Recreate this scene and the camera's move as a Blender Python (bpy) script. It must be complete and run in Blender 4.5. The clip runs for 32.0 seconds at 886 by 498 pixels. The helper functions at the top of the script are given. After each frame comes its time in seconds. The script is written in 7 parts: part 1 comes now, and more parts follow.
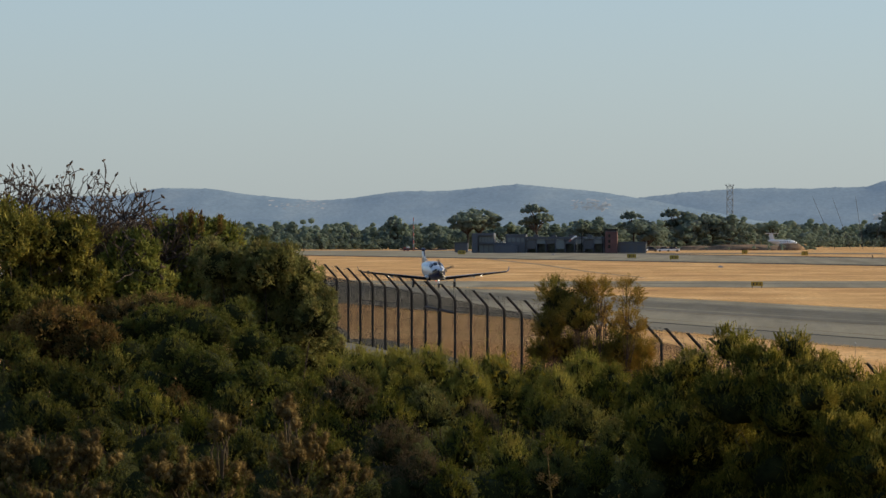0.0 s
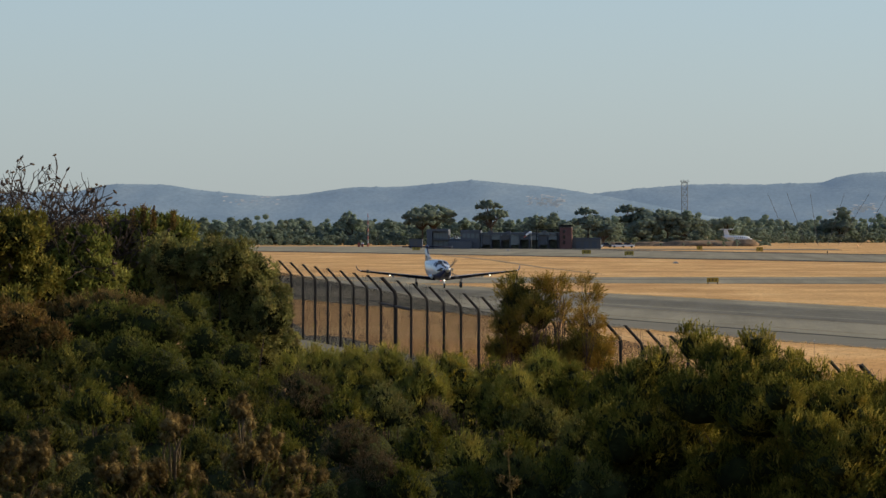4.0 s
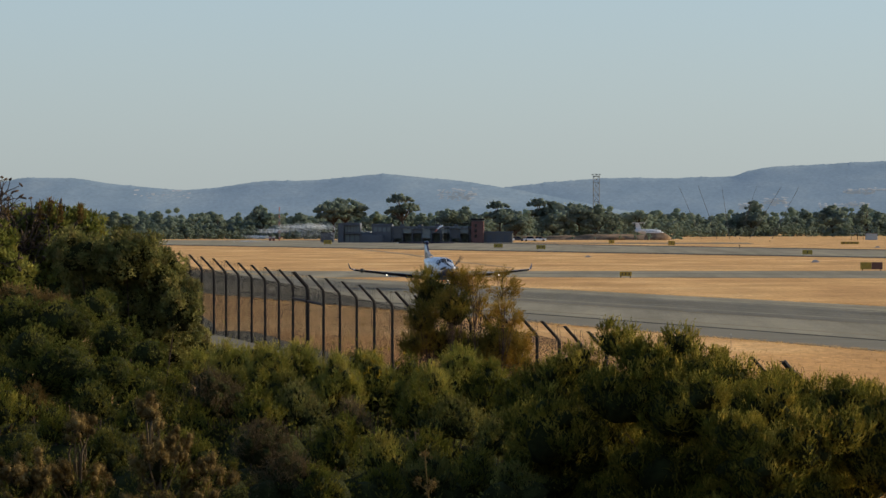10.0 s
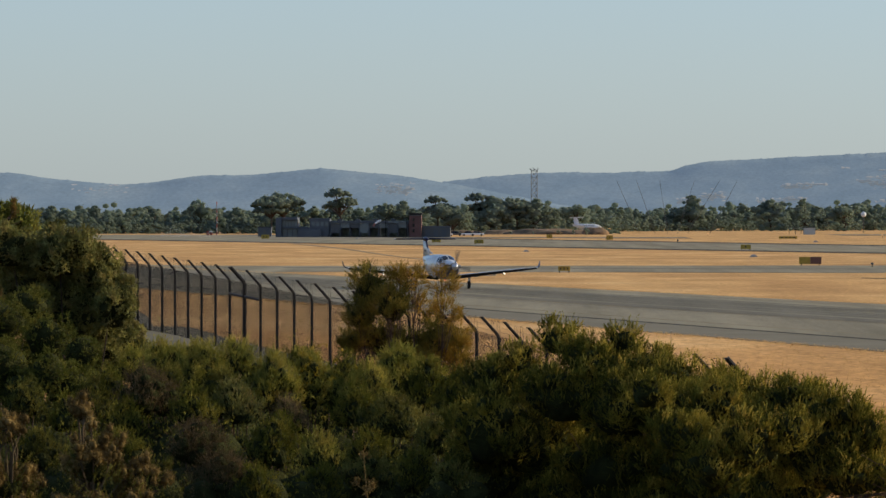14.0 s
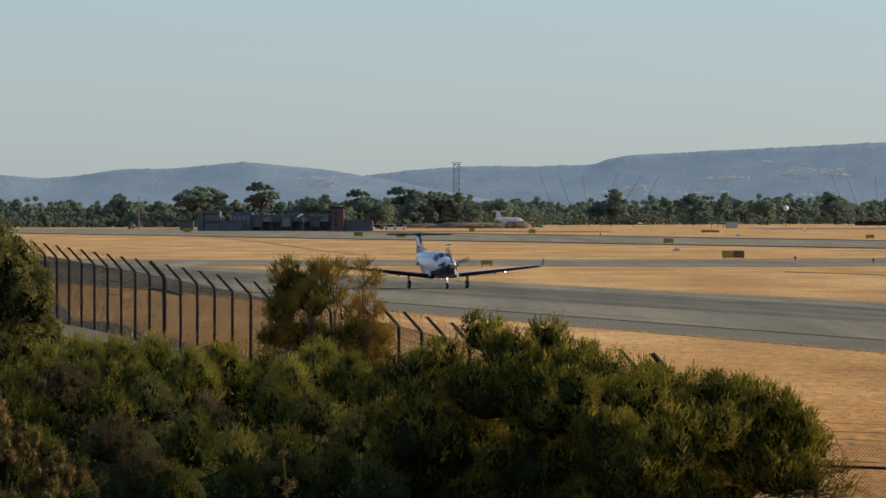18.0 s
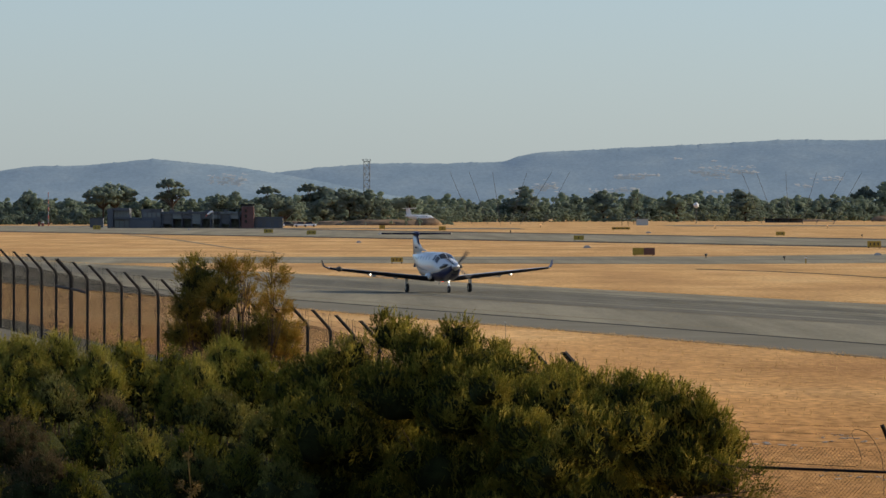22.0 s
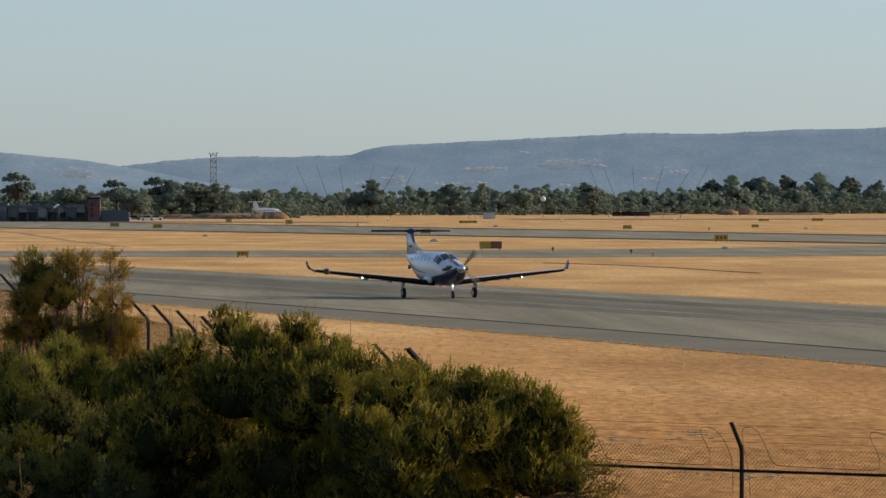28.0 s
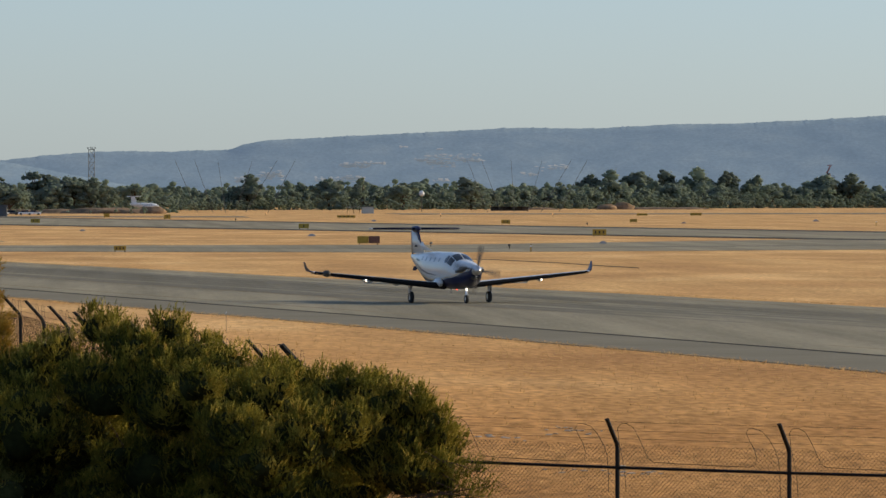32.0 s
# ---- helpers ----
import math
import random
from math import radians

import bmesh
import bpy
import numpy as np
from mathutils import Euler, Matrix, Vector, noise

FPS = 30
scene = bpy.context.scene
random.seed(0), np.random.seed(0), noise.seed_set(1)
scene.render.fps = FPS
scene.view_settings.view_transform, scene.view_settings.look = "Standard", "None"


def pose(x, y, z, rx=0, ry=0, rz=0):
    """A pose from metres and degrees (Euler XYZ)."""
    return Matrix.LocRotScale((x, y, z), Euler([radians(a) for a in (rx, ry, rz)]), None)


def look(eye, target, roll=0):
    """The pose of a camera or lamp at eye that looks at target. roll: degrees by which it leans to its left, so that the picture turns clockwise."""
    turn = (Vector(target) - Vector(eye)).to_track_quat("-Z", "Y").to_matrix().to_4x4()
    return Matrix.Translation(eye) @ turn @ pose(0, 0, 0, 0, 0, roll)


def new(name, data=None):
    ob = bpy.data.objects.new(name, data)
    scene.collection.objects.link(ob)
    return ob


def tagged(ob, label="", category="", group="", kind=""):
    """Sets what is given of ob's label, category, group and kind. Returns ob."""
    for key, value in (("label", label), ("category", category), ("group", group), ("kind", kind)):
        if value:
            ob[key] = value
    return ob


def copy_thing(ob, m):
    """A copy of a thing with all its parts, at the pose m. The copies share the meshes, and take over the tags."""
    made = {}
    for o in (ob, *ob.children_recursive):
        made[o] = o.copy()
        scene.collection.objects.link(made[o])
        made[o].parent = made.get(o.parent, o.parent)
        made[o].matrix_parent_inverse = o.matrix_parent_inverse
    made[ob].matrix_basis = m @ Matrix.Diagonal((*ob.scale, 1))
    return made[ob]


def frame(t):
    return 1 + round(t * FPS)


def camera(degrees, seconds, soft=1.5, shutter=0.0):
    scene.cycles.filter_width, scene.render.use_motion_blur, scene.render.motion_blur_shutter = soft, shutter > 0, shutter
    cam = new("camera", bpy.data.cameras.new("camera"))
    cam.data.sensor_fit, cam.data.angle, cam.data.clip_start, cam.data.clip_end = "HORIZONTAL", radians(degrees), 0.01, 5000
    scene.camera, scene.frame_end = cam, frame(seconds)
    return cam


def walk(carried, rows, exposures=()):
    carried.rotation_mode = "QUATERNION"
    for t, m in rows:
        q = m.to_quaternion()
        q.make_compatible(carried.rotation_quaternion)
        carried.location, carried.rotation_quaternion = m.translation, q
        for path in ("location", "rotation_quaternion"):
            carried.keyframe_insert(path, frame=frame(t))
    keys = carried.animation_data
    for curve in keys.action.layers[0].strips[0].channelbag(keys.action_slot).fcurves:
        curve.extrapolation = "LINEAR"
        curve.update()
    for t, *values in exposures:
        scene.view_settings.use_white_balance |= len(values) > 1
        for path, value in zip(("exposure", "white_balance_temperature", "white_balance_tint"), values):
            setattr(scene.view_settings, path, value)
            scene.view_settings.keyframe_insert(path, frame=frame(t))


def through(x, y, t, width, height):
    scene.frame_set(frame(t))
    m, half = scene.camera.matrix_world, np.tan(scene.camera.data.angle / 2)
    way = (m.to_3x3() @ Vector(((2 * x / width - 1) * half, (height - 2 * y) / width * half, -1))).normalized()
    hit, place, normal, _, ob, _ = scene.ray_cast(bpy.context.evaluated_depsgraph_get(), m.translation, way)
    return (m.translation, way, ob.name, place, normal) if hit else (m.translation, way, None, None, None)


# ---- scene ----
# A taxiing turboprop seen with a long lens from a scrub-covered mound beside an airfield.
cam = camera(8.581, 32.0, soft=1.5, shutter=0.25)
walk(cam, [(t, pose(x, y, z, 90 + tilt, 0, turn)) for t, x, y, z, tilt, turn in [

    (0.0, 0.43, -8.40, 5.90, -0.165, 2.908),
    (0.5, 0.40, -8.12, 5.90, -0.163, 2.855),
    (1.0, 0.38, -7.84, 5.90, -0.170, 2.808),
    (1.5, 0.36, -7.56, 5.90, -0.173, 2.757),
    (2.0, 0.34, -7.29, 5.90, -0.179, 2.704),
    (2.5, 0.33, -7.02, 5.90, -0.187, 2.651),
    (3.0, 0.31, -6.76, 5.90, -0.192, 2.594),
    (3.5, 0.29, -6.50, 5.90, -0.199, 2.529),
    (5.5, 0.21, -5.48, 5.90, -0.218, 2.247),
    (6.0, 0.20, -5.23, 5.90, -0.223, 2.153),
    (6.5, 0.18, -4.98, 5.90, -0.228, 2.059),
    (7.0, 0.16, -4.73, 5.90, -0.235, 1.968),
    (7.5, 0.15, -4.49, 5.90, -0.237, 1.891),
    (8.0, 0.14, -4.25, 5.90, -0.243, 1.823),
    (8.5, 0.12, -4.01, 5.90, -0.251, 1.771),
    (9.0, 0.11, -3.77, 5.90, -0.256, 1.708),
    (9.5, 0.10, -3.53, 5.90, -0.261, 1.654),
    (10.0, 0.09, -3.29, 5.90, -0.266, 1.604),
    (10.5, 0.08, -3.05, 5.90, -0.271, 1.564),
    (11.0, 0.07, -2.81, 5.90, -0.278, 1.524),
    (11.5, 0.07, -2.58, 5.90, -0.283, 1.470),
    (12.0, 0.06, -2.34, 5.90, -0.289, 1.393),
    (12.5, 0.05, -2.11, 5.90, -0.296, 1.306),
    (13.0, 0.04, -1.88, 5.90, -0.302, 1.202),
    (13.5, 0.03, -1.65, 5.90, -0.310, 1.104),
    (14.0, 0.02, -1.41, 5.90, -0.319, 1.000),
    (14.5, 0.02, -1.18, 5.90, -0.328, 0.911),
    (16.5, 0.00, -0.27, 5.90, -0.362, 0.558),
    (17.0, 0.00, -0.05, 5.90, -0.369, 0.449),
    (17.5, -0.00, 0.17, 5.90, -0.376, 0.349),
    (18.0, -0.00, 0.39, 5.90, -0.380, 0.246),
    (18.5, -0.00, 0.61, 5.90, -0.385, 0.145),
    (19.0, -0.00, 0.83, 5.90, -0.387, 0.042),
    (19.5, 0.00, 1.05, 5.90, -0.392, -0.049),
    (20.0, 0.00, 1.26, 5.90, -0.395, -0.161),
    (20.5, 0.01, 1.47, 5.90, -0.398, -0.275),
    (21.0, 0.01, 1.68, 5.90, -0.400, -0.393),
    (21.5, 0.02, 1.89, 5.90, -0.405, -0.511),
    (22.0, 0.02, 2.09, 5.90, -0.408, -0.624),
    (22.5, 0.03, 2.29, 5.90, -0.412, -0.735),
    (23.0, 0.04, 2.49, 5.90, -0.415, -0.849),
    (23.5, 0.04, 2.69, 5.90, -0.416, -0.956),
    (24.0, 0.05, 2.88, 5.90, -0.421, -1.078),
    (24.5, 0.06, 3.06, 5.90, -0.426, -1.206),
    (25.0, 0.08, 3.25, 5.90, -0.434, -1.327),
    (25.5, 0.09, 3.42, 5.90, -0.441, -1.447),
    (27.5, 0.14, 4.09, 5.90, -0.465, -1.970),
    (28.0, 0.16, 4.24, 5.90, -0.471, -2.106),
    (28.5, 0.17, 4.38, 5.90, -0.477, -2.232),
    (29.0, 0.19, 4.52, 5.90, -0.485, -2.377),
    (29.5, 0.20, 4.66, 5.90, -0.493, -2.518),
    (30.0, 0.22, 4.78, 5.90, -0.500, -2.673),
    (30.5, 0.24, 4.90, 5.90, -0.504, -2.829),
    (31.0, 0.26, 5.01, 5.90, -0.509, -2.990),
    (31.5, 0.28, 5.11, 5.90, -0.517, -3.140),
    (32.0, 0.30, 5.20, 5.90, -0.523, -3.282),
]], exposures=[(0.0, 0.0, 6500, 10), (32.0, 0.0, 6500, 10)])

# ---- world, sun ----
SUN_AZ, SUN_EL = 74.0, 20.0
world = bpy.data.worlds.new("sky")
scene.world = world
world.use_nodes = True
wn = world.node_tree.nodes
sky = wn.new("ShaderNodeTexSky")
sky.sky_type = "NISHITA"
sky.sun_disc = False
sky.sun_elevation, sky.sun_rotation = radians(SUN_EL), radians(SUN_AZ)
sky.air_density, sky.dust_density, sky.ozone_density = 1.0, 0.4, 2.5
wn["Background"].inputs["Strength"].default_value = 0.117
tint = wn.new("ShaderNodeMix")
tint.data_type, tint.blend_type = "RGBA", "MULTIPLY"
tint.inputs["Factor"].default_value = 1.0
tint.inputs["B"].default_value = (0.83, 0.955, 1.30, 1)
world.node_tree.links.new(sky.outputs[0], tint.inputs["A"])
haze = wn.new("ShaderNodeMix")
haze.data_type = "RGBA"
haze.inputs["Factor"].default_value = 0.3
haze.inputs["B"].default_value = (3.45, 4.38, 5.05, 1)
world.node_tree.links.new(tint.outputs["Result"], haze.inputs["A"])
world.node_tree.links.new(haze.outputs["Result"], wn["Background"].inputs["Color"])
sun_data = bpy.data.lights.new("sun", "SUN")
sun_data.energy, sun_data.angle, sun_data.color = 5.5, radians(0.6), (1.0, 0.83, 0.56)
sun = new("sun", sun_data)
sa, se = radians(SUN_AZ), radians(SUN_EL)
sun.matrix_world = look((300 * math.sin(sa) * math.cos(se), 300 * math.cos(sa) * math.cos(se), 300 * math.sin(se)), (0, 0, 0))


# ---- materials ----
def material(name, stops, scale=4.0, rough=0.8, metal=0.0, bump=0.0, bump_scale=None, detail=6.0, coords="Object", stretch=(1, 1, 1),
             fine=0.0, island=0.0, through=0.0, emit=None, spec=0.5, obj_random=0.0, warm=None, grain=0.0, verge=None, rows=None):
    """Noise-driven colour between stops, a finer layer, bump, and per-piece variation."""
    m = bpy.data.materials.new(name)
    m.use_nodes = True
    nt = m.node_tree
    n, l = nt.nodes, nt.links
    b = n["Principled BSDF"]
    tc = n.new("ShaderNodeTexCoord")
    mp = n.new("ShaderNodeMapping")
    mp.inputs["Scale"].default_value = stretch
    l.new(tc.outputs[coords], mp.inputs["Vector"])
    tex = n.new("ShaderNodeTexNoise")
    tex.inputs["Scale"].default_value, tex.inputs["Detail"].default_value = scale, detail
    l.new(mp.outputs[0], tex.inputs["Vector"])
    ramp = n.new("ShaderNodeValToRGB")
    els = ramp.color_ramp.elements
    while len(els) < len(stops):
        els.new(0.5)
    for e, (p, c) in zip(els, stops):
        e.position, e.color = p, (*c, 1)
    l.new(tex.outputs["Fac"], ramp.inputs["Fac"])
    col = ramp.outputs["Color"]

    def vary(source, amount, col):
        hsv = n.new("ShaderNodeHueSaturation")
        mr = n.new("ShaderNodeMapRange")
        mr.inputs["To Min"].default_value, mr.inputs["To Max"].default_value = 1 - amount, 1 + amount
        l.new(source, mr.inputs["Value"])
        l.new(mr.outputs[0], hsv.inputs["Value"])
        l.new(col, hsv.inputs["Color"])
        return hsv.outputs["Color"]
    if warm:
        texw = n.new("ShaderNodeTexNoise")
        texw.inputs["Scale"].default_value, texw.inputs["Detail"].default_value = scale * 1.7, 3.0
        sh = n.new("ShaderNodeMapping")
        sh.inputs["Location"].default_value = (17.0, 5.0, 9.0)
        l.new(mp.outputs[0], sh.inputs["Vector"])
        l.new(sh.outputs[0], texw.inputs["Vector"])
        mrw = n.new("ShaderNodeMapRange")
        mrw.inputs["From Min"].default_value, mrw.inputs["From Max"].default_value, mrw.inputs["To Max"].default_value = 0.5, 0.66, 0.75
        l.new(texw.outputs["Fac"], mrw.inputs["Value"])
        mw = n.new("ShaderNodeMix")
        mw.data_type = "RGBA"
        mw.inputs["B"].default_value = (*warm, 1)
        l.new(mrw.outputs[0], mw.inputs["Factor"])
        l.new(col, mw.inputs["A"])
        col = mw.outputs["Result"]
    if fine:
        tex2 = n.new("ShaderNodeTexNoise")
        tex2.inputs["Scale"].default_value, tex2.inputs["Detail"].default_value = scale * 9.0, 4.0
        l.new(mp.outputs[0], tex2.inputs["Vector"])
        col = vary(tex2.outputs["Fac"], fine, col)
    if grain:
        tex4 = n.new("ShaderNodeTexNoise")
        tex4.inputs["Scale"].default_value, tex4.inputs["Detail"].default_value = scale * 42.0, 4.0
        l.new(mp.outputs[0], tex4.inputs["Vector"])
        col = vary(tex4.outputs["Fac"], grain, col)
    if rows:
        # long streaks that lie along the runways
        mp2 = n.new("ShaderNodeMapping")
        mp2.inputs["Rotation"].default_value = (0, 0, radians(-13.1))
        mp2.inputs["Scale"].default_value = (rows[0], rows[1], 1.0)
        l.new(tc.outputs["Object"], mp2.inputs["Vector"])
        tex5 = n.new("ShaderNodeTexNoise")
        tex5.inputs["Scale"].default_value, tex5.inputs["Detail"].default_value, tex5.inputs["Roughness"].default_value = 1.0, 6.0, 0.62
        l.new(mp2.outputs[0], tex5.inputs["Vector"])
        col = vary(tex5.outputs["Fac"], rows[2], col)
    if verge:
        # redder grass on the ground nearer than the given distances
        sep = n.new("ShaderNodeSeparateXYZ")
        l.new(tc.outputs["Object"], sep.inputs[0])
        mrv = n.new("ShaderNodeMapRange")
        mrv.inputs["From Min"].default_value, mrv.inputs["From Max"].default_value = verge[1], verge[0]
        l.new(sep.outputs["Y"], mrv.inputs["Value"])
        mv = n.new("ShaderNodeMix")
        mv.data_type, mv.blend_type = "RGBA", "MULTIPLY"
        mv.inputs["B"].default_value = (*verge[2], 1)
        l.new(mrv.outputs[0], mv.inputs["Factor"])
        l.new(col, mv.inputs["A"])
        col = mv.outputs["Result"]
    if island:
        geo = n.new("ShaderNodeNewGeometry")
        col = vary(geo.outputs["Random Per Island"], island, col)
    if obj_random:
        oi = n.new("ShaderNodeObjectInfo")
        col = vary(oi.outputs["Random"], obj_random, col)
    l.new(col, b.inputs["Base Color"])
    b.inputs["Roughness"].default_value, b.inputs["Metallic"].default_value = rough, metal
    b.inputs["Specular IOR Level"].default_value = spec
    if bump:
        tex3 = n.new("ShaderNodeTexNoise")
        tex3.inputs["Scale"].default_value, tex3.inputs["Detail"].default_value = bump_scale or scale * 5, 5.0
        l.new(mp.outputs[0], tex3.inputs["Vector"])
        bm_ = n.new("ShaderNodeBump")
        bm_.inputs["Strength"].default_value, bm_.inputs["Distance"].default_value = bump, 0.1
        l.new(tex3.outputs["Fac"], bm_.inputs["Height"])
        l.new(bm_.outputs[0], b.inputs["Normal"])
    if through:
        tr = n.new("ShaderNodeBsdfTranslucent")
        l.new(col, tr.inputs["Color"])
        mix = n.new("ShaderNodeMixShader")
        mix.inputs[0].default_value = through
        l.new(b.outputs[0], mix.inputs[1])
        l.new(tr.outputs[0], mix.inputs[2])
        l.new(mix.outputs[0], n["Material Output"].inputs[0])
    if emit:
        b.inputs["Emission Color"].default_value = (*emit[0], 1)
        b.inputs["Emission Strength"].default_value = emit[1]
    return m


def plain(name, c, rough=0.5, metal=0.0, var=0.12, scale=6.0, emit=None, spec=0.5):
    lo, hi = tuple(v * (1 - var) for v in c), tuple(min(1, v * (1 + var)) for v in c)
    return material(name, [(0.3, lo), (0.7, hi)], scale, rough, metal, emit=emit, spec=spec)


def leaves(name, dark, mid, tip, scale=2.4, patchy=True):
    return material(name, [(0.3, dark), (0.5, mid), (0.68, tip)], scale, 0.6, island=0.13, through=0.28, detail=4.0, spec=0.02, obj_random=0.1, warm=(mid[0] * 1.4, mid[1] * 1.1, mid[2] * 1.3) if patchy else None)


M_GRASS = material("dry_grass", [(0.25, (0.36, 0.20, 0.085)), (0.42, (0.48, 0.277, 0.112)), (0.56, (0.57, 0.343, 0.142)), (0.75, (0.66, 0.43, 0.20))], 0.06, 0.95, bump=0.5, bump_scale=2.0,
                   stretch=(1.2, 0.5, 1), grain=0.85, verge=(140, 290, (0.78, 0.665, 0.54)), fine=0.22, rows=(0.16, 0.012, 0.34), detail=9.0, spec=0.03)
M_STRAW = material("straw", [(0.3, (0.42, 0.25, 0.09)), (0.7, (0.70, 0.46, 0.20))], 0.3, 0.9, island=0.28, through=0.2, spec=0.1)
M_ASPHALT = material("worn_asphalt", [(0.3, (0.194, 0.172, 0.118)), (0.55, (0.242, 0.215, 0.148)), (0.75, (0.286, 0.254, 0.177))], 0.05, 0.85, bump=0.3, bump_scale=8.0, stretch=(3.0, 0.25, 1), fine=0.14, rows=(0.3, 0.004, 0.55), grain=0.25, detail=8.0, spec=0.06)
M_SHOULDER = material("shoulder_asphalt", [(0.3, (0.155, 0.140, 0.102)), (0.7, (0.20, 0.182, 0.133))], 0.08, 0.9, bump=0.3, bump_scale=8.0, fine=0.18, detail=8.0, spec=0.06)
M_TRACK = material("worn_track", [(0.3, (0.22, 0.16, 0.09)), (0.7, (0.38, 0.28, 0.17))], 0.1, 0.95, fine=0.3, spec=0.05)
M_RUBBER = material("rubber_marks", [(0.3, (0.135, 0.125, 0.094)), (0.7, (0.185, 0.17, 0.128))], 0.12, 0.85, stretch=(4.0, 0.15, 1), fine=0.2, detail=8.0, spec=0.06)
M_TAR = plain("tar_joint", (0.02, 0.019, 0.018), 0.9, scale=0.5, spec=0.05)
M_EDGE = plain("dark_runway_edge", (0.06, 0.056, 0.05), 0.9, scale=0.05, var=0.3, spec=0.05)
M_LINE = plain("faded_yellow_line", (0.23, 0.185, 0.115), 0.9, scale=0.4, var=0.15, spec=0.05)
M_DIRT = material("bare_earth", [(0.3, (0.11, 0.08, 0.052)), (0.7, (0.27, 0.18, 0.11))], 0.6, 0.95, bump=0.8, bump_scale=2.0, fine=0.25, spec=0.1)
M_STONE = material("pale_stone", [(0.3, (0.30, 0.25, 0.19)), (0.7, (0.42, 0.37, 0.30))], 3.0, 0.9, fine=0.3, spec=0.1)
M_LITTER = material("leaf_litter", [(0.3, (0.022, 0.017, 0.010)), (0.6, (0.05, 0.038, 0.022)), (0.8, (0.10, 0.075, 0.045))], 1.2, 0.95, bump=0.8, fine=0.4, spec=0.05)
M_BARK = material("bark", [(0.3, (0.05, 0.035, 0.025)), (0.7, (0.13, 0.09, 0.06))], 9.0, 0.9, bump=0.6, spec=0.2)
M_DEAD = material("dead_wood", [(0.3, (0.035, 0.026, 0.02)), (0.7, (0.09, 0.066, 0.05))], 9.0, 0.9, spec=0.2)
M_STALK = material("dry_stalk", [(0.3, (0.06, 0.043, 0.024)), (0.7, (0.13, 0.094, 0.052))], 7.0, 0.9, spec=0.1)
# Solid lobes for the inner twigs; the bush's inner shade is in this colour.
M_CORE = material("shaded_inner_twigs", [(0.3, (0.016, 0.018, 0.006)), (0.7, (0.042, 0.046, 0.014))], 5.0, 0.95, bump=0.8, spec=0.05)
L_DARK = leaves("dark_green_leaves", (0.032, 0.037, 0.009), (0.086, 0.088, 0.018), (0.226, 0.193, 0.041))
L_BIG = leaves("deep_green_needles", (0.041, 0.045, 0.010), (0.121, 0.119, 0.019), (0.405, 0.319, 0.054), 1.6)
L_ROUND = leaves("rounded_bush_leaves", (0.046, 0.057, 0.014), (0.121, 0.132, 0.028), (0.270, 0.247, 0.054))
L_GREY = leaves("grey_green_needles", (0.046, 0.051, 0.013), (0.123, 0.123, 0.029), (0.275, 0.244, 0.065))
L_OLIVE = leaves("olive_leaves", (0.070, 0.075, 0.024), (0.163, 0.163, 0.050), (0.369, 0.332, 0.099))
L_YELLOW = leaves("yellow_green_leaves", (0.052, 0.056, 0.011), (0.150, 0.144, 0.028), (0.330, 0.275, 0.059))
L_GREEN = leaves("bright_green_leaves", (0.058, 0.074, 0.015), (0.152, 0.166, 0.035), (0.335, 0.316, 0.078))
# Brighter green for the big bush's tips; sunlight is put into this colour.
L_LIME = leaves("sunlit_tip_needles", (0.140, 0.137, 0.022), (0.364, 0.305, 0.050), (0.717, 0.526, 0.103))
L_HEDGE = leaves("hedge_green_needles", (0.084, 0.096, 0.018), (0.235, 0.221, 0.042), (0.547, 0.438, 0.093))
L_HEATH = leaves("heath_green_needles", (0.040, 0.047, 0.008), (0.116, 0.119, 0.019), (0.302, 0.252, 0.047))
L_BROWN = leaves("brown_heath_twigs", (0.055, 0.040, 0.021), (0.118, 0.084, 0.042), (0.21, 0.15, 0.076), 1.3, False)
L_RUST = leaves("rusty_leaves", (0.060, 0.043, 0.014), (0.126, 0.084, 0.025), (0.228, 0.144, 0.042))
L_CONE = leaves("dry_flower_heads", (0.065, 0.045, 0.017), (0.155, 0.105, 0.038), (0.27, 0.185, 0.066), 3.0, False)
L_GOLD = leaves("golden_yellow_flowers", (0.1, 0.075, 0.009), (0.24, 0.165, 0.014), (0.38, 0.27, 0.024), 1.3, False)
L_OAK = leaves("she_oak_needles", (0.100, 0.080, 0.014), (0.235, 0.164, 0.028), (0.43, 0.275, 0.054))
# Darker copy for the dense clumps, whose shade is put into the colour.
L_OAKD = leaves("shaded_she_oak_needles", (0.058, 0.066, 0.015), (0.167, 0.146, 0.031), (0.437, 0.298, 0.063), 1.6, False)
# Far crowns: distance haze is put into the pale colour and high translucency.
L_FAR = material("hazed_eucalypt_crown", [(0.3, (0.257, 0.310, 0.260)), (0.5, (0.285, 0.333, 0.268)), (0.7, (0.315, 0.349, 0.267))], 0.25, 0.95, island=0.04, through=0.78, spec=0.05, obj_random=0.18)
L_PINE = material("hazed_umbrella_crown", [(0.3, (0.230, 0.278, 0.228)), (0.5, (0.255, 0.299, 0.236)), (0.7, (0.282, 0.320, 0.241))], 0.12, 0.95, island=0.05, through=0.75, spec=0.05, obj_random=0.1)
M_STEEL = plain("dark_painted_steel", (0.011, 0.010, 0.010), 0.6, spec=0.15)
M_WIRE = plain("dark_coated_wire", (0.018, 0.016, 0.015), 0.7, spec=0.1)
M_GALV = plain("galvanised_lattice", (0.20, 0.21, 0.21), 0.5, 0.5)
M_WHITE = plain("white_paint", (0.78, 0.79, 0.80), 0.35, var=0.04)
M_POLE = plain("grey_antenna_pole", (0.10, 0.10, 0.10), 0.7, spec=0.2)
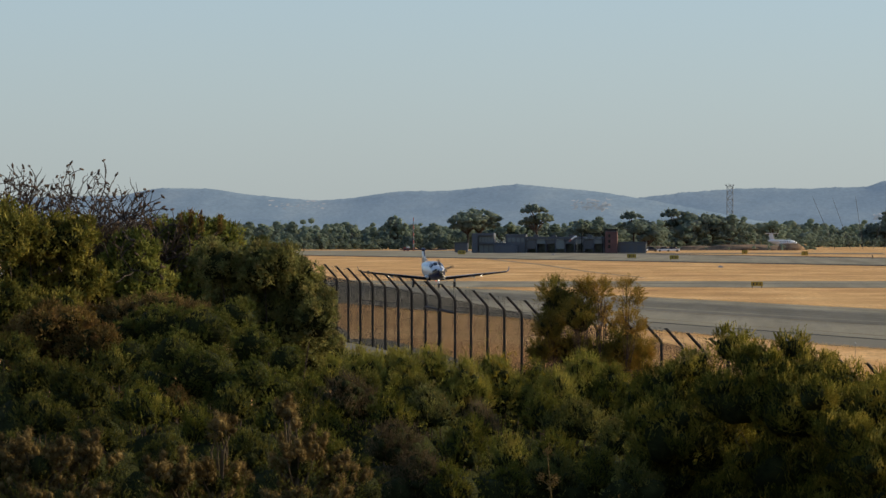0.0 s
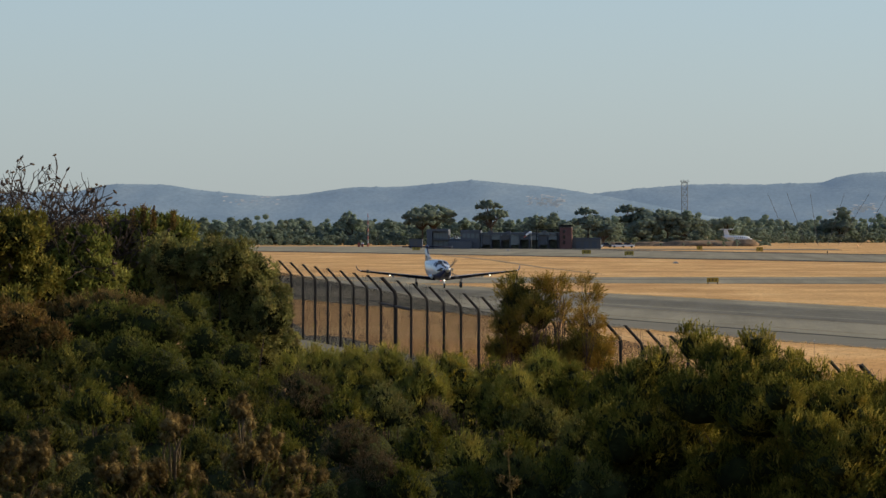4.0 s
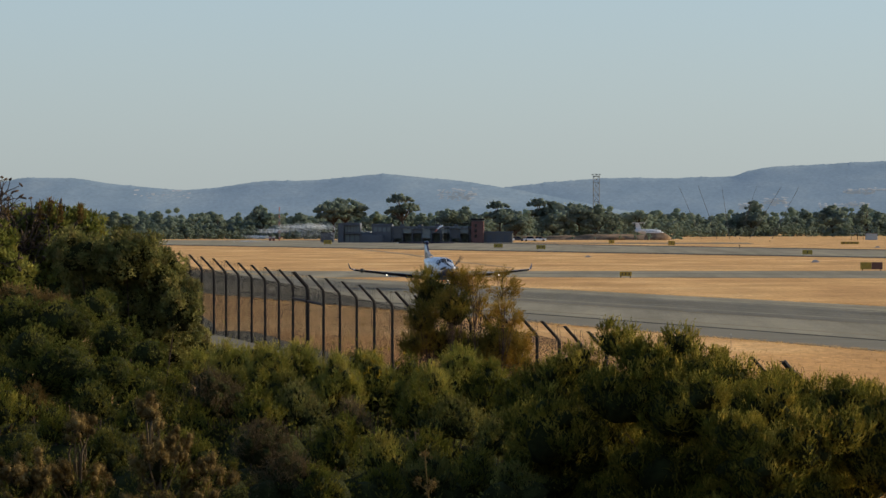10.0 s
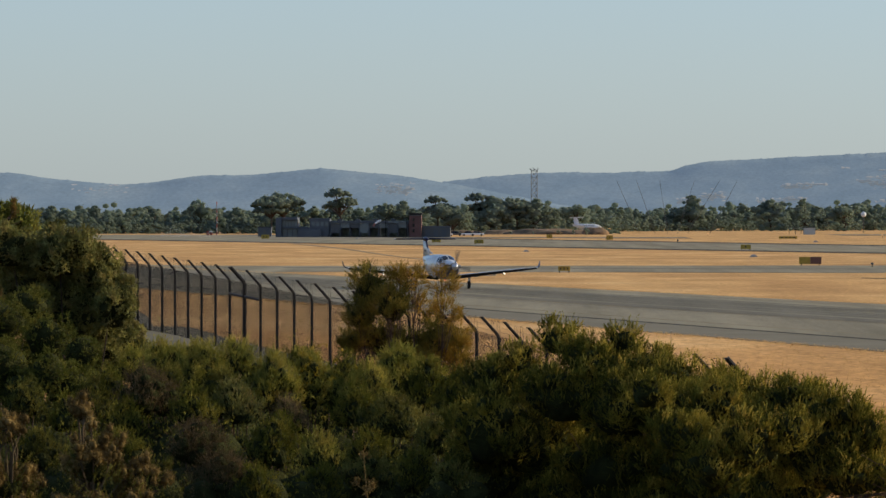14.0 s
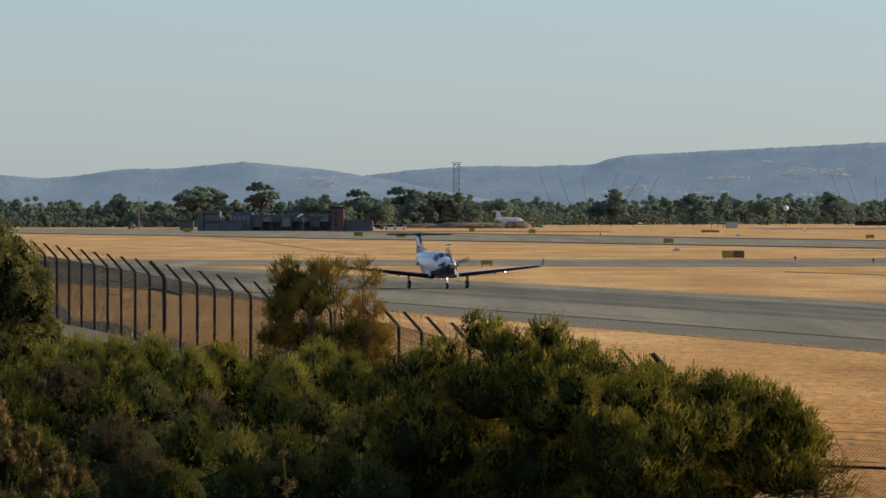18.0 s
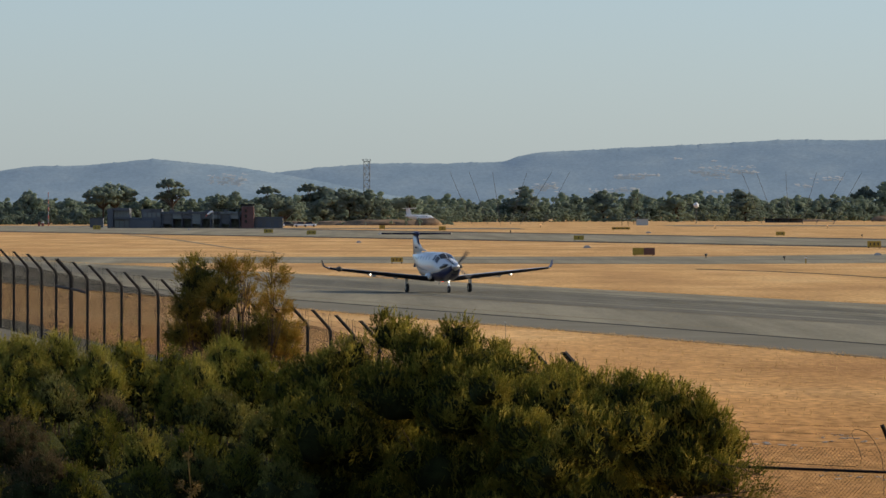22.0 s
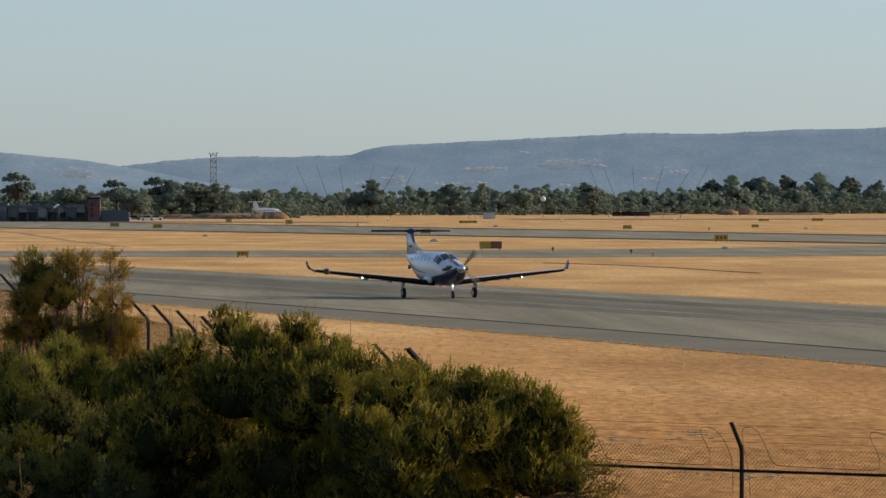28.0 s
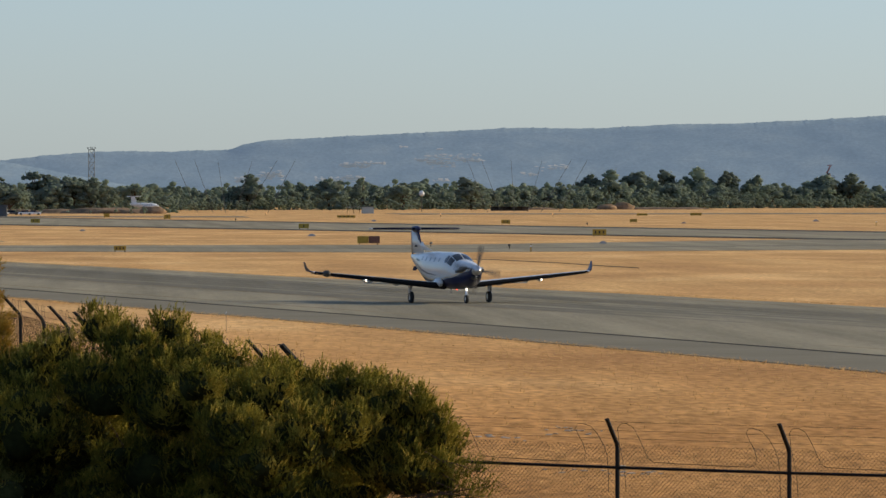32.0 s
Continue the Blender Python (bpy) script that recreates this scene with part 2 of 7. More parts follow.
M_JET = plain("grey_white_jet_paint", (0.60, 0.62, 0.63), 0.5, var=0.06)
M_NAVY = plain("dark_tail_and_wing_shade", (0.010, 0.011, 0.024), 0.7, spec=0.1)
M_GLOSS = plain("white_aircraft_paint", (0.53, 0.527, 0.51), 0.16, var=0.03, scale=0.8)
M_BLUE = plain("navy_aircraft_paint", (0.009, 0.014, 0.050), 0.32, spec=0.22, var=0.15, scale=0.8)
M_GOLD = plain("gold_stripe_paint", (0.40, 0.27, 0.09), 0.3)
# Cabin glass: the pale reflection is put into the base colour.
M_CABIN = plain("painted_reflection_glass", (0.30, 0.33, 0.36), 0.12)
# Brown tone of the rudder: its shade is put into the colour.
M_RUDDER = plain("shaded_rudder_paint", (0.22, 0.17, 0.13), 0.5)
M_GLASS = plain("dark_cockpit_glass", (0.008, 0.009, 0.011), 0.12, spec=0.35)
M_BOOT = plain("black_rubber_boot", (0.010, 0.010, 0.011), 0.6, spec=0.12)
M_TYRE = plain("tyre_rubber", (0.018, 0.018, 0.018), 0.85)
M_METAL = plain("brushed_metal", (0.55, 0.55, 0.56), 0.3, 0.9)
M_BLADE = plain("grey_propeller_blade", (0.05, 0.045, 0.04), 0.4)
M_SIGNY = plain("yellow_sign_face", (0.33, 0.225, 0.022), 0.6, var=0.2, scale=2.0)
M_SIGNR = plain("red_sign_face", (0.13, 0.055, 0.035), 0.6)
M_SIGNB = plain("black_sign_mark", (0.03, 0.028, 0.02), 0.7)
M_CLAD = material("charcoal_cladding", [(0.3, (0.055, 0.060, 0.070)), (0.7, (0.082, 0.087, 0.098))], 0.3, 0.5, stretch=(1, 1, 0.3))
M_RED = material("red_brick_panel", [(0.3, (0.12, 0.052, 0.042)), (0.7, (0.165, 0.074, 0.058))], 0.6, 0.8, fine=0.2)
M_GREY = plain("grey_block", (0.09, 0.088, 0.086), 0.8)
M_SHELL = plain("grey_marker_plastic", (0.36, 0.34, 0.31), 0.7, spec=0.2)
M_SHED = plain("pale_shed_sheeting", (0.40, 0.43, 0.41), 0.6, spec=0.2)
M_PANE = plain("building_glass", (0.13, 0.15, 0.15), 0.15)
# Greenery seen through the bays is painted into this glass colour.
M_GREENPANE = material("painted_greenery_glass", [(0.35, (0.03, 0.045, 0.03)), (0.65, (0.10, 0.13, 0.09))], 0.8, 0.3)
M_BAND = plain("red_mast_paint", (0.30, 0.085, 0.06), 0.6)
# Distance haze is put into the hills' blue base colour and faint glow.
M_HILL = material("hazed_wooded_hill", [(0.32, (0.080, 0.116, 0.152)), (0.5, (0.104, 0.141, 0.175)), (0.70, (0.135, 0.168, 0.19))], 0.03, 1.0, fine=0.42, grain=0.4, detail=8.0, stretch=(1.2, 0.1, 3.4), spec=0.0,
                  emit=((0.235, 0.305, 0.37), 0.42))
# The same haze is put into the clearings as a bluish glow.
M_CLEAR = material("hazed_pale_clearing", [(0.3, (0.21, 0.207, 0.205)), (0.7, (0.30, 0.28, 0.262))], 0.05, 1.0, fine=0.2, spec=0.0, emit=((0.27, 0.32, 0.37), 0.42))
M_LAMP = plain("landing_light_glow", (1.0, 0.95, 0.85), 0.3, emit=((1.0, 0.86, 0.62), 3.2))
M_BEACON = plain("red_beacon_glow", (0.6, 0.05, 0.02), 0.3, emit=((1.0, 0.08, 0.03), 2.0))
# Orange glow added to the heads of dark field posts.
M_NAV = plain("added_post_glow", (0.9, 0.5, 0.2), 0.4, emit=((1.0, 0.6, 0.25), 0.5))
M_SPRAY = plain("water_droplets", (0.85, 0.87, 0.88), 0.4)


# ---- mesh helpers ----
def part(name, bm, mat, parent=None, label="", smooth=False):
    me = bpy.data.meshes.new(name)
    bmesh.ops.recalc_face_normals(bm, faces=bm.faces)
    bm.to_mesh(me)
    bm.free()
    me.materials.append(mat)
    if smooth:
        me.shade_smooth()
    ob = new(name, me)
    ob.parent = parent
    if label:
        ob["label"] = label
    return ob


def arrays(name, verts, faces, mat, parent=None, label="", smooth=False):
    """A mesh from numpy arrays: verts (n, 3), faces (m, k)."""
    me = bpy.data.meshes.new(name)
    k = faces.shape[1]
    me.vertices.add(len(verts))
    me.vertices.foreach_set("co", np.ascontiguousarray(verts, dtype=np.float32).ravel())
    me.loops.add(faces.size)
    me.loops.foreach_set("vertex_index", np.ascontiguousarray(faces, dtype=np.int32).ravel())
    me.polygons.add(len(faces))
    me.polygons.foreach_set("loop_start", np.arange(0, faces.size, k, dtype=np.int32))
    me.update(calc_edges=True)
    me.materials.append(mat)
    if smooth:
        me.shade_smooth()
    ob = new(name, me)
    ob.parent = parent
    if label:
        ob["label"] = label
    return ob


def thing(name, m, label, category, group=""):
    ob = new(name)
    ob.empty_display_size = 0.2
    ob.matrix_basis = m
    return tagged(ob, label, category, group)


def box(bm, x0, x1, y0, y1, z0, z1, bevel=0.0):
    g = bmesh.ops.create_cube(bm, size=1.0, matrix=Matrix.Translation(((x0 + x1) / 2, (y0 + y1) / 2, (z0 + z1) / 2)) @ Matrix.Diagonal((x1 - x0, y1 - y0, z1 - z0, 1)))
    if bevel:
        es = {e for v in g["verts"] for e in v.link_edges}
        bmesh.ops.bevel(bm, geom=list(es), offset=bevel, segments=2, affect="EDGES", profile=0.6)
    return bm


def boxed(*a, **k):
    return box(bmesh.new(), *a, **k)


def tube(bm, pts, radii, n=8):
    """A tapered tube along points."""
    rings = []
    pts = [Vector(p) for p in pts]
    if not hasattr(radii, "__len__"):
        radii = [radii] * len(pts)
    for i, (p, r) in enumerate(zip(pts, radii)):
        d = (pts[min(i + 1, len(pts) - 1)] - pts[max(i - 1, 0)]).normalized()
        a = d.cross(Vector((0.31, 0.17, 0.93)) if abs(d.z) < 0.9 else Vector((1, 0.1, 0))).normalized()
        b = d.cross(a)
        rings.append([bm.verts.new(p + r * (math.cos(2 * math.pi * j / n) * a + math.sin(2 * math.pi * j / n) * b)) for j in range(n)])
    for r0, r1 in zip(rings, rings[1:]):
        for j in range(n):
            bm.faces.new((r0[j], r0[(j + 1) % n], r1[(j + 1) % n], r1[j]))
    bm.faces.new(rings[0][::-1])
    bm.faces.new(rings[-1])
    return bm


def tubed(pts, radii, n=8):
    return tube(bmesh.new(), pts, radii, n)


def loft(bm, rings, close=True):
    vs = [[bm.verts.new(p) for p in r] for r in rings]
    n = len(vs[0])
    for a, b in zip(vs, vs[1:]):
        for j in range(n if close else n - 1):
            bm.faces.new((a[j], a[(j + 1) % n], b[(j + 1) % n], b[j]))
    if close:
        bm.faces.new(vs[0][::-1])
        bm.faces.new(vs[-1])
    return bm


def step(a):
    a = min(1.0, max(0.0, a))
    return a * a * (3 - 2 * a)


def ground_z(x, y):
    """Height of the ground: the viewing mound, the dip along the fence, a low rise, and the level airfield."""
    side = step((7 - x) / 8)
    bank = 5.45 - 3.0 * step((y - 12) / 60) - 2.45 * step((y - 90) / 28)
    slope = 5.45 * (1 - step((y - 8) / 85))
    return -1.25 * (1 - step((y - 112) / 75)) + 1.75 * math.exp(-((x + 14) / 18) ** 2 - ((y - 212) / 48) ** 2) + side * bank + (1 - side) * slope


# ---- ground, runways ----
def build_ground():
    ys = np.concatenate([np.arange(-60, 0, 10), np.arange(0, 60, 3.0), np.arange(60, 130, 1.5), np.arange(130, 270, 3.0), np.arange(270, 600, 15.0), np.geomspace(600, 4990, 40)])
    half = np.concatenate([np.arange(0, 40, 0.75), np.geomspace(40, 3500, 26)])
    xs = np.concatenate([-half[:0:-1], half])
    v = np.array([(x, y, ground_z(x, y)) for y in ys for x in xs])
    nx = len(xs)
    i, j = np.meshgrid(np.arange(len(ys) - 1), np.arange(nx - 1), indexing="ij")
    a = (i * nx + j).ravel()
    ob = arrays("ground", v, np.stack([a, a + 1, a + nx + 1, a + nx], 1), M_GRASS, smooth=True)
    tagged(ob, "sun-bleached dry grass field of the airfield", "ground", kind="structure")


def build_scrub_ground():
    """Dark litter under the scrub, with a ragged edge towards the grass."""
    xs, ys = np.arange(-30, 6.1, 0.75), np.arange(60, 127.6, 1.5)
    v = np.array([(x, y - (1.5 + 2 * noise.noise(Vector((x * 0.4, 7, 0)))) * (y > 126), ground_z(x, y) + 0.09) for y in ys for x in xs])
    nx = len(xs)
    a = (np.arange(len(ys) - 1)[:, None] * nx + np.arange(nx - 1)[None, :]).ravel()
    tagged(arrays("scrub_ground", v, np.stack([a, a + 1, a + nx + 1, a + nx], 1), M_LITTER, smooth=True), "dark leaf litter and soil under the scrub", "ground", kind="structure")


def strip(name, corners, z, mat, label, category):
    """A flat slab between two edges given as matching lists of (x, y)."""
    left, right = corners
    bm = bmesh.new()
    top = [[bm.verts.new((x, y, z + ground_z(x, y))) for x, y in e] for e in (left, right)]
    low = [[bm.verts.new((x, y, -0.3)) for x, y in e] for e in (left, right)]
    for k in range(len(left) - 1):
        bm.faces.new((top[0][k], top[0][k + 1], top[1][k + 1], top[1][k]))
        bm.faces.new((top[0][k], low[0][k], low[0][k + 1], top[0][k + 1]))
        bm.faces.new((top[1][k + 1], low[1][k + 1], low[1][k], top[1][k]))
    ob = part(name, bm, mat)
    return tagged(ob, label, category, kind="structure")


def along(x300, slope, ya, yb, n=24, wob=0.0):
    """Points on the straight line x = x300 + slope * (y - 300)."""
    rnd = random.Random(int(x300 * 10 + ya))
    return [(x300 + slope * (y - 300) + rnd.uniform(-wob, wob), y) for y in np.linspace(ya, yb, n)]


def build_runways():
    near, tar, far = (4.6, -0.2105), (11.1, -0.2180), (43.8, -0.2300)
    mid = lambda f: (tar[0] + f * (far[0] - tar[0]), tar[1] + f * (far[1] - tar[1]))
    strip("runway_shoulder", (along(*near, 150, 900, 90, 0.25), along(*tar, 150, 900, 90)), 0.03, M_SHOULDER, "grey asphalt shoulder of the near runway", "pavement")
    strip("runway", (along(*tar, 150, 900, 60), along(*far, 150, 900, 60, 0.2)), 0.034, M_ASPHALT, "worn grey asphalt runway with tyre marks", "runway")
    strip("tar_joint", (along(tar[0] - 0.19, tar[1], 150, 900), along(tar[0] + 0.19, tar[1], 150, 900)), 0.04, M_TAR, "dark sealed joint along the runway edge", "joint")
    for k, (f, w, mat, lab) in enumerate([(0.09, 0.28, M_LINE, "faded yellow edge line on the runway"), (0.36, 0.3, M_LINE, "faded yellow guide line on the runway"), (0.905, 0.3, M_LINE, "faded yellow edge line on the runway")]):
        m = mid(f)
        strip("runway_marking", (along(*m, 150, 880), along(m[0] + w, m[1], 150, 880)), 0.039 + 0.001 * k, mat, lab, "marking")
    # tyre rubber in many thin overlapping streaks, densest along the wheel tracks
    rnd = random.Random(12)
    bm = bmesh.new()
    for k in range(150):
        f = rnd.gauss(rnd.choice((0.40, 0.52, 0.60, 0.72)), 0.055)
        ya = rnd.uniform(160, 700)
        yb = ya + rnd.uniform(60, 260)
        w = rnd.uniform(0.10, 0.42)
        m = mid(f)
        ring = [bm.verts.new((m[0] + m[1] * (y - 300) + dx, y, 0.0385 + ground_z(m[0] + m[1] * (y - 300), y))) for y, dx in ((ya, 0), (ya + 25, w), (yb - 25, w), (yb, 0), (yb - 25, -w * 0.4), (ya + 25, -w * 0.4))]
        bm.faces.new(ring)
        bmesh.ops.translate(bm, verts=ring, vec=(0, 0, 0.00004 * k))
    tagged(part("tyre_marks", bm, M_RUBBER), "dark streaks of tyre rubber along the runway", "marking", kind="stuff")
    # cross taxiway that leaves the runway and runs off to the side
    left = [(-31, 613), (-25, 621), (-15, 624), (-8, 622), (34, 611), (79, 637), (140, 680)]
    right = [(-62, 735), (-42, 700), (-25, 694), (-9, 697), (39.5, 702), (98, 790), (160, 980)]
    strip("taxiway", (left, right), 0.036, M_ASPHALT, "grey asphalt taxiway crossing the dry grass", "taxiway")
    strip("taxiway_marking", ([(-30, 668), (0, 660), (40, 650), (90, 690), (130, 760)], [(-30, 676), (0, 668), (40, 658), (90, 700), (130, 772)]), 0.042, M_RUBBER, "darker worn band on the taxiway", "marking")
    # far parallel runway
    fn, ff = (240.3, -0.30), (278.3, -0.2356)
    strip("far_runway", (along(*fn, 560, 1850), along(*ff, 560, 1850)), 0.05, M_ASPHALT, "pale grey asphalt of the far runway", "runway")
    strip("far_runway_edge", (along(ff[0] - 11.0, ff[1], 560, 1850), along(*ff, 560, 1850)), 0.06, M_EDGE, "dark edge of the far runway", "marking")
    strip("far_runway_edge", (along(*fn, 560, 1850), along(fn[0] + 8.0, fn[1], 560, 1850)), 0.06, M_EDGE, "dark edge of the far runway", "marking")
    strip("far_taxiway", ([(-89.2, 1503.2), (-21.6, 1342.3), (29.0, 1148.9), (54.7, 1011.2)], [(-70.7, 1571.1), (-1.7, 1408.8), (54.5, 1173.0), (70.2, 1029.0)]), 0.045, M_SHOULDER, "grey link taxiway beyond the grass", "taxiway")
    strip("apron", ([(-115.8, 1543.2), (-41.7, 1604.7), (38.7, 1560.5)], [(-116.2, 1609.3), (-41.8, 1654.7), (38.6, 1641.3)]), 0.045, M_SHOULDER, "grey apron before the fire station", "pavement")
    strip("far_strip", ([(89.9, 1797.2), (154.9, 1802.2), (473.3, 1917.6)], [(89.7, 1898.5), (154.5, 1892.7), (477.7, 2020.4)]), 0.05, M_SHOULDER, "dark distant strip of asphalt", "pavement")
    strip("track", ([(-55.2, 1267.8), (-37.0, 1062.7), (-23.0, 870.4), (-12.4, 747.7)], [(-53.3, 1268.1), (-35.6, 1062.7), (-22.2, 870.3), (-11.8, 747.5)]), 0.03, M_TRACK, "thin worn track across the grass", "track")
    # flat dark brown strip along the drain line
    drain = [(30.0, 562), (36.0, 541), (39.6, 517), (41.8, 494), (43.4, 482)]
    strip("drain", ([(x, y - 1.6 + 0.5 * math.sin(x)) for x, y in drain], [(x + 0.2, y + 1.4) for x, y in drain]), 0.03, M_STALK, "drain line drawn as a thin dark brown strip", "drain")
    # patrol road inside the fence
    far_e = [(-26.0, 372), (-22.99, 340), (-13.91, 222), (-11.3, 204), (-9.41, 195.8), (-8.24, 191.8), (-7.12, 188.4), (-6.24, 185.6), (-4.2, 180)]
    near_e = [(-17.0, 215), (-14.6, 202), (-12.2, 186), (-10.4, 180), (-8.4, 175), (-7.4, 172.5), (-6.4, 170), (-5.6, 168), (-3.9, 164)]
    v = []
    for s_ in np.linspace(0, 8, 241):
        p, q = (Vector([float(np.interp(s_, range(9), [w[k] for w in e])) for k in (0, 1)]) for e in (far_e, near_e))
        for u in np.linspace(0, 1, 25):
            r = p.lerp(q, u)
            v.append((r.x, r.y, ground_z(r.x, r.y) + 0.05))
    a = (np.arange(240)[:, None] * 25 + np.arange(24)[None, :]).ravel()
    tagged(arrays("patrol_road", np.array(v), np.stack([a, a + 1, a + 26, a + 25], 1), M_SHOULDER), "narrow grey patrol road inside the fence", "road", kind="structure")


# ---- hills and sky line ----
YELLOW_TREE = [(-16.0, 127.0, 5.7, 0.61, 0.61), (-15.3, 127.7, 5.7, 0.75, 0.68), (-16.1, 128.0, 4.7, 0.81, 0.81), (-15.1, 128.2, 4.7, 0.81, 0.81),
    (-16.4, 126.1, 5.8, 0.41, 0.81), (-15.4, 126.3, 4.0, 0.81, 0.68)]
EDGE_TREE = [(-16.7, 122.7, 6.1, 0.53, 1.05), (-16.9, 121.9, 5.0, 0.79, 0.92), (-16.2, 122.0, 4.3, 0.72, 0.79), (-15.7, 122.1, 3.8, 0.66, 0.66)]
GREEN_TREE = [(-13.4, 132.3, 5.7, 0.59, 0.48), (-12.7, 131.5, 5.8, 0.59, 0.45), (-12.0, 131.8, 5.7, 0.53, 0.46), (-13.2, 132.1, 5.0, 0.84, 0.56),
    (-12.1, 130.7, 5.0, 0.84, 0.63), (-12.6, 130.5, 4.0, 0.98, 0.84),
    (-13.85, 129.3, 5.45, 0.55, 0.50), (-14.15, 129.0, 4.85, 0.60, 0.60), (-13.6, 129.2, 4.7, 0.75, 0.65), (-14.0, 129.0, 4.1, 0.8, 0.7)]
OLIVE_TREE = [(-9.9, 118.7, 5.1, 0.83, 0.64), (-9.3, 119.2, 4.8, 0.64, 0.66), (-10.6, 119.7, 4.8, 0.76, 0.76), (-8.8, 118.8, 4.1, 0.53, 0.71), (-9.7,
    119.6, 3.8, 1.02, 0.89), (-8.8, 120.7, 3.3, 0.46, 0.53), (-10.4, 119.3, 4.1, 0.89, 0.89), (-10.9, 118.6, 5.2, 0.57, 0.48), (-9.6, 120.8, 2.9,
    1.02, 0.76)]
ROUND_BUSH = [(-10.27, 108.9, 3.90, 0.67, 0.51), (-11.24, 109.2, 3.97, 0.65, 0.49), (-9.24, 108.2, 3.61, 0.49, 0.44), (-10.03, 106.4, 3.14, 0.68, 0.57), (-8.56, 107.6, 3.35, 0.35, 0.35), (-9.05, 106.0, 3.04, 0.33, 0.41), (-10.75, 107.2, 3.49, 0.53, 0.46), (-11.65, 108.0, 3.34, 0.51, 0.44), (-9.77, 110.0, 4.20, 0.41, 0.32), (-11.07, 106.2, 2.83, 0.57, 0.50), (-9.48, 105.8, 2.61, 0.48, 0.50), (-11.84, 109.4, 3.76, 0.45, 0.38), (-8.69, 106.6, 2.72, 0.48, 0.50)]
ORANGE_BUSH = [(-12.5, 108.3, 3.5, 0.70, 0.58), (-13.3, 108.5, 4.0, 0.70, 0.44), (-13.7, 108.5, 3.7, 0.58, 0.47), (-12.9, 108.4, 3.5, 0.47, 0.41),
    (-13.6, 110.0, 3.2, 0.70, 0.47)]
DRY_A = [(-10.7, 84.6, 2.3, 0.78, 0.53), (-9.9, 85.0, 2.3, 0.59, 0.46), (-11.4, 84.8, 2.3, 0.46, 0.55), (-10.4, 84.4, 1.8, 1.09, 0.46)]
DRY_B = [(-6.6, 85.0, 2.4, 0.64, 0.68), (-6.8, 85.3, 3.1, 0.20, 0.33), (-5.9, 85.3, 2.1, 0.46, 0.41), (-6.4, 84.8, 1.7, 0.82, 0.46)]
DRY_C = [(-8.1, 87.9, 2.7, 0.28, 0.37), (-8.2, 88.0, 1.9, 0.65, 0.47), (-8.9, 87.1, 2.0, 0.56, 0.51), (-8.7, 88.7, 1.5, 0.93, 0.47)]
HEDGE_ROW = [
    ("lime", -7.29, 112.0, 2.98, 0.48, 0.41), ("lime", -7.94, 113.0, 2.91, 0.42, 0.35), ("lime", -6.53, 111.2, 2.96, 0.48, 0.50), ("lime", -5.91, 112.0, 3.01, 0.50, 0.57),
    ("lime", -5.10, 110.4, 2.68, 0.45, 0.68), ("gold", -4.37, 111.3, 2.68, 0.50, 0.64), ("heath", -3.86, 112.4, 2.79, 0.39, 0.51), ("lime", -2.87, 111.6, 2.84, 0.66, 0.62),
    ("heath", -2.15, 110.2, 2.62, 0.50, 0.66), ("lime", -3.34, 109.5, 2.59, 0.45, 0.56), ("heath", -1.49, 108.6, 2.45, 0.56, 0.69), ("lime", -0.94, 111.0, 2.72, 0.45, 0.57),
    ("heath", -4.78, 113.0, 3.12, 0.25, 0.23), ("lime", -7.55, 113.8, 3.05, 0.46, 0.40), ("lime", -6.90, 114.0, 3.05, 0.45, 0.40)]
MIDDLE_ROW = [
    ("heath", -6.20, 103.2, 2.49, 0.47, 0.47), ("olive", -5.58, 104.4, 2.50, 0.54, 0.54), ("heath", -4.75, 101.8, 1.91, 0.52, 0.65), ("grey", -2.67, 103.5, 2.30, 0.75, 0.53),
    ("heath", -3.41, 104.6, 2.43, 0.49, 0.54), ("brown", -7.06, 104.0, 2.73, 0.66, 0.62), ("brown", -4.56, 104.2, 2.27, 0.34, 0.49), ("grey", -1.77, 101.2, 2.09, 0.52, 0.52),
    ("lime", -3.86, 100.6, 1.79, 0.44, 0.35), ("heath", -7.98, 106.0, 2.84, 0.39, 0.37), ("heath", -7.47, 103.4, 2.33, 0.38, 0.36), ("heath", -1.13, 99.8, 1.94, 0.62, 0.62),
    ("heath", -3.04, 100.0, 1.87, 0.43, 0.45)]
FRONT_ROW = [
    ("brown", -5.60, 94.6, 2.17, 0.59, 0.55), ("brown", -5.13, 92.4, 1.71, 0.63, 0.54), ("heath", -4.56, 92.0, 1.59, 0.32, 0.44), ("grey", -2.86, 95.2, 1.64, 0.53, 0.47),
    ("heath", -2.18, 96.4, 1.59, 0.54, 0.52), ("heath", -3.70, 94.6, 1.47, 0.49, 0.39), ("grey", -1.45, 95.0, 1.47, 0.49, 0.47), ("heath", -6.91, 95.5, 2.03, 0.47, 0.40),
    ("heath", -8.04, 98.4, 2.54, 0.43, 0.41), ("dark", -6.28, 93.5, 1.62, 0.39, 0.43), ("dark", -7.39, 94.0, 2.09, 0.39, 0.39)]
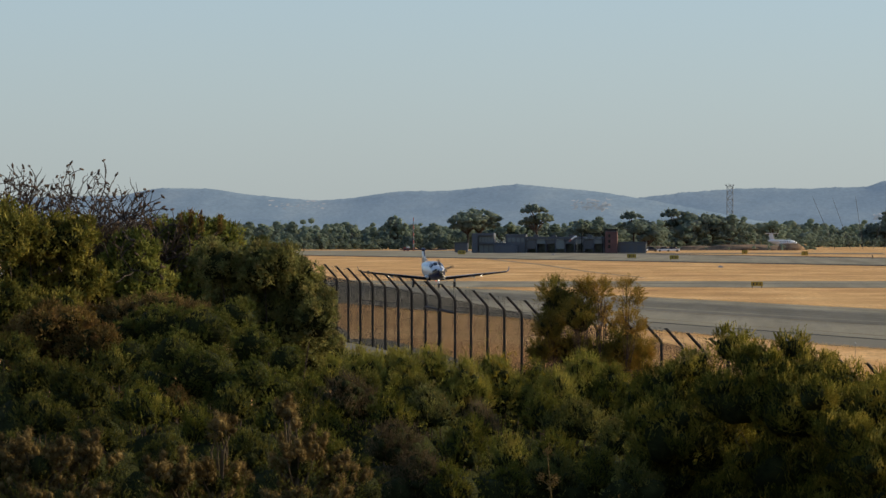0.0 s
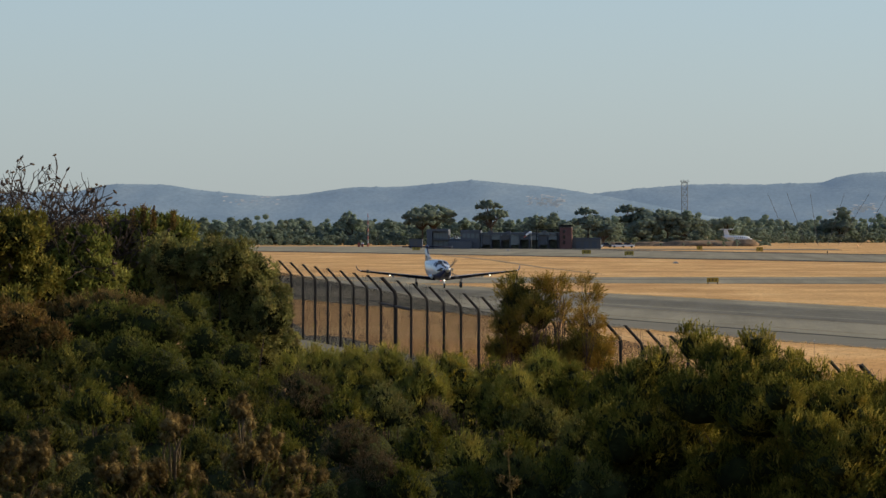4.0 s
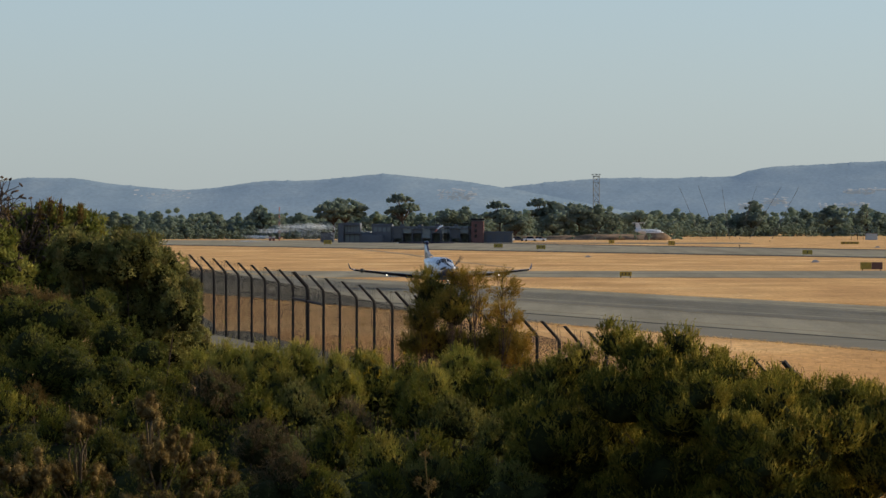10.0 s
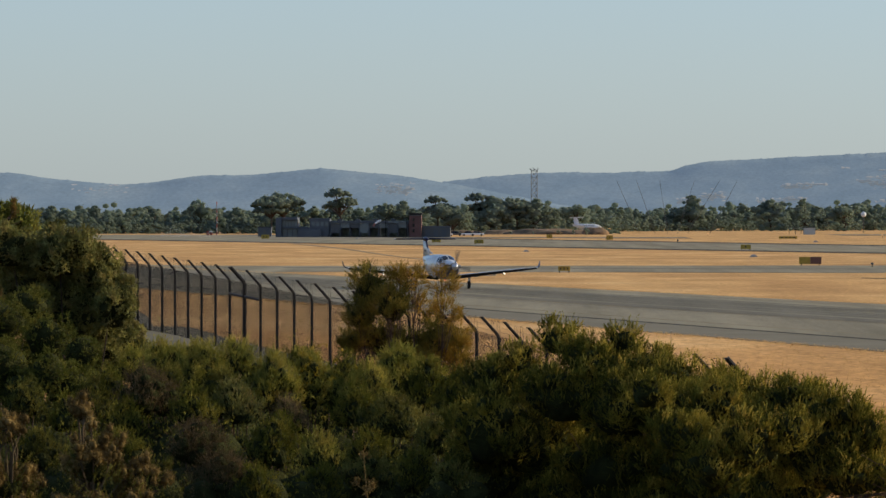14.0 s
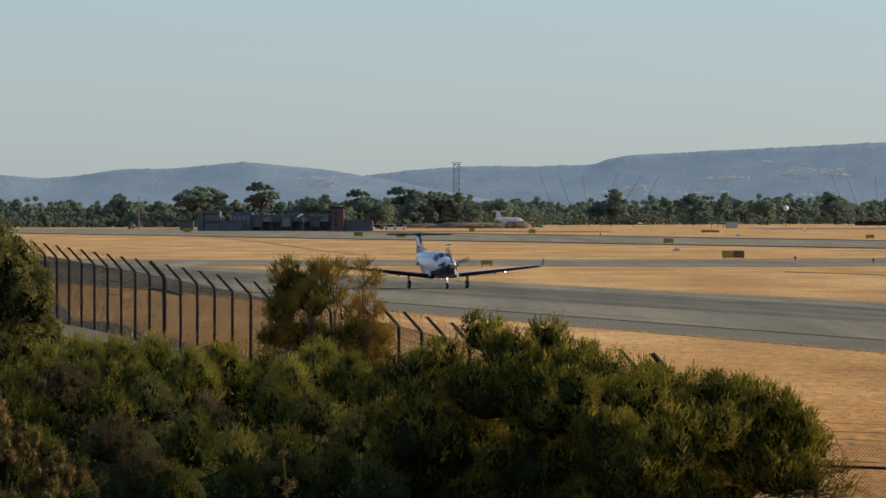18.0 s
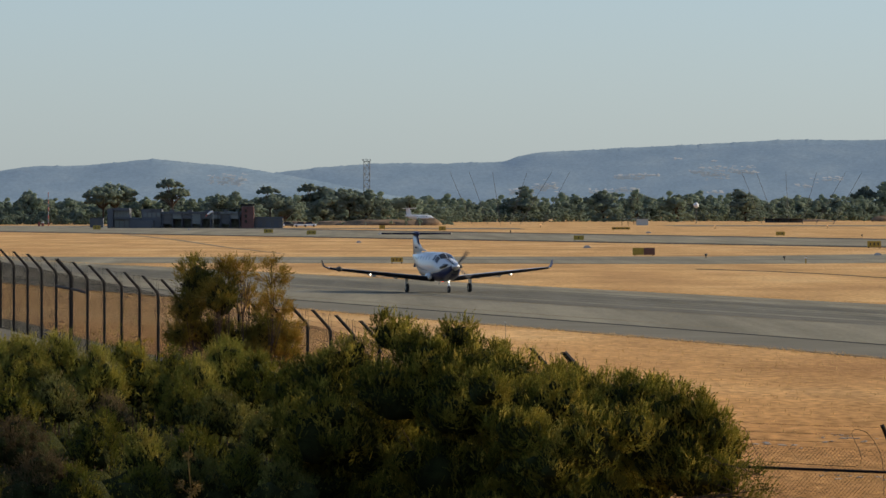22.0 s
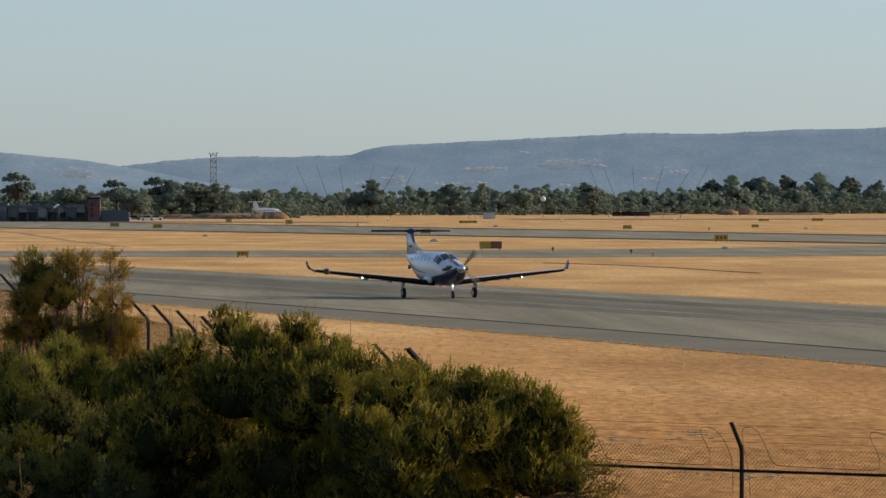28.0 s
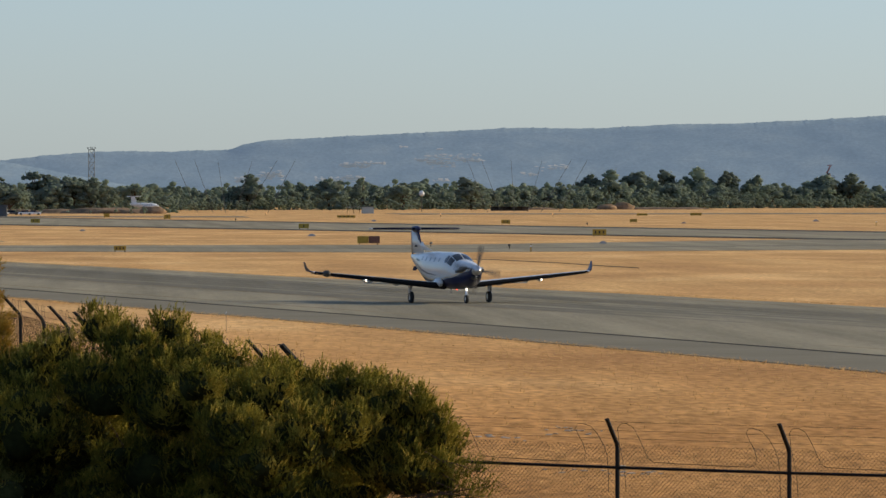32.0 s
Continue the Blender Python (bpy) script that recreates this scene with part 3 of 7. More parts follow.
SIDE_ROW = [
    ("heath", -10.63, 100.0, 2.67, 0.64, 0.50), ("rust", -10.07, 100.6, 2.71, 0.35, 0.35), ("heath", -9.37, 98.2, 2.38, 0.47, 0.43), ("dark", -12.07, 102.4, 2.93, 0.74, 0.61),
    ("dark", -13.07, 103.6, 3.14, 0.60, 0.51), ("dark", -11.65, 104.0, 3.30, 0.47, 0.45), ("dark", -12.23, 98.4, 2.53, 0.67, 0.49), ("dark", -11.09, 96.4, 2.29, 0.50, 0.44),
    ("dark", -8.85, 99.0, 2.72, 0.39, 0.45), ("dark", -8.26, 95.0, 2.05, 0.49, 0.43), ("dark", -9.65, 94.0, 1.99, 0.58, 0.39), ("dark", -13.74, 106.0, 3.60, 0.44, 0.39),
    ("dark", -12.27, 94.5, 1.96, 0.49, 0.49), ("dark", -9.95, 112.0, 3.15, 0.60, 0.60), ("dark", -6.95, 106.6, 2.70, 0.55, 0.50), ("dark", -8.15, 104.6, 2.55, 0.50, 0.50), ("dark", -6.0, 107.0, 2.65, 0.55, 0.50)]
RUST_DOME = [(-11.6, 112.5, 4.20, 0.75, 0.50), (-12.35, 112.3, 4.05, 0.55, 0.46), (-10.85, 112.7, 4.05, 0.55, 0.45), (-11.5, 112.2, 3.6, 0.9, 0.6), (-12.4, 112.4, 3.5, 0.6, 0.5)]
BROWN_C = [(-14.7, 130.8, 5.5, 0.69, 0.63), (-14.1, 130.7, 5.0, 0.76, 0.69), (-14.8, 129.7, 4.6, 0.83, 0.83), (-13.9, 131.3, 4.1, 0.69, 0.63), (-14.5,
    131.0, 3.9, 0.97, 0.69)]
BIG_TOP = [(-0.8, 97.4, 3.0, 0.55, 0.55), (-0.4, 97.4, 3.4, 0.36, 0.36), (0.2, 97.7, 3.8, 0.33, 0.33), (0.6, 96.6, 3.6, 0.42, 0.35), (1.3, 96.6, 3.8,
    0.33, 0.27), (0.9, 96.3, 3.4, 0.55, 0.38), (1.7, 96.1, 3.4, 0.51, 0.33), (2.1, 95.5, 3.3, 0.40, 0.26), (2.7, 95.7, 3.1, 0.46, 0.29), (3.1, 95.9,
    3.0, 0.46, 0.29), (3.6, 95.2, 2.9, 0.57, 0.32), (4.1, 94.5, 2.9, 0.57, 0.34)]
BIG_SIDE = [(4.7, 93.4, 2.7, 0.51, 0.38), (5.1, 93.3, 2.4, 0.42, 0.42), (5.4, 93.8, 2.1, 0.31, 0.33), (4.5, 93.5, 2.0, 0.86, 0.68), (3.7, 94.6, 2.2,
    1.00, 0.71), (4.9, 93.2, 1.7, 0.73, 0.45)]
BIG_FRONT = [(-0.9, 96.4, 2.3, 0.68, 0.72), (-0.9, 97.5, 1.5, 0.81, 0.63), (0.3, 96.2, 2.9, 0.86, 0.60), (1.4, 95.7, 2.7, 0.95, 0.69), (2.5, 95.2,
    2.5, 0.95, 0.70), (-0.2, 96.8, 2.1, 0.77, 0.69), (1.2, 96.2, 1.7, 1.13, 0.70), (3.0, 95.0, 1.6, 1.26, 0.70), (0.5, 96.5, 1.1, 0.99, 0.54), (2.1,
    95.5, 1.0, 1.08, 0.54), (3.6, 93.9, 1.2, 1.08, 0.54)]
BIG_BULGE = [(2.70, 92.6, 2.86, 0.42, 0.42), (2.18, 92.0, 2.41, 0.46, 0.46), (3.21, 91.6, 2.26, 0.52, 0.52), (1.66, 93.6, 3.04, 0.36, 0.36), (2.66, 91.4, 1.94, 0.50, 0.50), (3.81, 91.8, 2.50, 0.38, 0.38)]
BIG_FILL = [(-0.6, 98.9, 2.1, 0.88, 0.88), (0.7, 98.8, 2.2, 1.11, 0.97), (2.0, 97.8, 2.0, 1.11, 0.97), (3.2, 96.6, 1.9, 1.11, 0.88), (4.2, 96.0, 1.7,
    0.83, 0.65), (0.3, 98.3, 1.2, 1.11, 0.74), (1.8, 97.6, 1.1, 1.20, 0.74), (3.2, 96.4, 1.1, 1.20, 0.74)]
OAK_DENSE = [(-4.08, 135.7, 4.28, 0.57, 0.57), (-3.56, 135.1, 3.90, 0.57, 0.57), (-4.28, 135.4, 3.61, 0.46, 0.46), (-3.83, 135.8, 3.06, 0.57, 0.57), (-2.52, 135.4, 3.06, 0.51, 0.51), (-3.19, 135.6, 2.88, 0.44, 0.44), (-4.48, 135.5, 3.01, 0.32, 0.32), (-2.85, 135.2, 2.55, 0.46, 0.44), (-2.25, 135.5, 2.95, 0.42, 0.44)]
OAK_AIRY = [(-3.05, 135.0, 4.41, 0.35, 0.35), (-2.39, 135.5, 4.33, 0.41, 0.41), (-2.94, 135.9, 3.77, 0.45, 0.45), (-2.29, 134.9, 3.68, 0.35, 0.35), (-2.04, 135.2, 2.76, 0.35, 0.35), (-3.40, 135.4, 4.50, 0.25, 0.25), (-2.05, 135.3, 3.10, 0.36, 0.40), (-2.05, 135.2, 2.50, 0.36, 0.36)]
RIDGE_NEAR = [(-648, 32.1), (-577, 32.1), (-478, 33.9), (-453, 39.6), (-411, 39.1), (-385, 34.8), (-350, 31.4), (-328, 29.7), (-302, 31.7), (-266,
    37.0), (-230, 37.2), (-202, 39.7), (-174, 42.6), (-142, 39.5), (-109, 36.4), (-76, 30.8), (-43, 24.8), (5, 15.3), (54, 7.3)]
RIDGE_FAR = [(-709, 20.1), (-242, 22.7), (-115, 28.1), (-80, 33.7), (-45, 37.8), (0, 41.0), (57, 40.8), (106, 42.5), (108, 44.5), (114, 47.2), (132,
    49.9), (189, 52.9), (257, 56.1), (334, 60.3), (364, 59.8), (398, 59.7), (463, 63.2), (510, 63.8), (576, 66.6), (637, 70.4), (785, 72.5)]


def build_hills():
    for name, ridge, y, rough, lab in (("hill_ridge", RIDGE_NEAR, 4550, 0.75, "blue hazy wooded hill with pale clearings"), ("scarp", RIDGE_FAR, 4800, 0.9, "long blue hazy scarp behind the airfield")):
        px = [p[0] for p in ridge]
        pz = [p[1] for p in ridge]
        xs = np.arange(px[0], px[-1], 1.5)
        top = np.interp(xs, px, pz)
        k = np.ones(9) / 9
        top = np.convolve(np.pad(top, 4, mode="edge"), k, mode="valid")
        rnd = np.random.RandomState(int(y))
        bumps = np.convolve(rnd.rand(len(xs) + 6), np.ones(4) / 4, mode="same")[:len(xs)] * rough * 1.1 + (rnd.rand(len(xs)) > 0.86) * rnd.rand(len(xs)) * rough * 0.7
        rows = []
        for f in np.linspace(0, 1, 15):
            wide = int(60 * (1 - f)) + 1
            low = np.convolve(np.pad(top, wide, mode="edge"), np.ones(2 * wide + 1) / (2 * wide + 1), mode="valid")
            zz = -2 + (np.minimum(low, top + 6) + 2) * f
            dep = y - 170 * (1 - f) + 4 * np.sin(xs / 31 + f * 5) * (1 - f) + 2 * np.sin(xs / 11 + f * 9) * (1 - f)
            rows.append(np.stack([xs, dep, zz + (bumps if f > 0.99 else 0)], 1))
        rows.append(np.stack([xs, np.full_like(xs, y + 60), np.full_like(xs, -2)], 1))
        v = np.concatenate(rows)
        nx, ny = len(xs), len(rows)
        i, j = np.meshgrid(np.arange(ny - 1), np.arange(nx - 1), indexing="ij")
        a = (i * nx + j).ravel()
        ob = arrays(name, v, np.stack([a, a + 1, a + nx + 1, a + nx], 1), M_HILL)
        tagged(ob, lab, "hill", kind="structure")
    # pale clearings on the scarp's slope
    rnd = random.Random(5)
    bm = bmesh.new()
    for cx, cz, w, h, n in ((208, 31, 22, 1.0, 14), (249, 33, 12, 1.4, 9), (264, 31, 19, 3.0, 22), (287, 33.4, 20, 1.4, 14), (234, 44, 6, 0.6, 3), (262, 41.8, 3.5, 0.8, 2), (112, 17.6, 17, 2.4, 22), (130, 21.3, 17, 3.0, 24), (175, 17.2, 18, 3.0, 28), (194, 19.5, 16, 2.4, 16), (196, 29, 22, 2.2, 18), (264, 17.4, 13, 1.2, 6),
                            (-112, 26.8, 25, 3.0, 22), (-110, 23.5, 17, 2.0, 12), (273, 36, 40, 2.6, 14), (333, 22.7, 11, 1.5, 6), (349, 28, 27, 3.0, 10), (-330, 26, 40, 3, 8)):
        for _ in range(n * 3):
            x, z = cx + rnd.uniform(-w, w) * 0.55, cz + rnd.gauss(0, h * 0.5)
            sx, sz = rnd.uniform(0.4, 2.6), rnd.uniform(0.15, 0.62)
            yy = (4800 if cx > 0 else 4550) - 175
            ring = [bm.verts.new((x + sx * math.cos(q) * rnd.uniform(0.7, 1.2), yy - 4 + 3 * math.sin(q), z + sz * math.sin(q))) for q in np.linspace(0, 2 * math.pi, 9)[:-1]]
            bm.faces.new(ring)
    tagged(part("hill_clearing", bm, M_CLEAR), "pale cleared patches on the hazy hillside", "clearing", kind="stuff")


# ---- plants ----
def icosphere(subdivisions):
    """Vertices and triangles of a ball of radius 1."""
    b = bmesh.new()
    bmesh.ops.create_icosphere(b, subdivisions=subdivisions, radius=1.0)
    iv, fi = np.array([q.co[:] for q in b.verts]), np.array([[q.index for q in g.verts] for g in b.faces])
    b.free()
    return iv, fi


def clumps(rs, lobes, ball):
    """Ragged leafy clumps, one for each lobe, as one set of triangles."""
    iv, fi = ball
    V, F = [], []
    for x, y, z, a, b, c in lobes:
        F.append(fi + len(iv) * len(V))
        V.append(iv * rs.uniform(0.78, 1.15, (len(iv), 1)) * (a, b, c) + (x, y, z))
    return np.concatenate(V), np.concatenate(F)


def blades(rs, base, direction, length, width, n, face=None):
    """Pointed leaves, n at each base point."""
    m = len(base)
    b = np.repeat(base, n, 0)
    d = np.repeat(direction, n, 0) + rs.normal(0, 0.55, (m * n, 3))
    d /= np.linalg.norm(d, axis=1, keepdims=True) + 1e-9
    s = np.cross(d, np.repeat(face if face is not None else np.zeros_like(base), n, 0) * 1.5 + rs.normal(0, 0.6, (m * n, 3)))
    s /= np.linalg.norm(s, axis=1, keepdims=True) + 1e-9
    ln = (length * rs.uniform(0.55, 1.35, (m * n, 1)))
    w = width * rs.uniform(0.6, 1.3, (m * n, 1))
    b = b + rs.normal(0, length * 0.35, (m * n, 3))
    v = np.stack([b - s * w * 0.5, b + s * w * 0.5, b + d * ln], 1).reshape(-1, 3)
    return v, np.arange(m * n * 3).reshape(-1, 3)


def sprigs(rs, base, direction, length, leaf, width, nodes=5, pairs=2, loose=0.3):
    """Leafy shoots: short leaves set along a stalk that grows in the given direction."""
    m = len(base)
    d = direction / (np.linalg.norm(direction, axis=1, keepdims=True) + 1e-9) + rs.normal(0, loose, (m, 3))
    d /= np.linalg.norm(d, axis=1, keepdims=True)
    ln = length * rs.uniform(0.5, 1.4, (m, 1))
    bend = rs.normal(0, 0.12, (m, 3))
    P, D = [], []
    for k in range(nodes):
        u = k / (nodes - 1)
        for _ in range(pairs):
            q = rs.normal(0, 1, (m, 3))
            q -= d * (q * d).sum(1, keepdims=True)
            q /= np.linalg.norm(q, axis=1, keepdims=True)
            P.append(base + d * ln * u + bend * ln * u * u)
            D.append(d * 1.1 + q * (0.9 - 0.5 * u))
    p, dd = np.concatenate(P), np.concatenate(D)
    dd /= np.linalg.norm(dd, axis=1, keepdims=True)
    s = np.cross(dd, rs.normal(0, 1, dd.shape))
    s /= np.linalg.norm(s, axis=1, keepdims=True) + 1e-9
    l = leaf * rs.uniform(0.7, 1.2, (len(p), 1))
    w = width * rs.uniform(0.7, 1.2, (len(p), 1))
    v = np.stack([p - s * w * 0.5, p + s * w * 0.5, p + dd * l], 1).reshape(-1, 3)
    return v, np.arange(len(p) * 3).reshape(-1, 3)


def shell_points(rs, lobes, density, rough=0.16, tuft=0.0):
    """Points and outward directions on the lumpy outside of a union of lobes, gathered in tufts."""
    P, D = [], []
    for i, (cx, cy, cz, rx, ry, rz) in enumerate(lobes):
        area = 4 * math.pi * (rx * ry * rz) ** (2 / 3)
        n = int(density * area)
        ph = rs.uniform(0, 6.28, (4, 3))
        fr = rs.uniform(2.5, 7.0, (4, 3))

        def reach(d):
            return rough * sum(np.sin(d[:, 0] * fr[k, 0] + ph[k, 0]) * np.sin(d[:, 1] * fr[k, 1] + ph[k, 1]) * np.sin(d[:, 2] * fr[k, 2] + ph[k, 2]) for k in range(4))
        if tuft:
            m = max(6, int(area / (tuft * tuft * 3.4)))
            c = rs.normal(0, 1, (m, 3))
            c /= np.linalg.norm(c, axis=1, keepdims=True)
            r = 0.70 + 0.22 * rs.rand(m) + reach(c)
            cen = c * r[:, None] * (rx, ry, rz)
            k = rs.randint(0, m, n)
            d = c[k] * 0.55 + (0, 0, 0.25) + rs.normal(0, 0.55, (n, 3))
            d /= np.linalg.norm(d, axis=1, keepdims=True)
            size = tuft * rs.uniform(0.6, 1.35, m)[k] * rs.uniform(0.55, 1.1, n)
            p = cen[k] + d * size[:, None] + (cx, cy, cz)
            n2 = int(0.2 * n)
            d2 = rs.normal(0, 1, (n2, 3))
            d2 /= np.linalg.norm(d2, axis=1, keepdims=True)
            p = np.concatenate([p, d2 * (0.60 + 0.24 * rs.rand(n2) + reach(d2))[:, None] * (rx, ry, rz) + (cx, cy, cz)])
            d = np.concatenate([d, d2])
            n += n2
        else:
            d = rs.normal(0, 1, (n, 3))
            d /= np.linalg.norm(d, axis=1, keepdims=True)
            p = d * (np.where(rs.rand(n) < 0.35, 0.60 + 0.18 * rs.rand(n), 0.78 + 0.20 * rs.rand(n)) + reach(d))[:, None] * (rx, ry, rz) + (cx, cy, cz)
        keep = rs.rand(n) < np.where(d[:, 1] > 0.45, 0.4, 1.0)
        for j, (ox, oy, oz, sx, sy, sz) in enumerate(lobes):
            if j != i:
                keep &= (((p - (ox, oy, oz)) / (sx, sy, sz)) ** 2).sum(1) > 0.62
        P.append(p[keep])
        D.append(d[keep])
    return np.concatenate(P), np.concatenate(D)


def lumps(rs, lobes, n=8):
    """Each lobe becomes a middle with smaller lumps budding from its upper and outer sides."""
    out = []
    for x, y, z, a, b, c in lobes:
        out.append((x, y, z, a * 0.70, b * 0.70, c * 0.70))
        m = max(4, min(n, int(n * math.sqrt(a * c) / 0.42)))
        for k in range(m):
            t, h = 2.4 * k + rs.uniform(-0.5, 0.5), -0.45 + 1.35 * (k + 0.5) / m
            h = max(-0.8, min(0.9, h + rs.uniform(-0.15, 0.15)))
            q = math.sqrt(1 - h * h)
            s = rs.uniform(0.27, 0.45)
            out.append((x + a * 0.68 * q * math.cos(t), y + b * 0.68 * q * math.sin(t), z + c * 0.68 * h, a * s, b * s, c * s))
    return out


def plant(name, lobes5, mat, label, category, seed, density=260, leaf=0.07, width=0.022, n=4, up=0.55, depth=1.0, group="", spikes=0, core=0.70, skirt=True, tuft=0.0, shoot=0.0, lumpy=True, inner=(), lit_mat=None):
    """A bush or small tree: stems to the ground, solid inner lobes coloured as shaded twigs, and a crown of small
    leaves on lumpy lobes.
    """
    density, leaf, width = density * 1.0, leaf * 0.95, width * 1.12
    if shoot:
        density, leaf, width, shoot = density * 1.38, leaf * 0.76, width * 0.66, shoot * 0.64
    tuft = tuft or (0.10 if shoot else 0.17)
    rs = np.random.RandomState(seed)
    lobes = [(x, y, z, rx, max(rx, rz) * depth, rz) for x, y, z, rx, rz in lobes5]
    cx = sum(l[0] for l in lobes) / len(lobes)
    cy = sum(l[1] for l in lobes) / len(lobes)
    g = ground_z(cx, cy)
    root = thing(name, pose(cx, cy, g), label, category, group)
    loc = [(x - cx, y - cy, z - g, a, b, c) for x, y, z, a, b, c in lobes]
    lowest = min(l[2] - l[5] for l in loc)
    full = list(loc)
    if skirt:
        wide = (min(l[0] - l[3] for l in loc), max(l[0] + l[3] for l in loc))
        r = max(0.5, min(1.1, (lowest + 0.6) * 0.6))
        k = max(2, int((wide[1] - wide[0]) / (1.5 * r)))
        for q in range(k):
            x = wide[0] + (wide[1] - wide[0]) * (q + 0.5) / k
            zz = max(0.3, lowest * 0.5)
            full.append((x, rs.uniform(-0.3, 0.3), zz, r, r, max(0.4, lowest * 0.62 + 0.25)))
    base_n = len(loc)
    stem_to = full[:12]
    cores = [(l, core) for l in full] + [((x - cx, y - cy, z - g, rx, max(rx, rz), rz), 0.92) for x, y, z, rx, rz in inner]
    if lumpy:
        skirt_lobes = full[base_n:]
        loc = lumps(rs, loc)
        base_n = len(loc)
        full = loc + skirt_lobes
        cores += [(l, 0.66) for l in loc]
    stems = bmesh.new()
    for x, y, z, a, b, c in stem_to:
        bx, by = x * 0.25, y * 0.25
        tube(stems, [(bx, by, -0.15), (bx + (x - bx) * 0.35 + rs.normal(0, 0.05), by + (y - by) * 0.4, z * 0.45), (x, y, z + c * 0.4)], [0.035, 0.025, 0.010], 6)
    tagged(part("stem_mass", stems, M_BARK, root), kind="stuff")
    if core:
        cv, cf = [], []
        ico = bmesh.new()
        bmesh.ops.create_icosphere(ico, subdivisions=2, radius=1.0)
        iv = np.array([v.co[:] for v in ico.verts])
        fi = np.array([[v.index for v in f.verts] for f in ico.faces])
        ico.free()
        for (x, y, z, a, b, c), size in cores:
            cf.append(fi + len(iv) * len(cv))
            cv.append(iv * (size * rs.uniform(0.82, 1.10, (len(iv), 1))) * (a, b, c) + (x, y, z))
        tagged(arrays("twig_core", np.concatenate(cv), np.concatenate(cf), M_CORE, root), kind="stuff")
    p, d = shell_points(rs, loc, density, tuft=tuft)
    up_dir = d * 0.7 + (0, 0, up)
    # Upper shoots facing the sun get the brighter green: painted sunlight.
    if lit_mat:
        k = (d[:, 2] > 0.35) & (d[:, 0] > -0.2) & (rs.rand(len(p)) < 0.40)
        v, f = sprigs(rs, p[k], up_dir[k] + (0, 0, 0.6), shoot * 1.3, leaf, width, n, 2)
        tagged(arrays("new_growth", v, f, lit_mat, root, "yellow-green tips coloured as sunlit"), kind="stuff")
    if shoot:
        keep = rs.rand(len(p)) < 0.5
        v, f = sprigs(rs, p[keep], up_dir[keep], shoot, leaf, width, n, 2)
    else:
        v, f = blades(rs, p, up_dir, leaf, width, n, d + (0, 0, 0.25))
    if spikes:
        k = rs.choice(len(p), min(len(p), spikes), replace=False)
        k = k[d[k, 2] > 0.1]
        sp = np.concatenate([p[k] + np.array((0, 0, q)) + rs.normal(0, 0.012, (len(k), 3)) for q in np.linspace(0.0, leaf * 2.6, 6)])
        sd = np.tile(np.array((0, 0, 1.0)), (len(sp), 1))
        v2, f2 = blades(rs, sp, sd, leaf * 0.8, width, 2)
        f = np.concatenate([f, f2 + len(v)])
        v = np.concatenate([v, v2])
    tagged(arrays("foliage", v, f, mat, root), kind="stuff")
    if skirt:
        p, d = shell_points(rs, full[base_n:], density * 0.08)
        v, f = blades(rs, p, d * 0.7 + (0, 0, up), leaf * 1.3, width * 1.6, 3)
        tagged(arrays("lower_foliage", v, f, mat, root), kind="stuff")
    return root


def build_dead_tree():
    base = (-16.35, 131.0)
    g = ground_z(*base)
    root = thing("dead_tree", pose(base[0], base[1], g), "bare dead tree with dark seed pods above the scrub", "tree")
    rnd = random.Random(11)
    limbs, twigs, tips = bmesh.new(), bmesh.new(), []

    def grow(p, d, r, ln, lev):
        pts, rad = [p], [r]
        for k in range(3):
            w = 0.08 if lev == 0 else 0.27
            d = (d + Vector((rnd.gauss(0, w), rnd.gauss(0, w), rnd.gauss(0.04, w * 0.7)))).normalized()
            p = p + d * ln / 3
            pts.append(p)
            rad.append(r * (1 - 0.2 * (k + 1)))
        tube(limbs if lev < 2 else twigs, pts, rad, 7 if lev < 2 else 4)
        if lev >= 5:
            tips.append((p, d))
            return
        for k in range(3 if lev in (0, 1, 3) else 2):
            e = (d + Vector((rnd.gauss(0, 0.72), rnd.gauss(0, 0.4), rnd.gauss(0.10, 0.32)))).normalized()
            grow(p, e, r * 0.70, LENS[lev + 1] * rnd.uniform(0.75, 1.2), lev + 1)
            if lev > 1 and rnd.random() < 0.4:
                grow(pts[2], (d + Vector((rnd.gauss(0, 0.8), rnd.gauss(0, 0.6), rnd.gauss(0.1, 0.4)))).normalized(), r * 0.45, 0.5, max(lev + 1, 4))
    LENS = (3.5, 1.35, 1.05, 0.85, 0.62, 0.42)
    for k in range(10):
        grow(Vector((-0.9 + 0.3 * k, rnd.uniform(-0.3, 0.3), -0.1)), Vector((-0.14 + 0.065 * k, rnd.uniform(-0.05, 0.05), 1)).normalized(), 0.08, (4.5, 4.8, 4.7, 4.8, 4.6, 4.4, 4.1, 3.8, 3.5, 3.2)[k], 0)
    part("trunk", limbs, M_DEAD, root)
    tagged(part("twig_mass", twigs, M_DEAD, root), kind="stuff")
    pods = bmesh.new()
    for p, d in tips:
        if rnd.random() < 0.42:
            bmesh.ops.create_icosphere(pods, subdivisions=1, radius=0.05, matrix=Matrix.Translation(p) @ Euler((rnd.random() * 3, rnd.random() * 3, 0)).to_matrix().to_4x4() @ Matrix.Diagonal((0.6, 0.6, 1.7, 1)))
    tagged(part("pod_mass", pods, M_BARK, root, "dark woody seed pods"), kind="stuff")
    rs = np.random.RandomState(4)
    pt = np.array([t[0][:] for t in tips if t[0].z < 5.2 + g * 0])
    v, f = blades(rs, pt[rs.randint(0, len(pt), 1500)], rs.normal(0, 1, (1500, 3)), 0.10, 0.03, 3)
    tagged(arrays("withered_leaves", v, f, L_BROWN, root, "withered brown leaves"), kind="stuff")


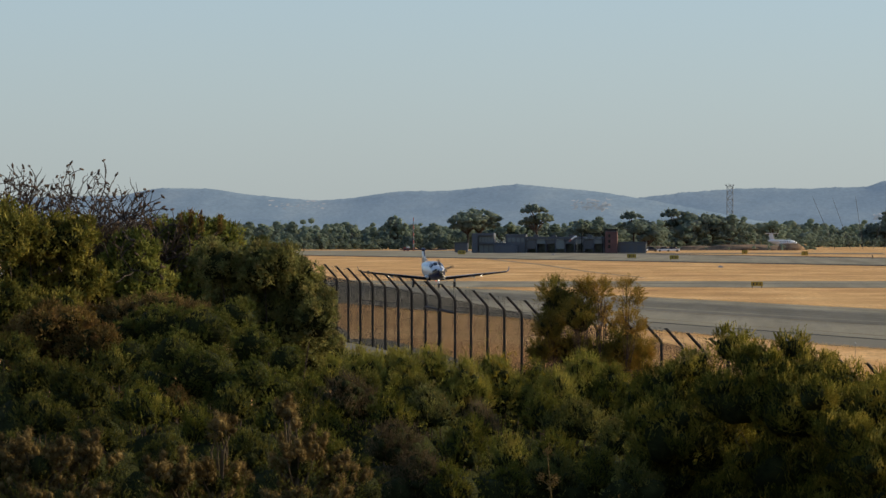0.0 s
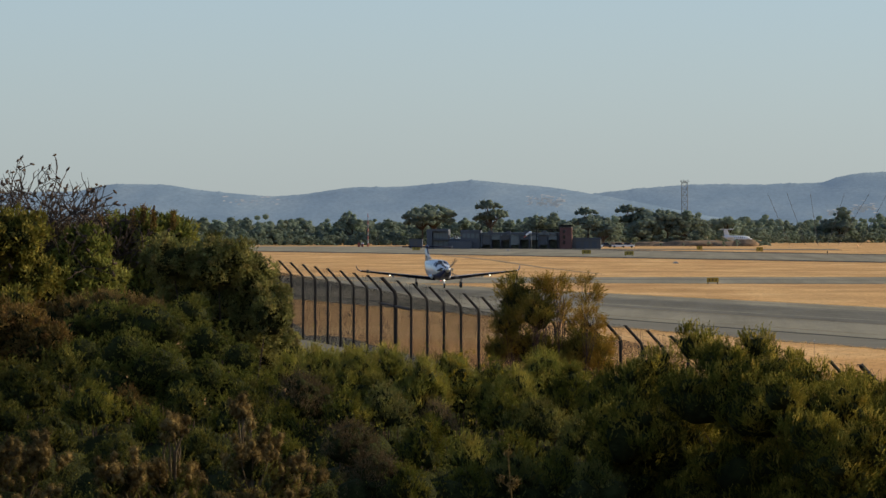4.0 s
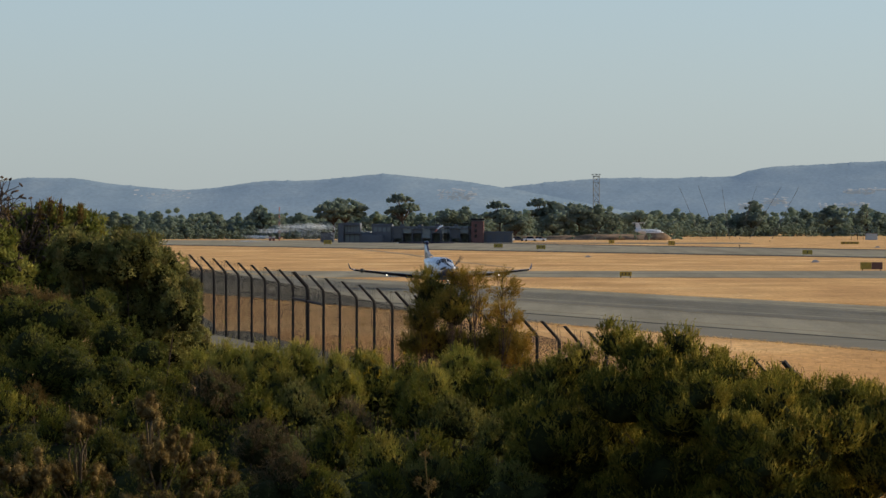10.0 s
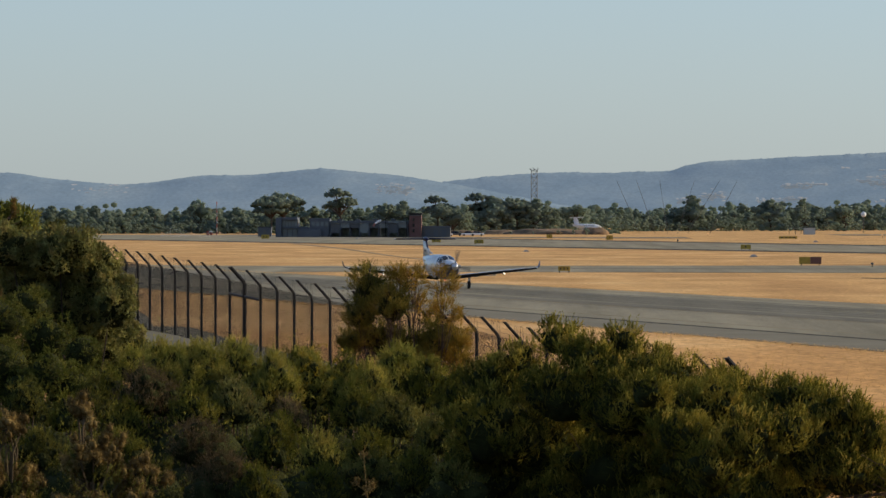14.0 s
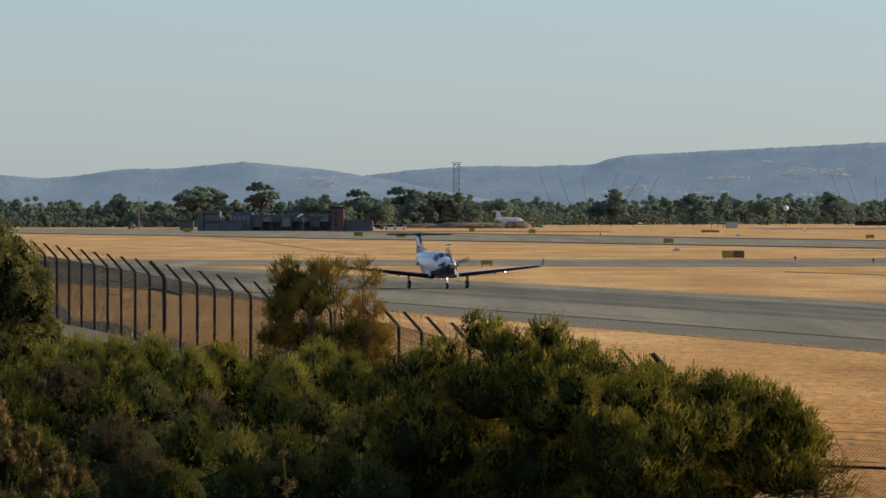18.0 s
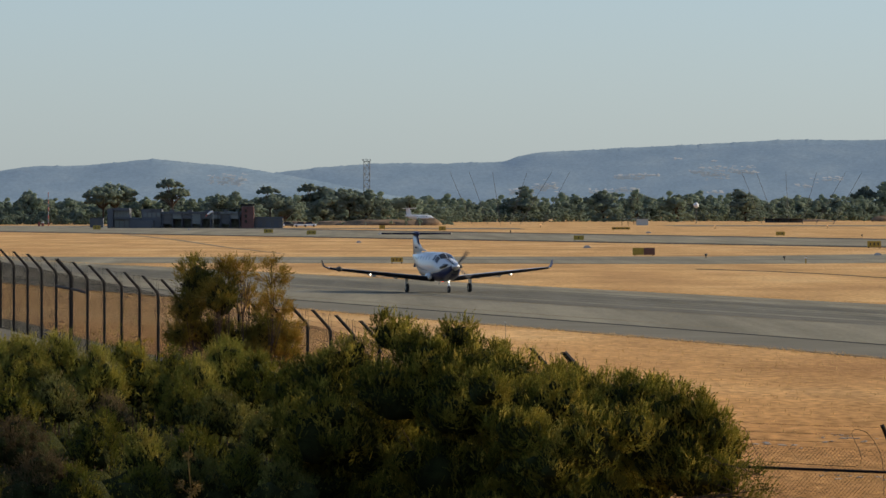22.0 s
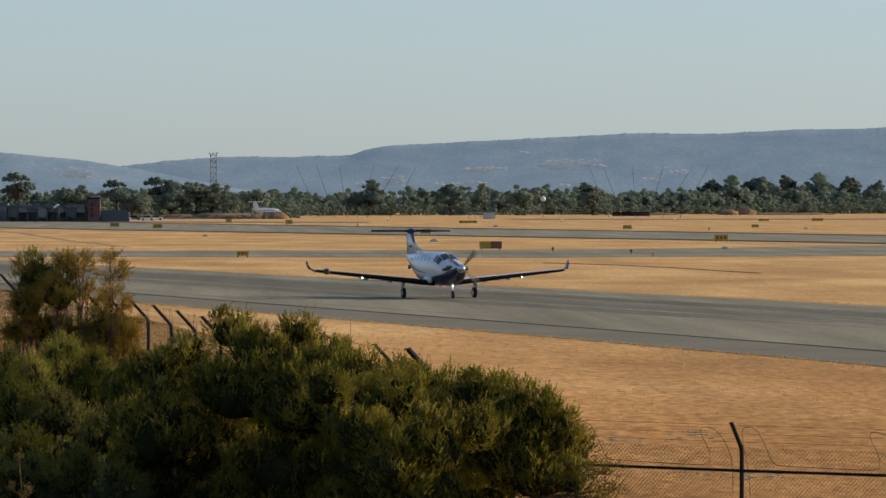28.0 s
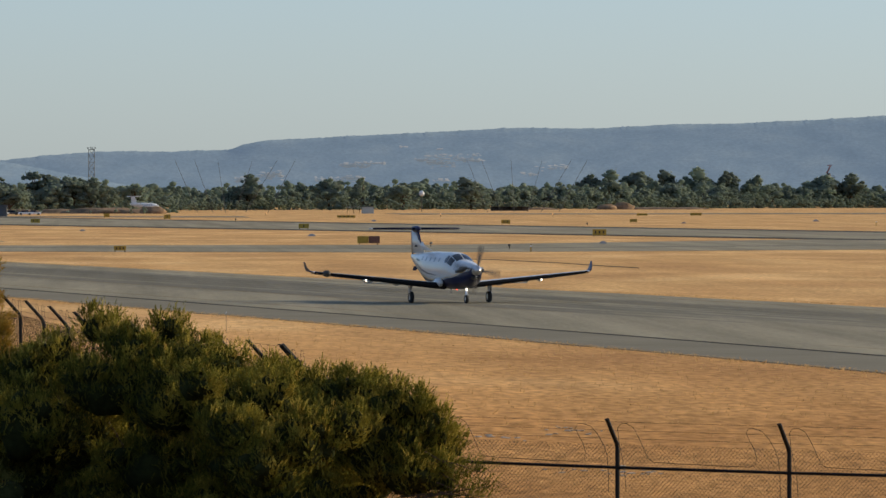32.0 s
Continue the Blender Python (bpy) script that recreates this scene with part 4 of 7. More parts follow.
def dry_shrub(lobes5, label, seed):
    """Low shrub whose branch ends carry round dry flower heads."""
    rs = np.random.RandomState(seed)
    cx, cy = lobes5[0][0], lobes5[0][1]
    g = ground_z(cx, cy)
    root = thing("flowering_shrub", pose(cx, cy, g), label, "shrub", "dry flowering shrubs in the foreground")
    loc = [(x - cx, y - cy, z - g, rx, rx, rz) for x, y, z, rx, rz in lobes5]
    stems = bmesh.new()
    heads = []
    for x, y, z, a, b, c in loc:
        for k in range(int(26 * a)):
            q = rs.normal(0, 1, 3)
            q /= np.linalg.norm(q)
            q[2] = abs(q[2]) * 1.2 - 0.3
            p = np.array((x, y, z)) + q * (a, b, c) * rs.uniform(0.45, 1.05)
            m = np.array((x * 0.8, y * 0.8, max(0.2, z - c * 0.9))) + rs.normal(0, 0.07, 3)
            tube(stems, [(x * 0.5, y * 0.5, -0.1), tuple(m), tuple(m * 0.35 + p * 0.65 - (0, 0, 0.05)), tuple(p)], [0.024, 0.018, 0.013, 0.008], 5)
            for j in range(rs.randint(4, 9)):
                u = rs.uniform(0.0, 0.45)
                side = rs.normal(0, 1, 3) * (1, 1, 0.25)
                side /= np.linalg.norm(side)
                e = p * (1 - u) + m * u + side * (0.035 + 0.16 * u) + (0, 0, 0.03)
                tube(stems, [tuple(p * (1 - u) + m * u - (0, 0, 0.06)), tuple(e)], [0.008, 0.005], 4)
                heads.append((e, side * 0.35 + (0, 0, 1.0)))
            heads.append((p, np.array((0, 0, 1.0)) + q * 0.4))
    tagged(part("stem_mass", stems, M_STALK, root, "pale brown branching stems"), kind="stuff")
    at = np.array([h[0] for h in heads])
    ax = np.array([h[1] for h in heads])
    ax /= np.linalg.norm(ax, axis=1, keepdims=True)
    hv, hf = [], []
    ico = bmesh.new()
    bmesh.ops.create_icosphere(ico, subdivisions=1, radius=1.0)
    iv = np.array([w.co[:] for w in ico.verts])
    fi = np.array([[w.index for w in g_.verts] for g_ in ico.faces])
    ico.free()
    for p, w in zip(at, ax):
        u = iv * rs.uniform(0.85, 1.1, (len(iv), 1))
        hf.append(fi + len(iv) * len(hv))
        hv.append(u * 0.052 + w * (u @ w)[:, None] * 0.012 + p)
    tagged(arrays("seed_mass", np.concatenate(hv), np.concatenate(hf), L_CONE, root, "brown dry flower heads"), kind="stuff")
    n = 64
    d = rs.normal(0, 1, (len(at) * n, 3))
    d /= np.linalg.norm(d, axis=1, keepdims=True)
    axr = np.repeat(ax, n, 0)
    size = np.repeat(rs.uniform(0.95, 1.6, len(at)), n)[:, None]
    off = d * 0.045 + axr * (d * axr).sum(1, keepdims=True) * 0.012
    v, f = blades(rs, np.repeat(at, n, 0) + off * size, d + axr * 0.6, 0.036, 0.016, 1, d)
    tagged(arrays("head_bristles", v, f, L_CONE, root, "bristles of the dry flower heads"), kind="stuff")
    # dark solid lobes: shade between the stems is put into their colour
    cv, cf = [], []
    ico = bmesh.new()
    bmesh.ops.create_icosphere(ico, subdivisions=2, radius=1.0)
    iv = np.array([w.co[:] for w in ico.verts])
    fi = np.array([[w.index for w in g_.verts] for g_ in ico.faces])
    ico.free()
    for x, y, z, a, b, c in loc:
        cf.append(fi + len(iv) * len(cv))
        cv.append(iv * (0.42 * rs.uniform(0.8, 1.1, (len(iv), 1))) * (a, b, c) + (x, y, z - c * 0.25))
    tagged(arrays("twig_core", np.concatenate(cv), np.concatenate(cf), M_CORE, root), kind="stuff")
    low = [(x, y, z * 0.5, a * 0.95, a, max(0.35, z * 0.42)) for x, y, z, a, b, c in loc]
    p, dd = shell_points(rs, low, 45)
    v, f = sprigs(rs, p, dd * 0.5 + (0, 0, 0.8), 0.2, 0.06, 0.016, 5, 2)
    tagged(arrays("foliage", v, f, L_DARK, root, "dull green leaves below the flower heads"), kind="stuff")


def build_she_oak():
    """A she-oak: slender limbs, side twigs, and sprays of fine hanging and rising needles that leave gaps."""
    cx, cy = -3.2, 135.4
    g = ground_z(cx, cy)
    oak = thing("she_oak", pose(cx, cy, g), "wispy orange-green she-oak standing at the fence", "tree")
    rs = np.random.RandomState(51)
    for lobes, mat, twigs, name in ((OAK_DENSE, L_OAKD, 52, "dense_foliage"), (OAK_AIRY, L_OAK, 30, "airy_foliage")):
        P, D = [], []
        fine = bmesh.new()
        for x, y, z, a, c in lobes:
            x, y, z = x - cx, y - cy, z - g
            foot = Vector((x * 0.30 + rs.normal(0, 0.08), y * 0.3, 0.0))
            top = Vector((x + rs.normal(0, 0.05), y, z + c * 0.75))
            bend = foot.lerp(top, 0.55) + Vector((x * 0.22, 0, -0.1))
            limb = [foot - Vector((0, 0, 0.15)), foot.lerp(bend, 0.5), bend, top]
            part("limb", tubed(limb, [0.036, 0.030, 0.020, 0.006], 7), M_BARK, oak)
            for k in range(twigs):
                d = rs.normal(0, 1, 3)
                d /= np.linalg.norm(d)
                tip = np.array((x, y, z)) + d * (a, a, c) * 0.80 * rs.uniform(0.35, 1.0) ** 0.6
                low = np.array(bend.lerp(top, rs.uniform(0.1, 0.9)))
                if k % 2 == 0:
                    tube(fine, [tuple(low), tuple(low * 0.4 + tip * 0.6 - (0, 0, 0.03)), tuple(tip)], [0.009, 0.006, 0.003], 4)
                n = 16 if name == "dense_foliage" else 11
                P.append(tip + rs.normal(0, 0.045, (n, 3)))
                D.append(np.tile(d * (0.75, 0.5, 0.35) + (0, 0, 0.55), (n, 1)) + rs.normal(0, 0.25, (n, 3)))
        tagged(part("twig_mass", fine, M_BARK, oak), kind="stuff")
        if name == "dense_foliage":
            # dark lobes inside the dense clumps, with their shade in the colour
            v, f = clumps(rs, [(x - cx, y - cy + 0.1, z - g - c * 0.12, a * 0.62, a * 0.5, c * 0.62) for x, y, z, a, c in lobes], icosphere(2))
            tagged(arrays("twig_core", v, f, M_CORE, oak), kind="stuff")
        v, f = sprigs(rs, np.concatenate(P), np.concatenate(D), 0.15, 0.060, 0.014, 5, 2, 0.15)
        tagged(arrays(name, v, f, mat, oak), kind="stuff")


def build_plants():
    g = "scrub on the mound"
    plant("tree", YELLOW_TREE, L_YELLOW, "yellow-green leafy tree at the back of the scrub", "tree", 1, 150, 0.12, 0.05, 3, group=g)
    plant("tree", EDGE_TREE, L_DARK, "dark leafy tree at the edge of the scrub", "tree", 2, 150, 0.12, 0.045, 3, group=g)
    t = plant("tree", GREEN_TREE, L_GREEN, "bright green tree with upright brown flower candles", "tree", 3, 170, 0.12, 0.05, 3, group=g)
    rs = np.random.RandomState(8)
    for x, z in ((-12.8, 6.35), (-12.56, 6.45), (-12.33, 6.31), (-11.87, 6.32), (-13.55, 6.2)):
        base = np.array((x - t.matrix_basis.translation.x, -0.3, z - 0.42 - t.matrix_basis.translation.z))
        pts = np.repeat([base + (0, 0, q) for q in np.linspace(0, 0.36, 14)], 7, 0) + rs.normal(0, 0.022, (98, 3))
        v, f = blades(rs, pts, np.tile((0, 0, 1.2), (98, 1)) + rs.normal(0, 0.3, (98, 3)), 0.08, 0.03, 2)
        arrays("flower_candle", v, f, L_RUST, t, "brown upright flower candle")
    plant("tree", OLIVE_TREE, L_OLIVE, "rounded olive-green small tree beside the fence", "tree", 4, 340, 0.075, 0.03, 4, group=g)
    plant("bush", ROUND_BUSH, L_ROUND, "dense dark green bush of rounded cloud-like lobes", "bush", 5, 560, 0.05, 0.022, 5, up=0.5, group=g, shoot=0.07, lumpy=False, core=0.86, tuft=0.08)
    plant("bush", ORANGE_BUSH, L_RUST, "bush with rusty yellowing leaves", "bush", 6, 200, 0.09, 0.03, 4, group=g)
    plant("bush", RUST_DOME, L_CONE, "low domed bush with rusty brown drying shoots", "bush", 7, 330, 0.06, 0.02, 5, up=0.8, group=g, shoot=0.12)
    # The dark kind carries the foreground's shade in its leaf colour.
    kinds = {"lime": (L_HEDGE, "bright feathery green bush below the fence", 320, 0.06, 0.016, 7, 1.5, 0.22), "gold": (L_HEDGE, "feathery green bush dotted with golden flowers", 320, 0.06, 0.016, 7, 1.5, 0.22),
             "heath": (L_HEATH, "dark green heath bush with fine needle leaves", 330, 0.055, 0.018, 6, 1.1, 0.15), "grey": (L_GREY, "grey-green heath bush with dense needle leaves", 330, 0.055, 0.018, 6, 1.1, 0.15),
             "olive": (L_OLIVE, "olive-green rounded heath bush", 330, 0.055, 0.018, 6, 1.0, 0.14), "brown": (L_BROWN, "brown twiggy heath bush, half dry", 340, 0.055, 0.012, 5, 0.9, 0.17),
             "rust": (L_RUST, "small bush with rusty drying leaves", 300, 0.055, 0.018, 5, 0.9, 0.14), "dark": (L_DARK, "small bush with the shade put into its dark green", 300, 0.06, 0.02, 5, 0.8, 0.12)}
    rs = np.random.RandomState(61)
    for k, (kind, x, y, z, a, c) in enumerate(HEDGE_ROW + MIDDLE_ROW + FRONT_ROW + SIDE_ROW):
        mat, lab, dens, leaf, width, n, up, shoot = kinds[kind]
        if k < len(HEDGE_ROW):
            a, c = a * 1.22, c * 1.12
        lobes = [(x, y, z, a * 0.62, c * 0.72), (x + a * 0.45, y + rs.uniform(-0.2, 0.2), z - c * rs.uniform(0.05, 0.4), a * 0.5, c * 0.55), (x - a * 0.45, y + rs.uniform(-0.2, 0.2), z - c * rs.uniform(0.05, 0.4), a * 0.5, c * 0.55),
                 (x + a * rs.uniform(-0.3, 0.3), y + 0.1, z + c * 0.42, a * 0.40, c * 0.42), (x + a * rs.uniform(-0.2, 0.2), y - a * 0.3, z - c * 0.3, a * 0.55, c * 0.5)]
        b = plant("bush", lobes, mat, lab, "bush", 200 + k, dens, leaf, width, n, up=up, group=g, shoot=shoot)
        if kind == "gold":
            p = np.array((0, 0, z - b.matrix_basis.translation.z)) + rs.normal(0, 1, (70, 3)) * (a * 0.5, 0.3, c * 0.45) + (0, -a * 0.4, 0.1)
            v, f = blades(rs, p, np.tile((0, -0.3, 1.0), (70, 1)), 0.06, 0.03, 5)
            tagged(arrays("flower_mass", v, f, L_GOLD, b, "golden yellow flowers"), kind="stuff")
    plant("bush", BROWN_C, L_BROWN, "tall brown thicket of withered twigs", "bush", 33, 240, 0.08, 0.014, 6, group=g, core=0.45, shoot=0.32)
    plant("big_bush", BIG_TOP + BIG_SIDE + BIG_FRONT + BIG_BULGE, L_BIG, "large dense dark green bush with sunlit tips", "bush", 40, 360, 0.055, 0.020, 6, up=0.9, group=g, shoot=0.15, tuft=0.15, inner=BIG_FILL, lit_mat=L_LIME)
    bb = bpy.data.objects["big_bush"]
    o = bb.matrix_basis.translation
    rs = np.random.RandomState(41)
    tips = []
    for q in range(16):
        z0 = 1.05 + 0.07 * q
        a = Vector((4.7, 93.0, z0 - 0.2)) - o
        reach = rs.uniform(0.7, 1.35)
        pts = [a, a + Vector((reach * 0.5, rs.uniform(-0.2, 0.1), 0.05 + rs.uniform(0, 0.15))), a + Vector((reach, rs.uniform(-0.3, 0.2), rs.uniform(-0.05, 0.28)))]
        part("branch", tubed(pts, [0.022, 0.014, 0.005], 6), M_BARK, bb, "bare drooping branch")
        for u in np.linspace(0.55, 1.0, 9):
            tips.append(np.array(pts[1].lerp(pts[2], u)) + rs.normal(0, 0.05, 3))
    tips = np.array(tips)
    v, f = sprigs(rs, np.repeat(tips, 3, 0) + rs.normal(0, 0.05, (len(tips) * 3, 3)), np.tile((0.5, 0, 0.8), (len(tips) * 3, 1)), 0.14, 0.05, 0.016, 5, 2)
    tagged(arrays("branch_foliage", v, f, L_BIG, bb), kind="stuff")
    build_she_oak()
    build_dead_tree()
    for k, (l, lab) in enumerate(((DRY_A, "wide shrub thick with round dry flower heads"), (DRY_B, "tall open shrub with clusters of dry flower heads"), (DRY_C, "open shrub with scattered dry flower heads"))):
        dry_shrub(l, lab, 60 + k)
    for x, y, z in ((-2.56, 81.96, 2.55), (-1.49, 81.99, 1.76)):
        gz = ground_z(x, y)
        st = thing("seed_stalk", pose(x, y, gz), "thin dry stalk with a few seed pods", "plant")
        h = z - gz
        part("stem", tubed([(0.1, 0, -0.1), (0.06, 0, h * 0.5), (0.02, 0, h * 0.8), (0, 0, h)], [0.014, 0.011, 0.009, 0.006], 6), L_CONE, st)
        for q, (dx, dz) in enumerate(((-0.10, -0.42), (0.12, -0.46), (0.0, -0.02), (0.05, -0.5))):
            rs = np.random.RandomState(90 + q)
            v, f = blades(rs, np.array((dx, 0, h + dz)) + rs.normal(0, 0.028, (60, 3)) * (1, 1, 1.3), rs.normal(0, 1, (60, 3)) + (dx * 4, 0, 0.8), 0.06, 0.018, 1)
            pod = tagged(arrays("seed_pod", v, f, L_CONE, st), kind="stuff")
            part("pod_stem", tubed([(0.03, 0, h + dz - 0.12), (dx * 0.6, 0, h + dz - 0.05), (dx, 0, h + dz)], [0.007, 0.006, 0.005], 5), L_CONE, pod)


# ---- perimeter fence ----
FENCE_A = [(float(np.interp(k, [-11, -9, 0, 12, 21, 25], [-16.65, -15.45, -9.75, -1.82, 3.75, 6.2])), 189.8 - 2.9 * k) for k in range(-11, 25)] + [(6.9, 117.8)]
FENCE_B = [(6.9 + 3.05 * k, 117.8 - 1.75 * k) for k in range(1, 6)]


def post_top(y):
    return float(np.interp(y, [105, 115, 118, 121, 124.5, 126, 129, 132, 146, 155, 190, 216, 230], [1.60, 1.66, 1.74, 1.95, 2.6, 2.84, 2.86, 2.9, 3.1, 3.36, 4.25, 4.74, 5.0]))


def chain_link(p, q, zp, zq, low_p, low_q, pitch, r):
    """Crossing wires of a chain-link panel as thin three-sided rods."""
    p3, q3 = Vector((*p, 0)), Vector((*q, 0))
    L = (q3 - p3).length
    segs = []
    H = (zp - low_p + zq - low_q) / 2
    n = int((L + H) / pitch)
    for k in range(n):
        u0 = -H + k * pitch + 0.01
        a0, b0 = max(0, -u0), min(H, L - u0)
        if b0 - a0 > 0.02:
            segs.append(((u0 + a0) / L, a0 / H, (u0 + b0) / L, b0 / H))
            segs.append(((u0 + a0) / L, 1 - a0 / H, (u0 + b0) / L, 1 - b0 / H))
    V, F = [], []

    def at(u, w):
        c = p3.lerp(q3, u)
        lo, hi = low_p + (low_q - low_p) * u, zp + (zq - zp) * u
        return np.array((c.x, c.y, lo + (hi - lo) * w))
    side = np.array(((q3 - p3).normalized().y, -(q3 - p3).normalized().x, 0))
    for a, b, c, d in segs:
        s, e = at(a, b), at(c, d)
        t = e - s
        t /= np.linalg.norm(t)
        o = np.cross(t, side)
        k = len(V)
        for w in (s, e):
            for ang in (0, 2.09, 4.19):
                V.append(w + r * (math.cos(ang) * side + math.sin(ang) * o))
        for j in range(3):
            F.append((k + j, k + (j + 1) % 3, k + 3 + (j + 1) % 3, k + 3 + j))
    return np.array(V), np.array(F)


def build_fence():
    for name, pts, lab, near in (("fence", FENCE_A, "dark steel chain-link perimeter fence with leaning barbed-wire arms", False),
                                 ("fence", [FENCE_A[-1]] + FENCE_B, "dark chain-link fence with top rail and looping sensor wire", True)):
        root = thing(name, pose(*pts[0], ground_z(*pts[0])), lab, "fence")
        o = root.matrix_basis.translation
        for k, (x, y) in enumerate(pts):
            if near and k == 0:
                continue
            q = Vector(pts[min(k + 1, len(pts) - 1)]) - Vector(pts[max(k - 1, 0)])
            q.normalize()
            lean = Vector((q.y, -q.x))
            if lean.x > 0:
                lean = -lean
            top = post_top(y)
            thick = (not near and (k == 11 or k in (28, 33)))
            r = 0.066 if thick else 0.043
            elbow = top - 0.47
            gz = ground_z(x, y)
            pt = [(x, y, gz - 0.2), (x, y, elbow - 0.12), (x + lean.x * 0.03, y + lean.y * 0.03, elbow), (x + lean.x * 0.46, y + lean.y * 0.46, top)]
            pl = part("post", tubed([Vector(a) - o for a in pt], [r, r, r, r * 0.92], 8), M_STEEL, root)
            part("cap", tubed([Vector(pt[3]) - o - Vector((-lean.x, -lean.y, 1)) * 0.012, Vector(pt[3]) - o + Vector((lean.x, lean.y, 1)) * 0.012], [r * 1.15, r * 1.0], 8), M_STEEL, pl)
        for k in range(len(pts) - 1):
            (x0, y0), (x1, y1) = pts[k], pts[k + 1]
            e0, e1 = post_top(y0) - 0.5, post_top(y1) - 0.5
            g0, g1 = ground_z(x0, y0) + 0.03, ground_z(x1, y1) + 0.03
            if near:
                v, f = chain_link((x0, y0), (x1, y1), e0 + 0.02, e1 + 0.02, g0, g1, 0.085, 0.0028)
            else:
                v, f = chain_link((x0, y0), (x1, y1), e0, e1, g0, g1, 0.075, 0.0029)
            tagged(arrays("mesh_panel", v - np.array(o), f, M_WIRE, root, "dark chain-link mesh"), kind="stuff")
            p0, p1 = Vector((x0, y0, 0)), Vector((x1, y1, 0))
            d = (p1 - p0).normalized()
            ln = Vector((d.y, -d.x, 0))
            if ln.x > 0:
                ln = -ln
            for w in (0.1, 0.26, 0.43):
                part("strand", tubed([p0 + ln * w + Vector((0, 0, e0 + 0.03 + w)) - o, p1 + ln * w + Vector((0, 0, e1 + 0.03 + w)) - o], 0.003, 3), M_WIRE, root)
            loop = [(35, 360), (30, 280), (10, 170), (5, 120), (14, 104), (35, 100), (60, 115), (80, 152), (100, 200), (112, 230), (130, 243), (200, 246), (300, 248), (400, 250), (470, 250), (488, 238), (492, 215),
                    (482, 180), (466, 150), (455, 122), (462, 108), (480, 105), (510, 115), (535, 145), (556, 185), (568, 225), (573, 300), (573, 360)]
            part("sensor_wire", tubed([p0.lerp(p1, u / 600) + Vector((0, 0, e0 + (e1 - e0) * u / 600 + 0.42 - (z - 100) * 0.005)) + ln * 0.06 - o for u, z in loop], 0.005 if near else 0.0045, 4), M_STEEL, root, "looping sensor wire")
            if near or k in (10, 11, 27, 28, 32, 33):
                h0, h1 = (e0 - 0.42, e1 - 0.42) if near else (e0 - 0.45, e1 - 0.45)
                part("rail", tubed([p0 + Vector((0, 0, h0)) - o, p1 + Vector((0, 0, h1)) - o], 0.03 if near else 0.045, 8), M_STEEL, root)


# ---- the aircraft ----
SECTIONS = [(2.02, 0.25, 1.54, 2.08), (1.85, 0.35, 1.31, 2.12), (1.4, 0.46, 1.08, 2.19), (0.8, 0.57, 0.92, 2.26), (0.1, 0.66, 0.83, 2.31), (-0.45, 0.73, 0.79, 2.37), (-0.95, 0.78, 0.77, 2.57), (-1.45, 0.82, 0.76, 2.71), (-2.2, 0.85, 0.75, 2.76), (-3.6, 0.85, 0.75, 2.76), (-5.2, 0.84, 0.79, 2.76), (-6.6, 0.78, 0.99, 2.75), (-8, 0.62, 1.38, 2.71), (-9.4, 0.42, 1.76, 2.66), (-10.7, 0.22, 2.1, 2.6), (-11.5, 0.08, 2.34, 2.55)]


def hull(x, deg, out=0.0):
    """A point of the fuselage skin at station x and angle deg (0 = left side, 90 = top)."""
    xs = [-s[0] for s in SECTIONS]
    w, lo, hi = (float(np.interp(-x, xs, [s[k] for s in SECTIONS])) for k in (1, 2, 3))
    c, s = math.cos(radians(deg)), math.sin(radians(deg))
    p = 0.86
    cy = math.copysign(abs(c) ** p, c)
    sz = math.copysign(abs(s) ** p, s)
    return (x, cy * (w + out), (lo + hi) / 2 + sz * ((hi - lo) / 2 + out))


def livery(x):
    """Angle on the fuselage side at which the navy belly meets the white."""
    return float(np.interp(x, [-11.5, -6, -4, -2, -0.5, 0.8, 2.02], [-20, -28, -32, -26, -12, 2, 13]))


def belly(x):
    """Lower edge of the navy sweep: round the whole nose, a narrow stripe further aft."""
    return float(np.interp(x, [-11.5, -8, -5, -3.4, -2.6], [-26, -34, -46, -60, -90]))


def band(x0, x1, low, high, nx, nd, out):
    """Skin between two angles that change along the fuselage."""
    bm = bmesh.new()
    rows = [[bm.verts.new(hull(x, d, out)) for d in np.linspace(low(x), high(x), nd)] for x in np.linspace(x0, x1, nx)]
    for a, b in zip(rows, rows[1:]):
        for j in range(nd - 1):
            bm.faces.new((a[j], a[j + 1], b[j + 1], b[j]))
    return bm


def skin(x0, x1, d0, d1, nx, nd, out):
    bm = bmesh.new()
    rows = [[bm.verts.new(hull(x, d, out)) for d in np.linspace(d0, d1, nd)] for x in np.linspace(x0, x1, nx)]
    for a, b in zip(rows, rows[1:]):
        for j in range(nd - 1):
            bm.faces.new((a[j], a[j + 1], b[j + 1], b[j]))
    return bm


def aerofoil(le, chord, thick, y, z, axis="y", n=14):
    pts = []
    for k in range(n):
        a = 2 * math.pi * k / n
        u = 0.5 - 0.5 * math.cos(a)
        t = 0.5 * thick * chord * (2.0 * math.sqrt(max(u, 0)) * (1 - u) + 0.04) * (1.3 if math.sin(a) > 0 else 0.8)
        h = t if math.sin(a) >= 0 else -t
        pts.append((le - u * chord, y, z + h) if axis == "y" else (le - u * chord, y + h, z))
    return pts


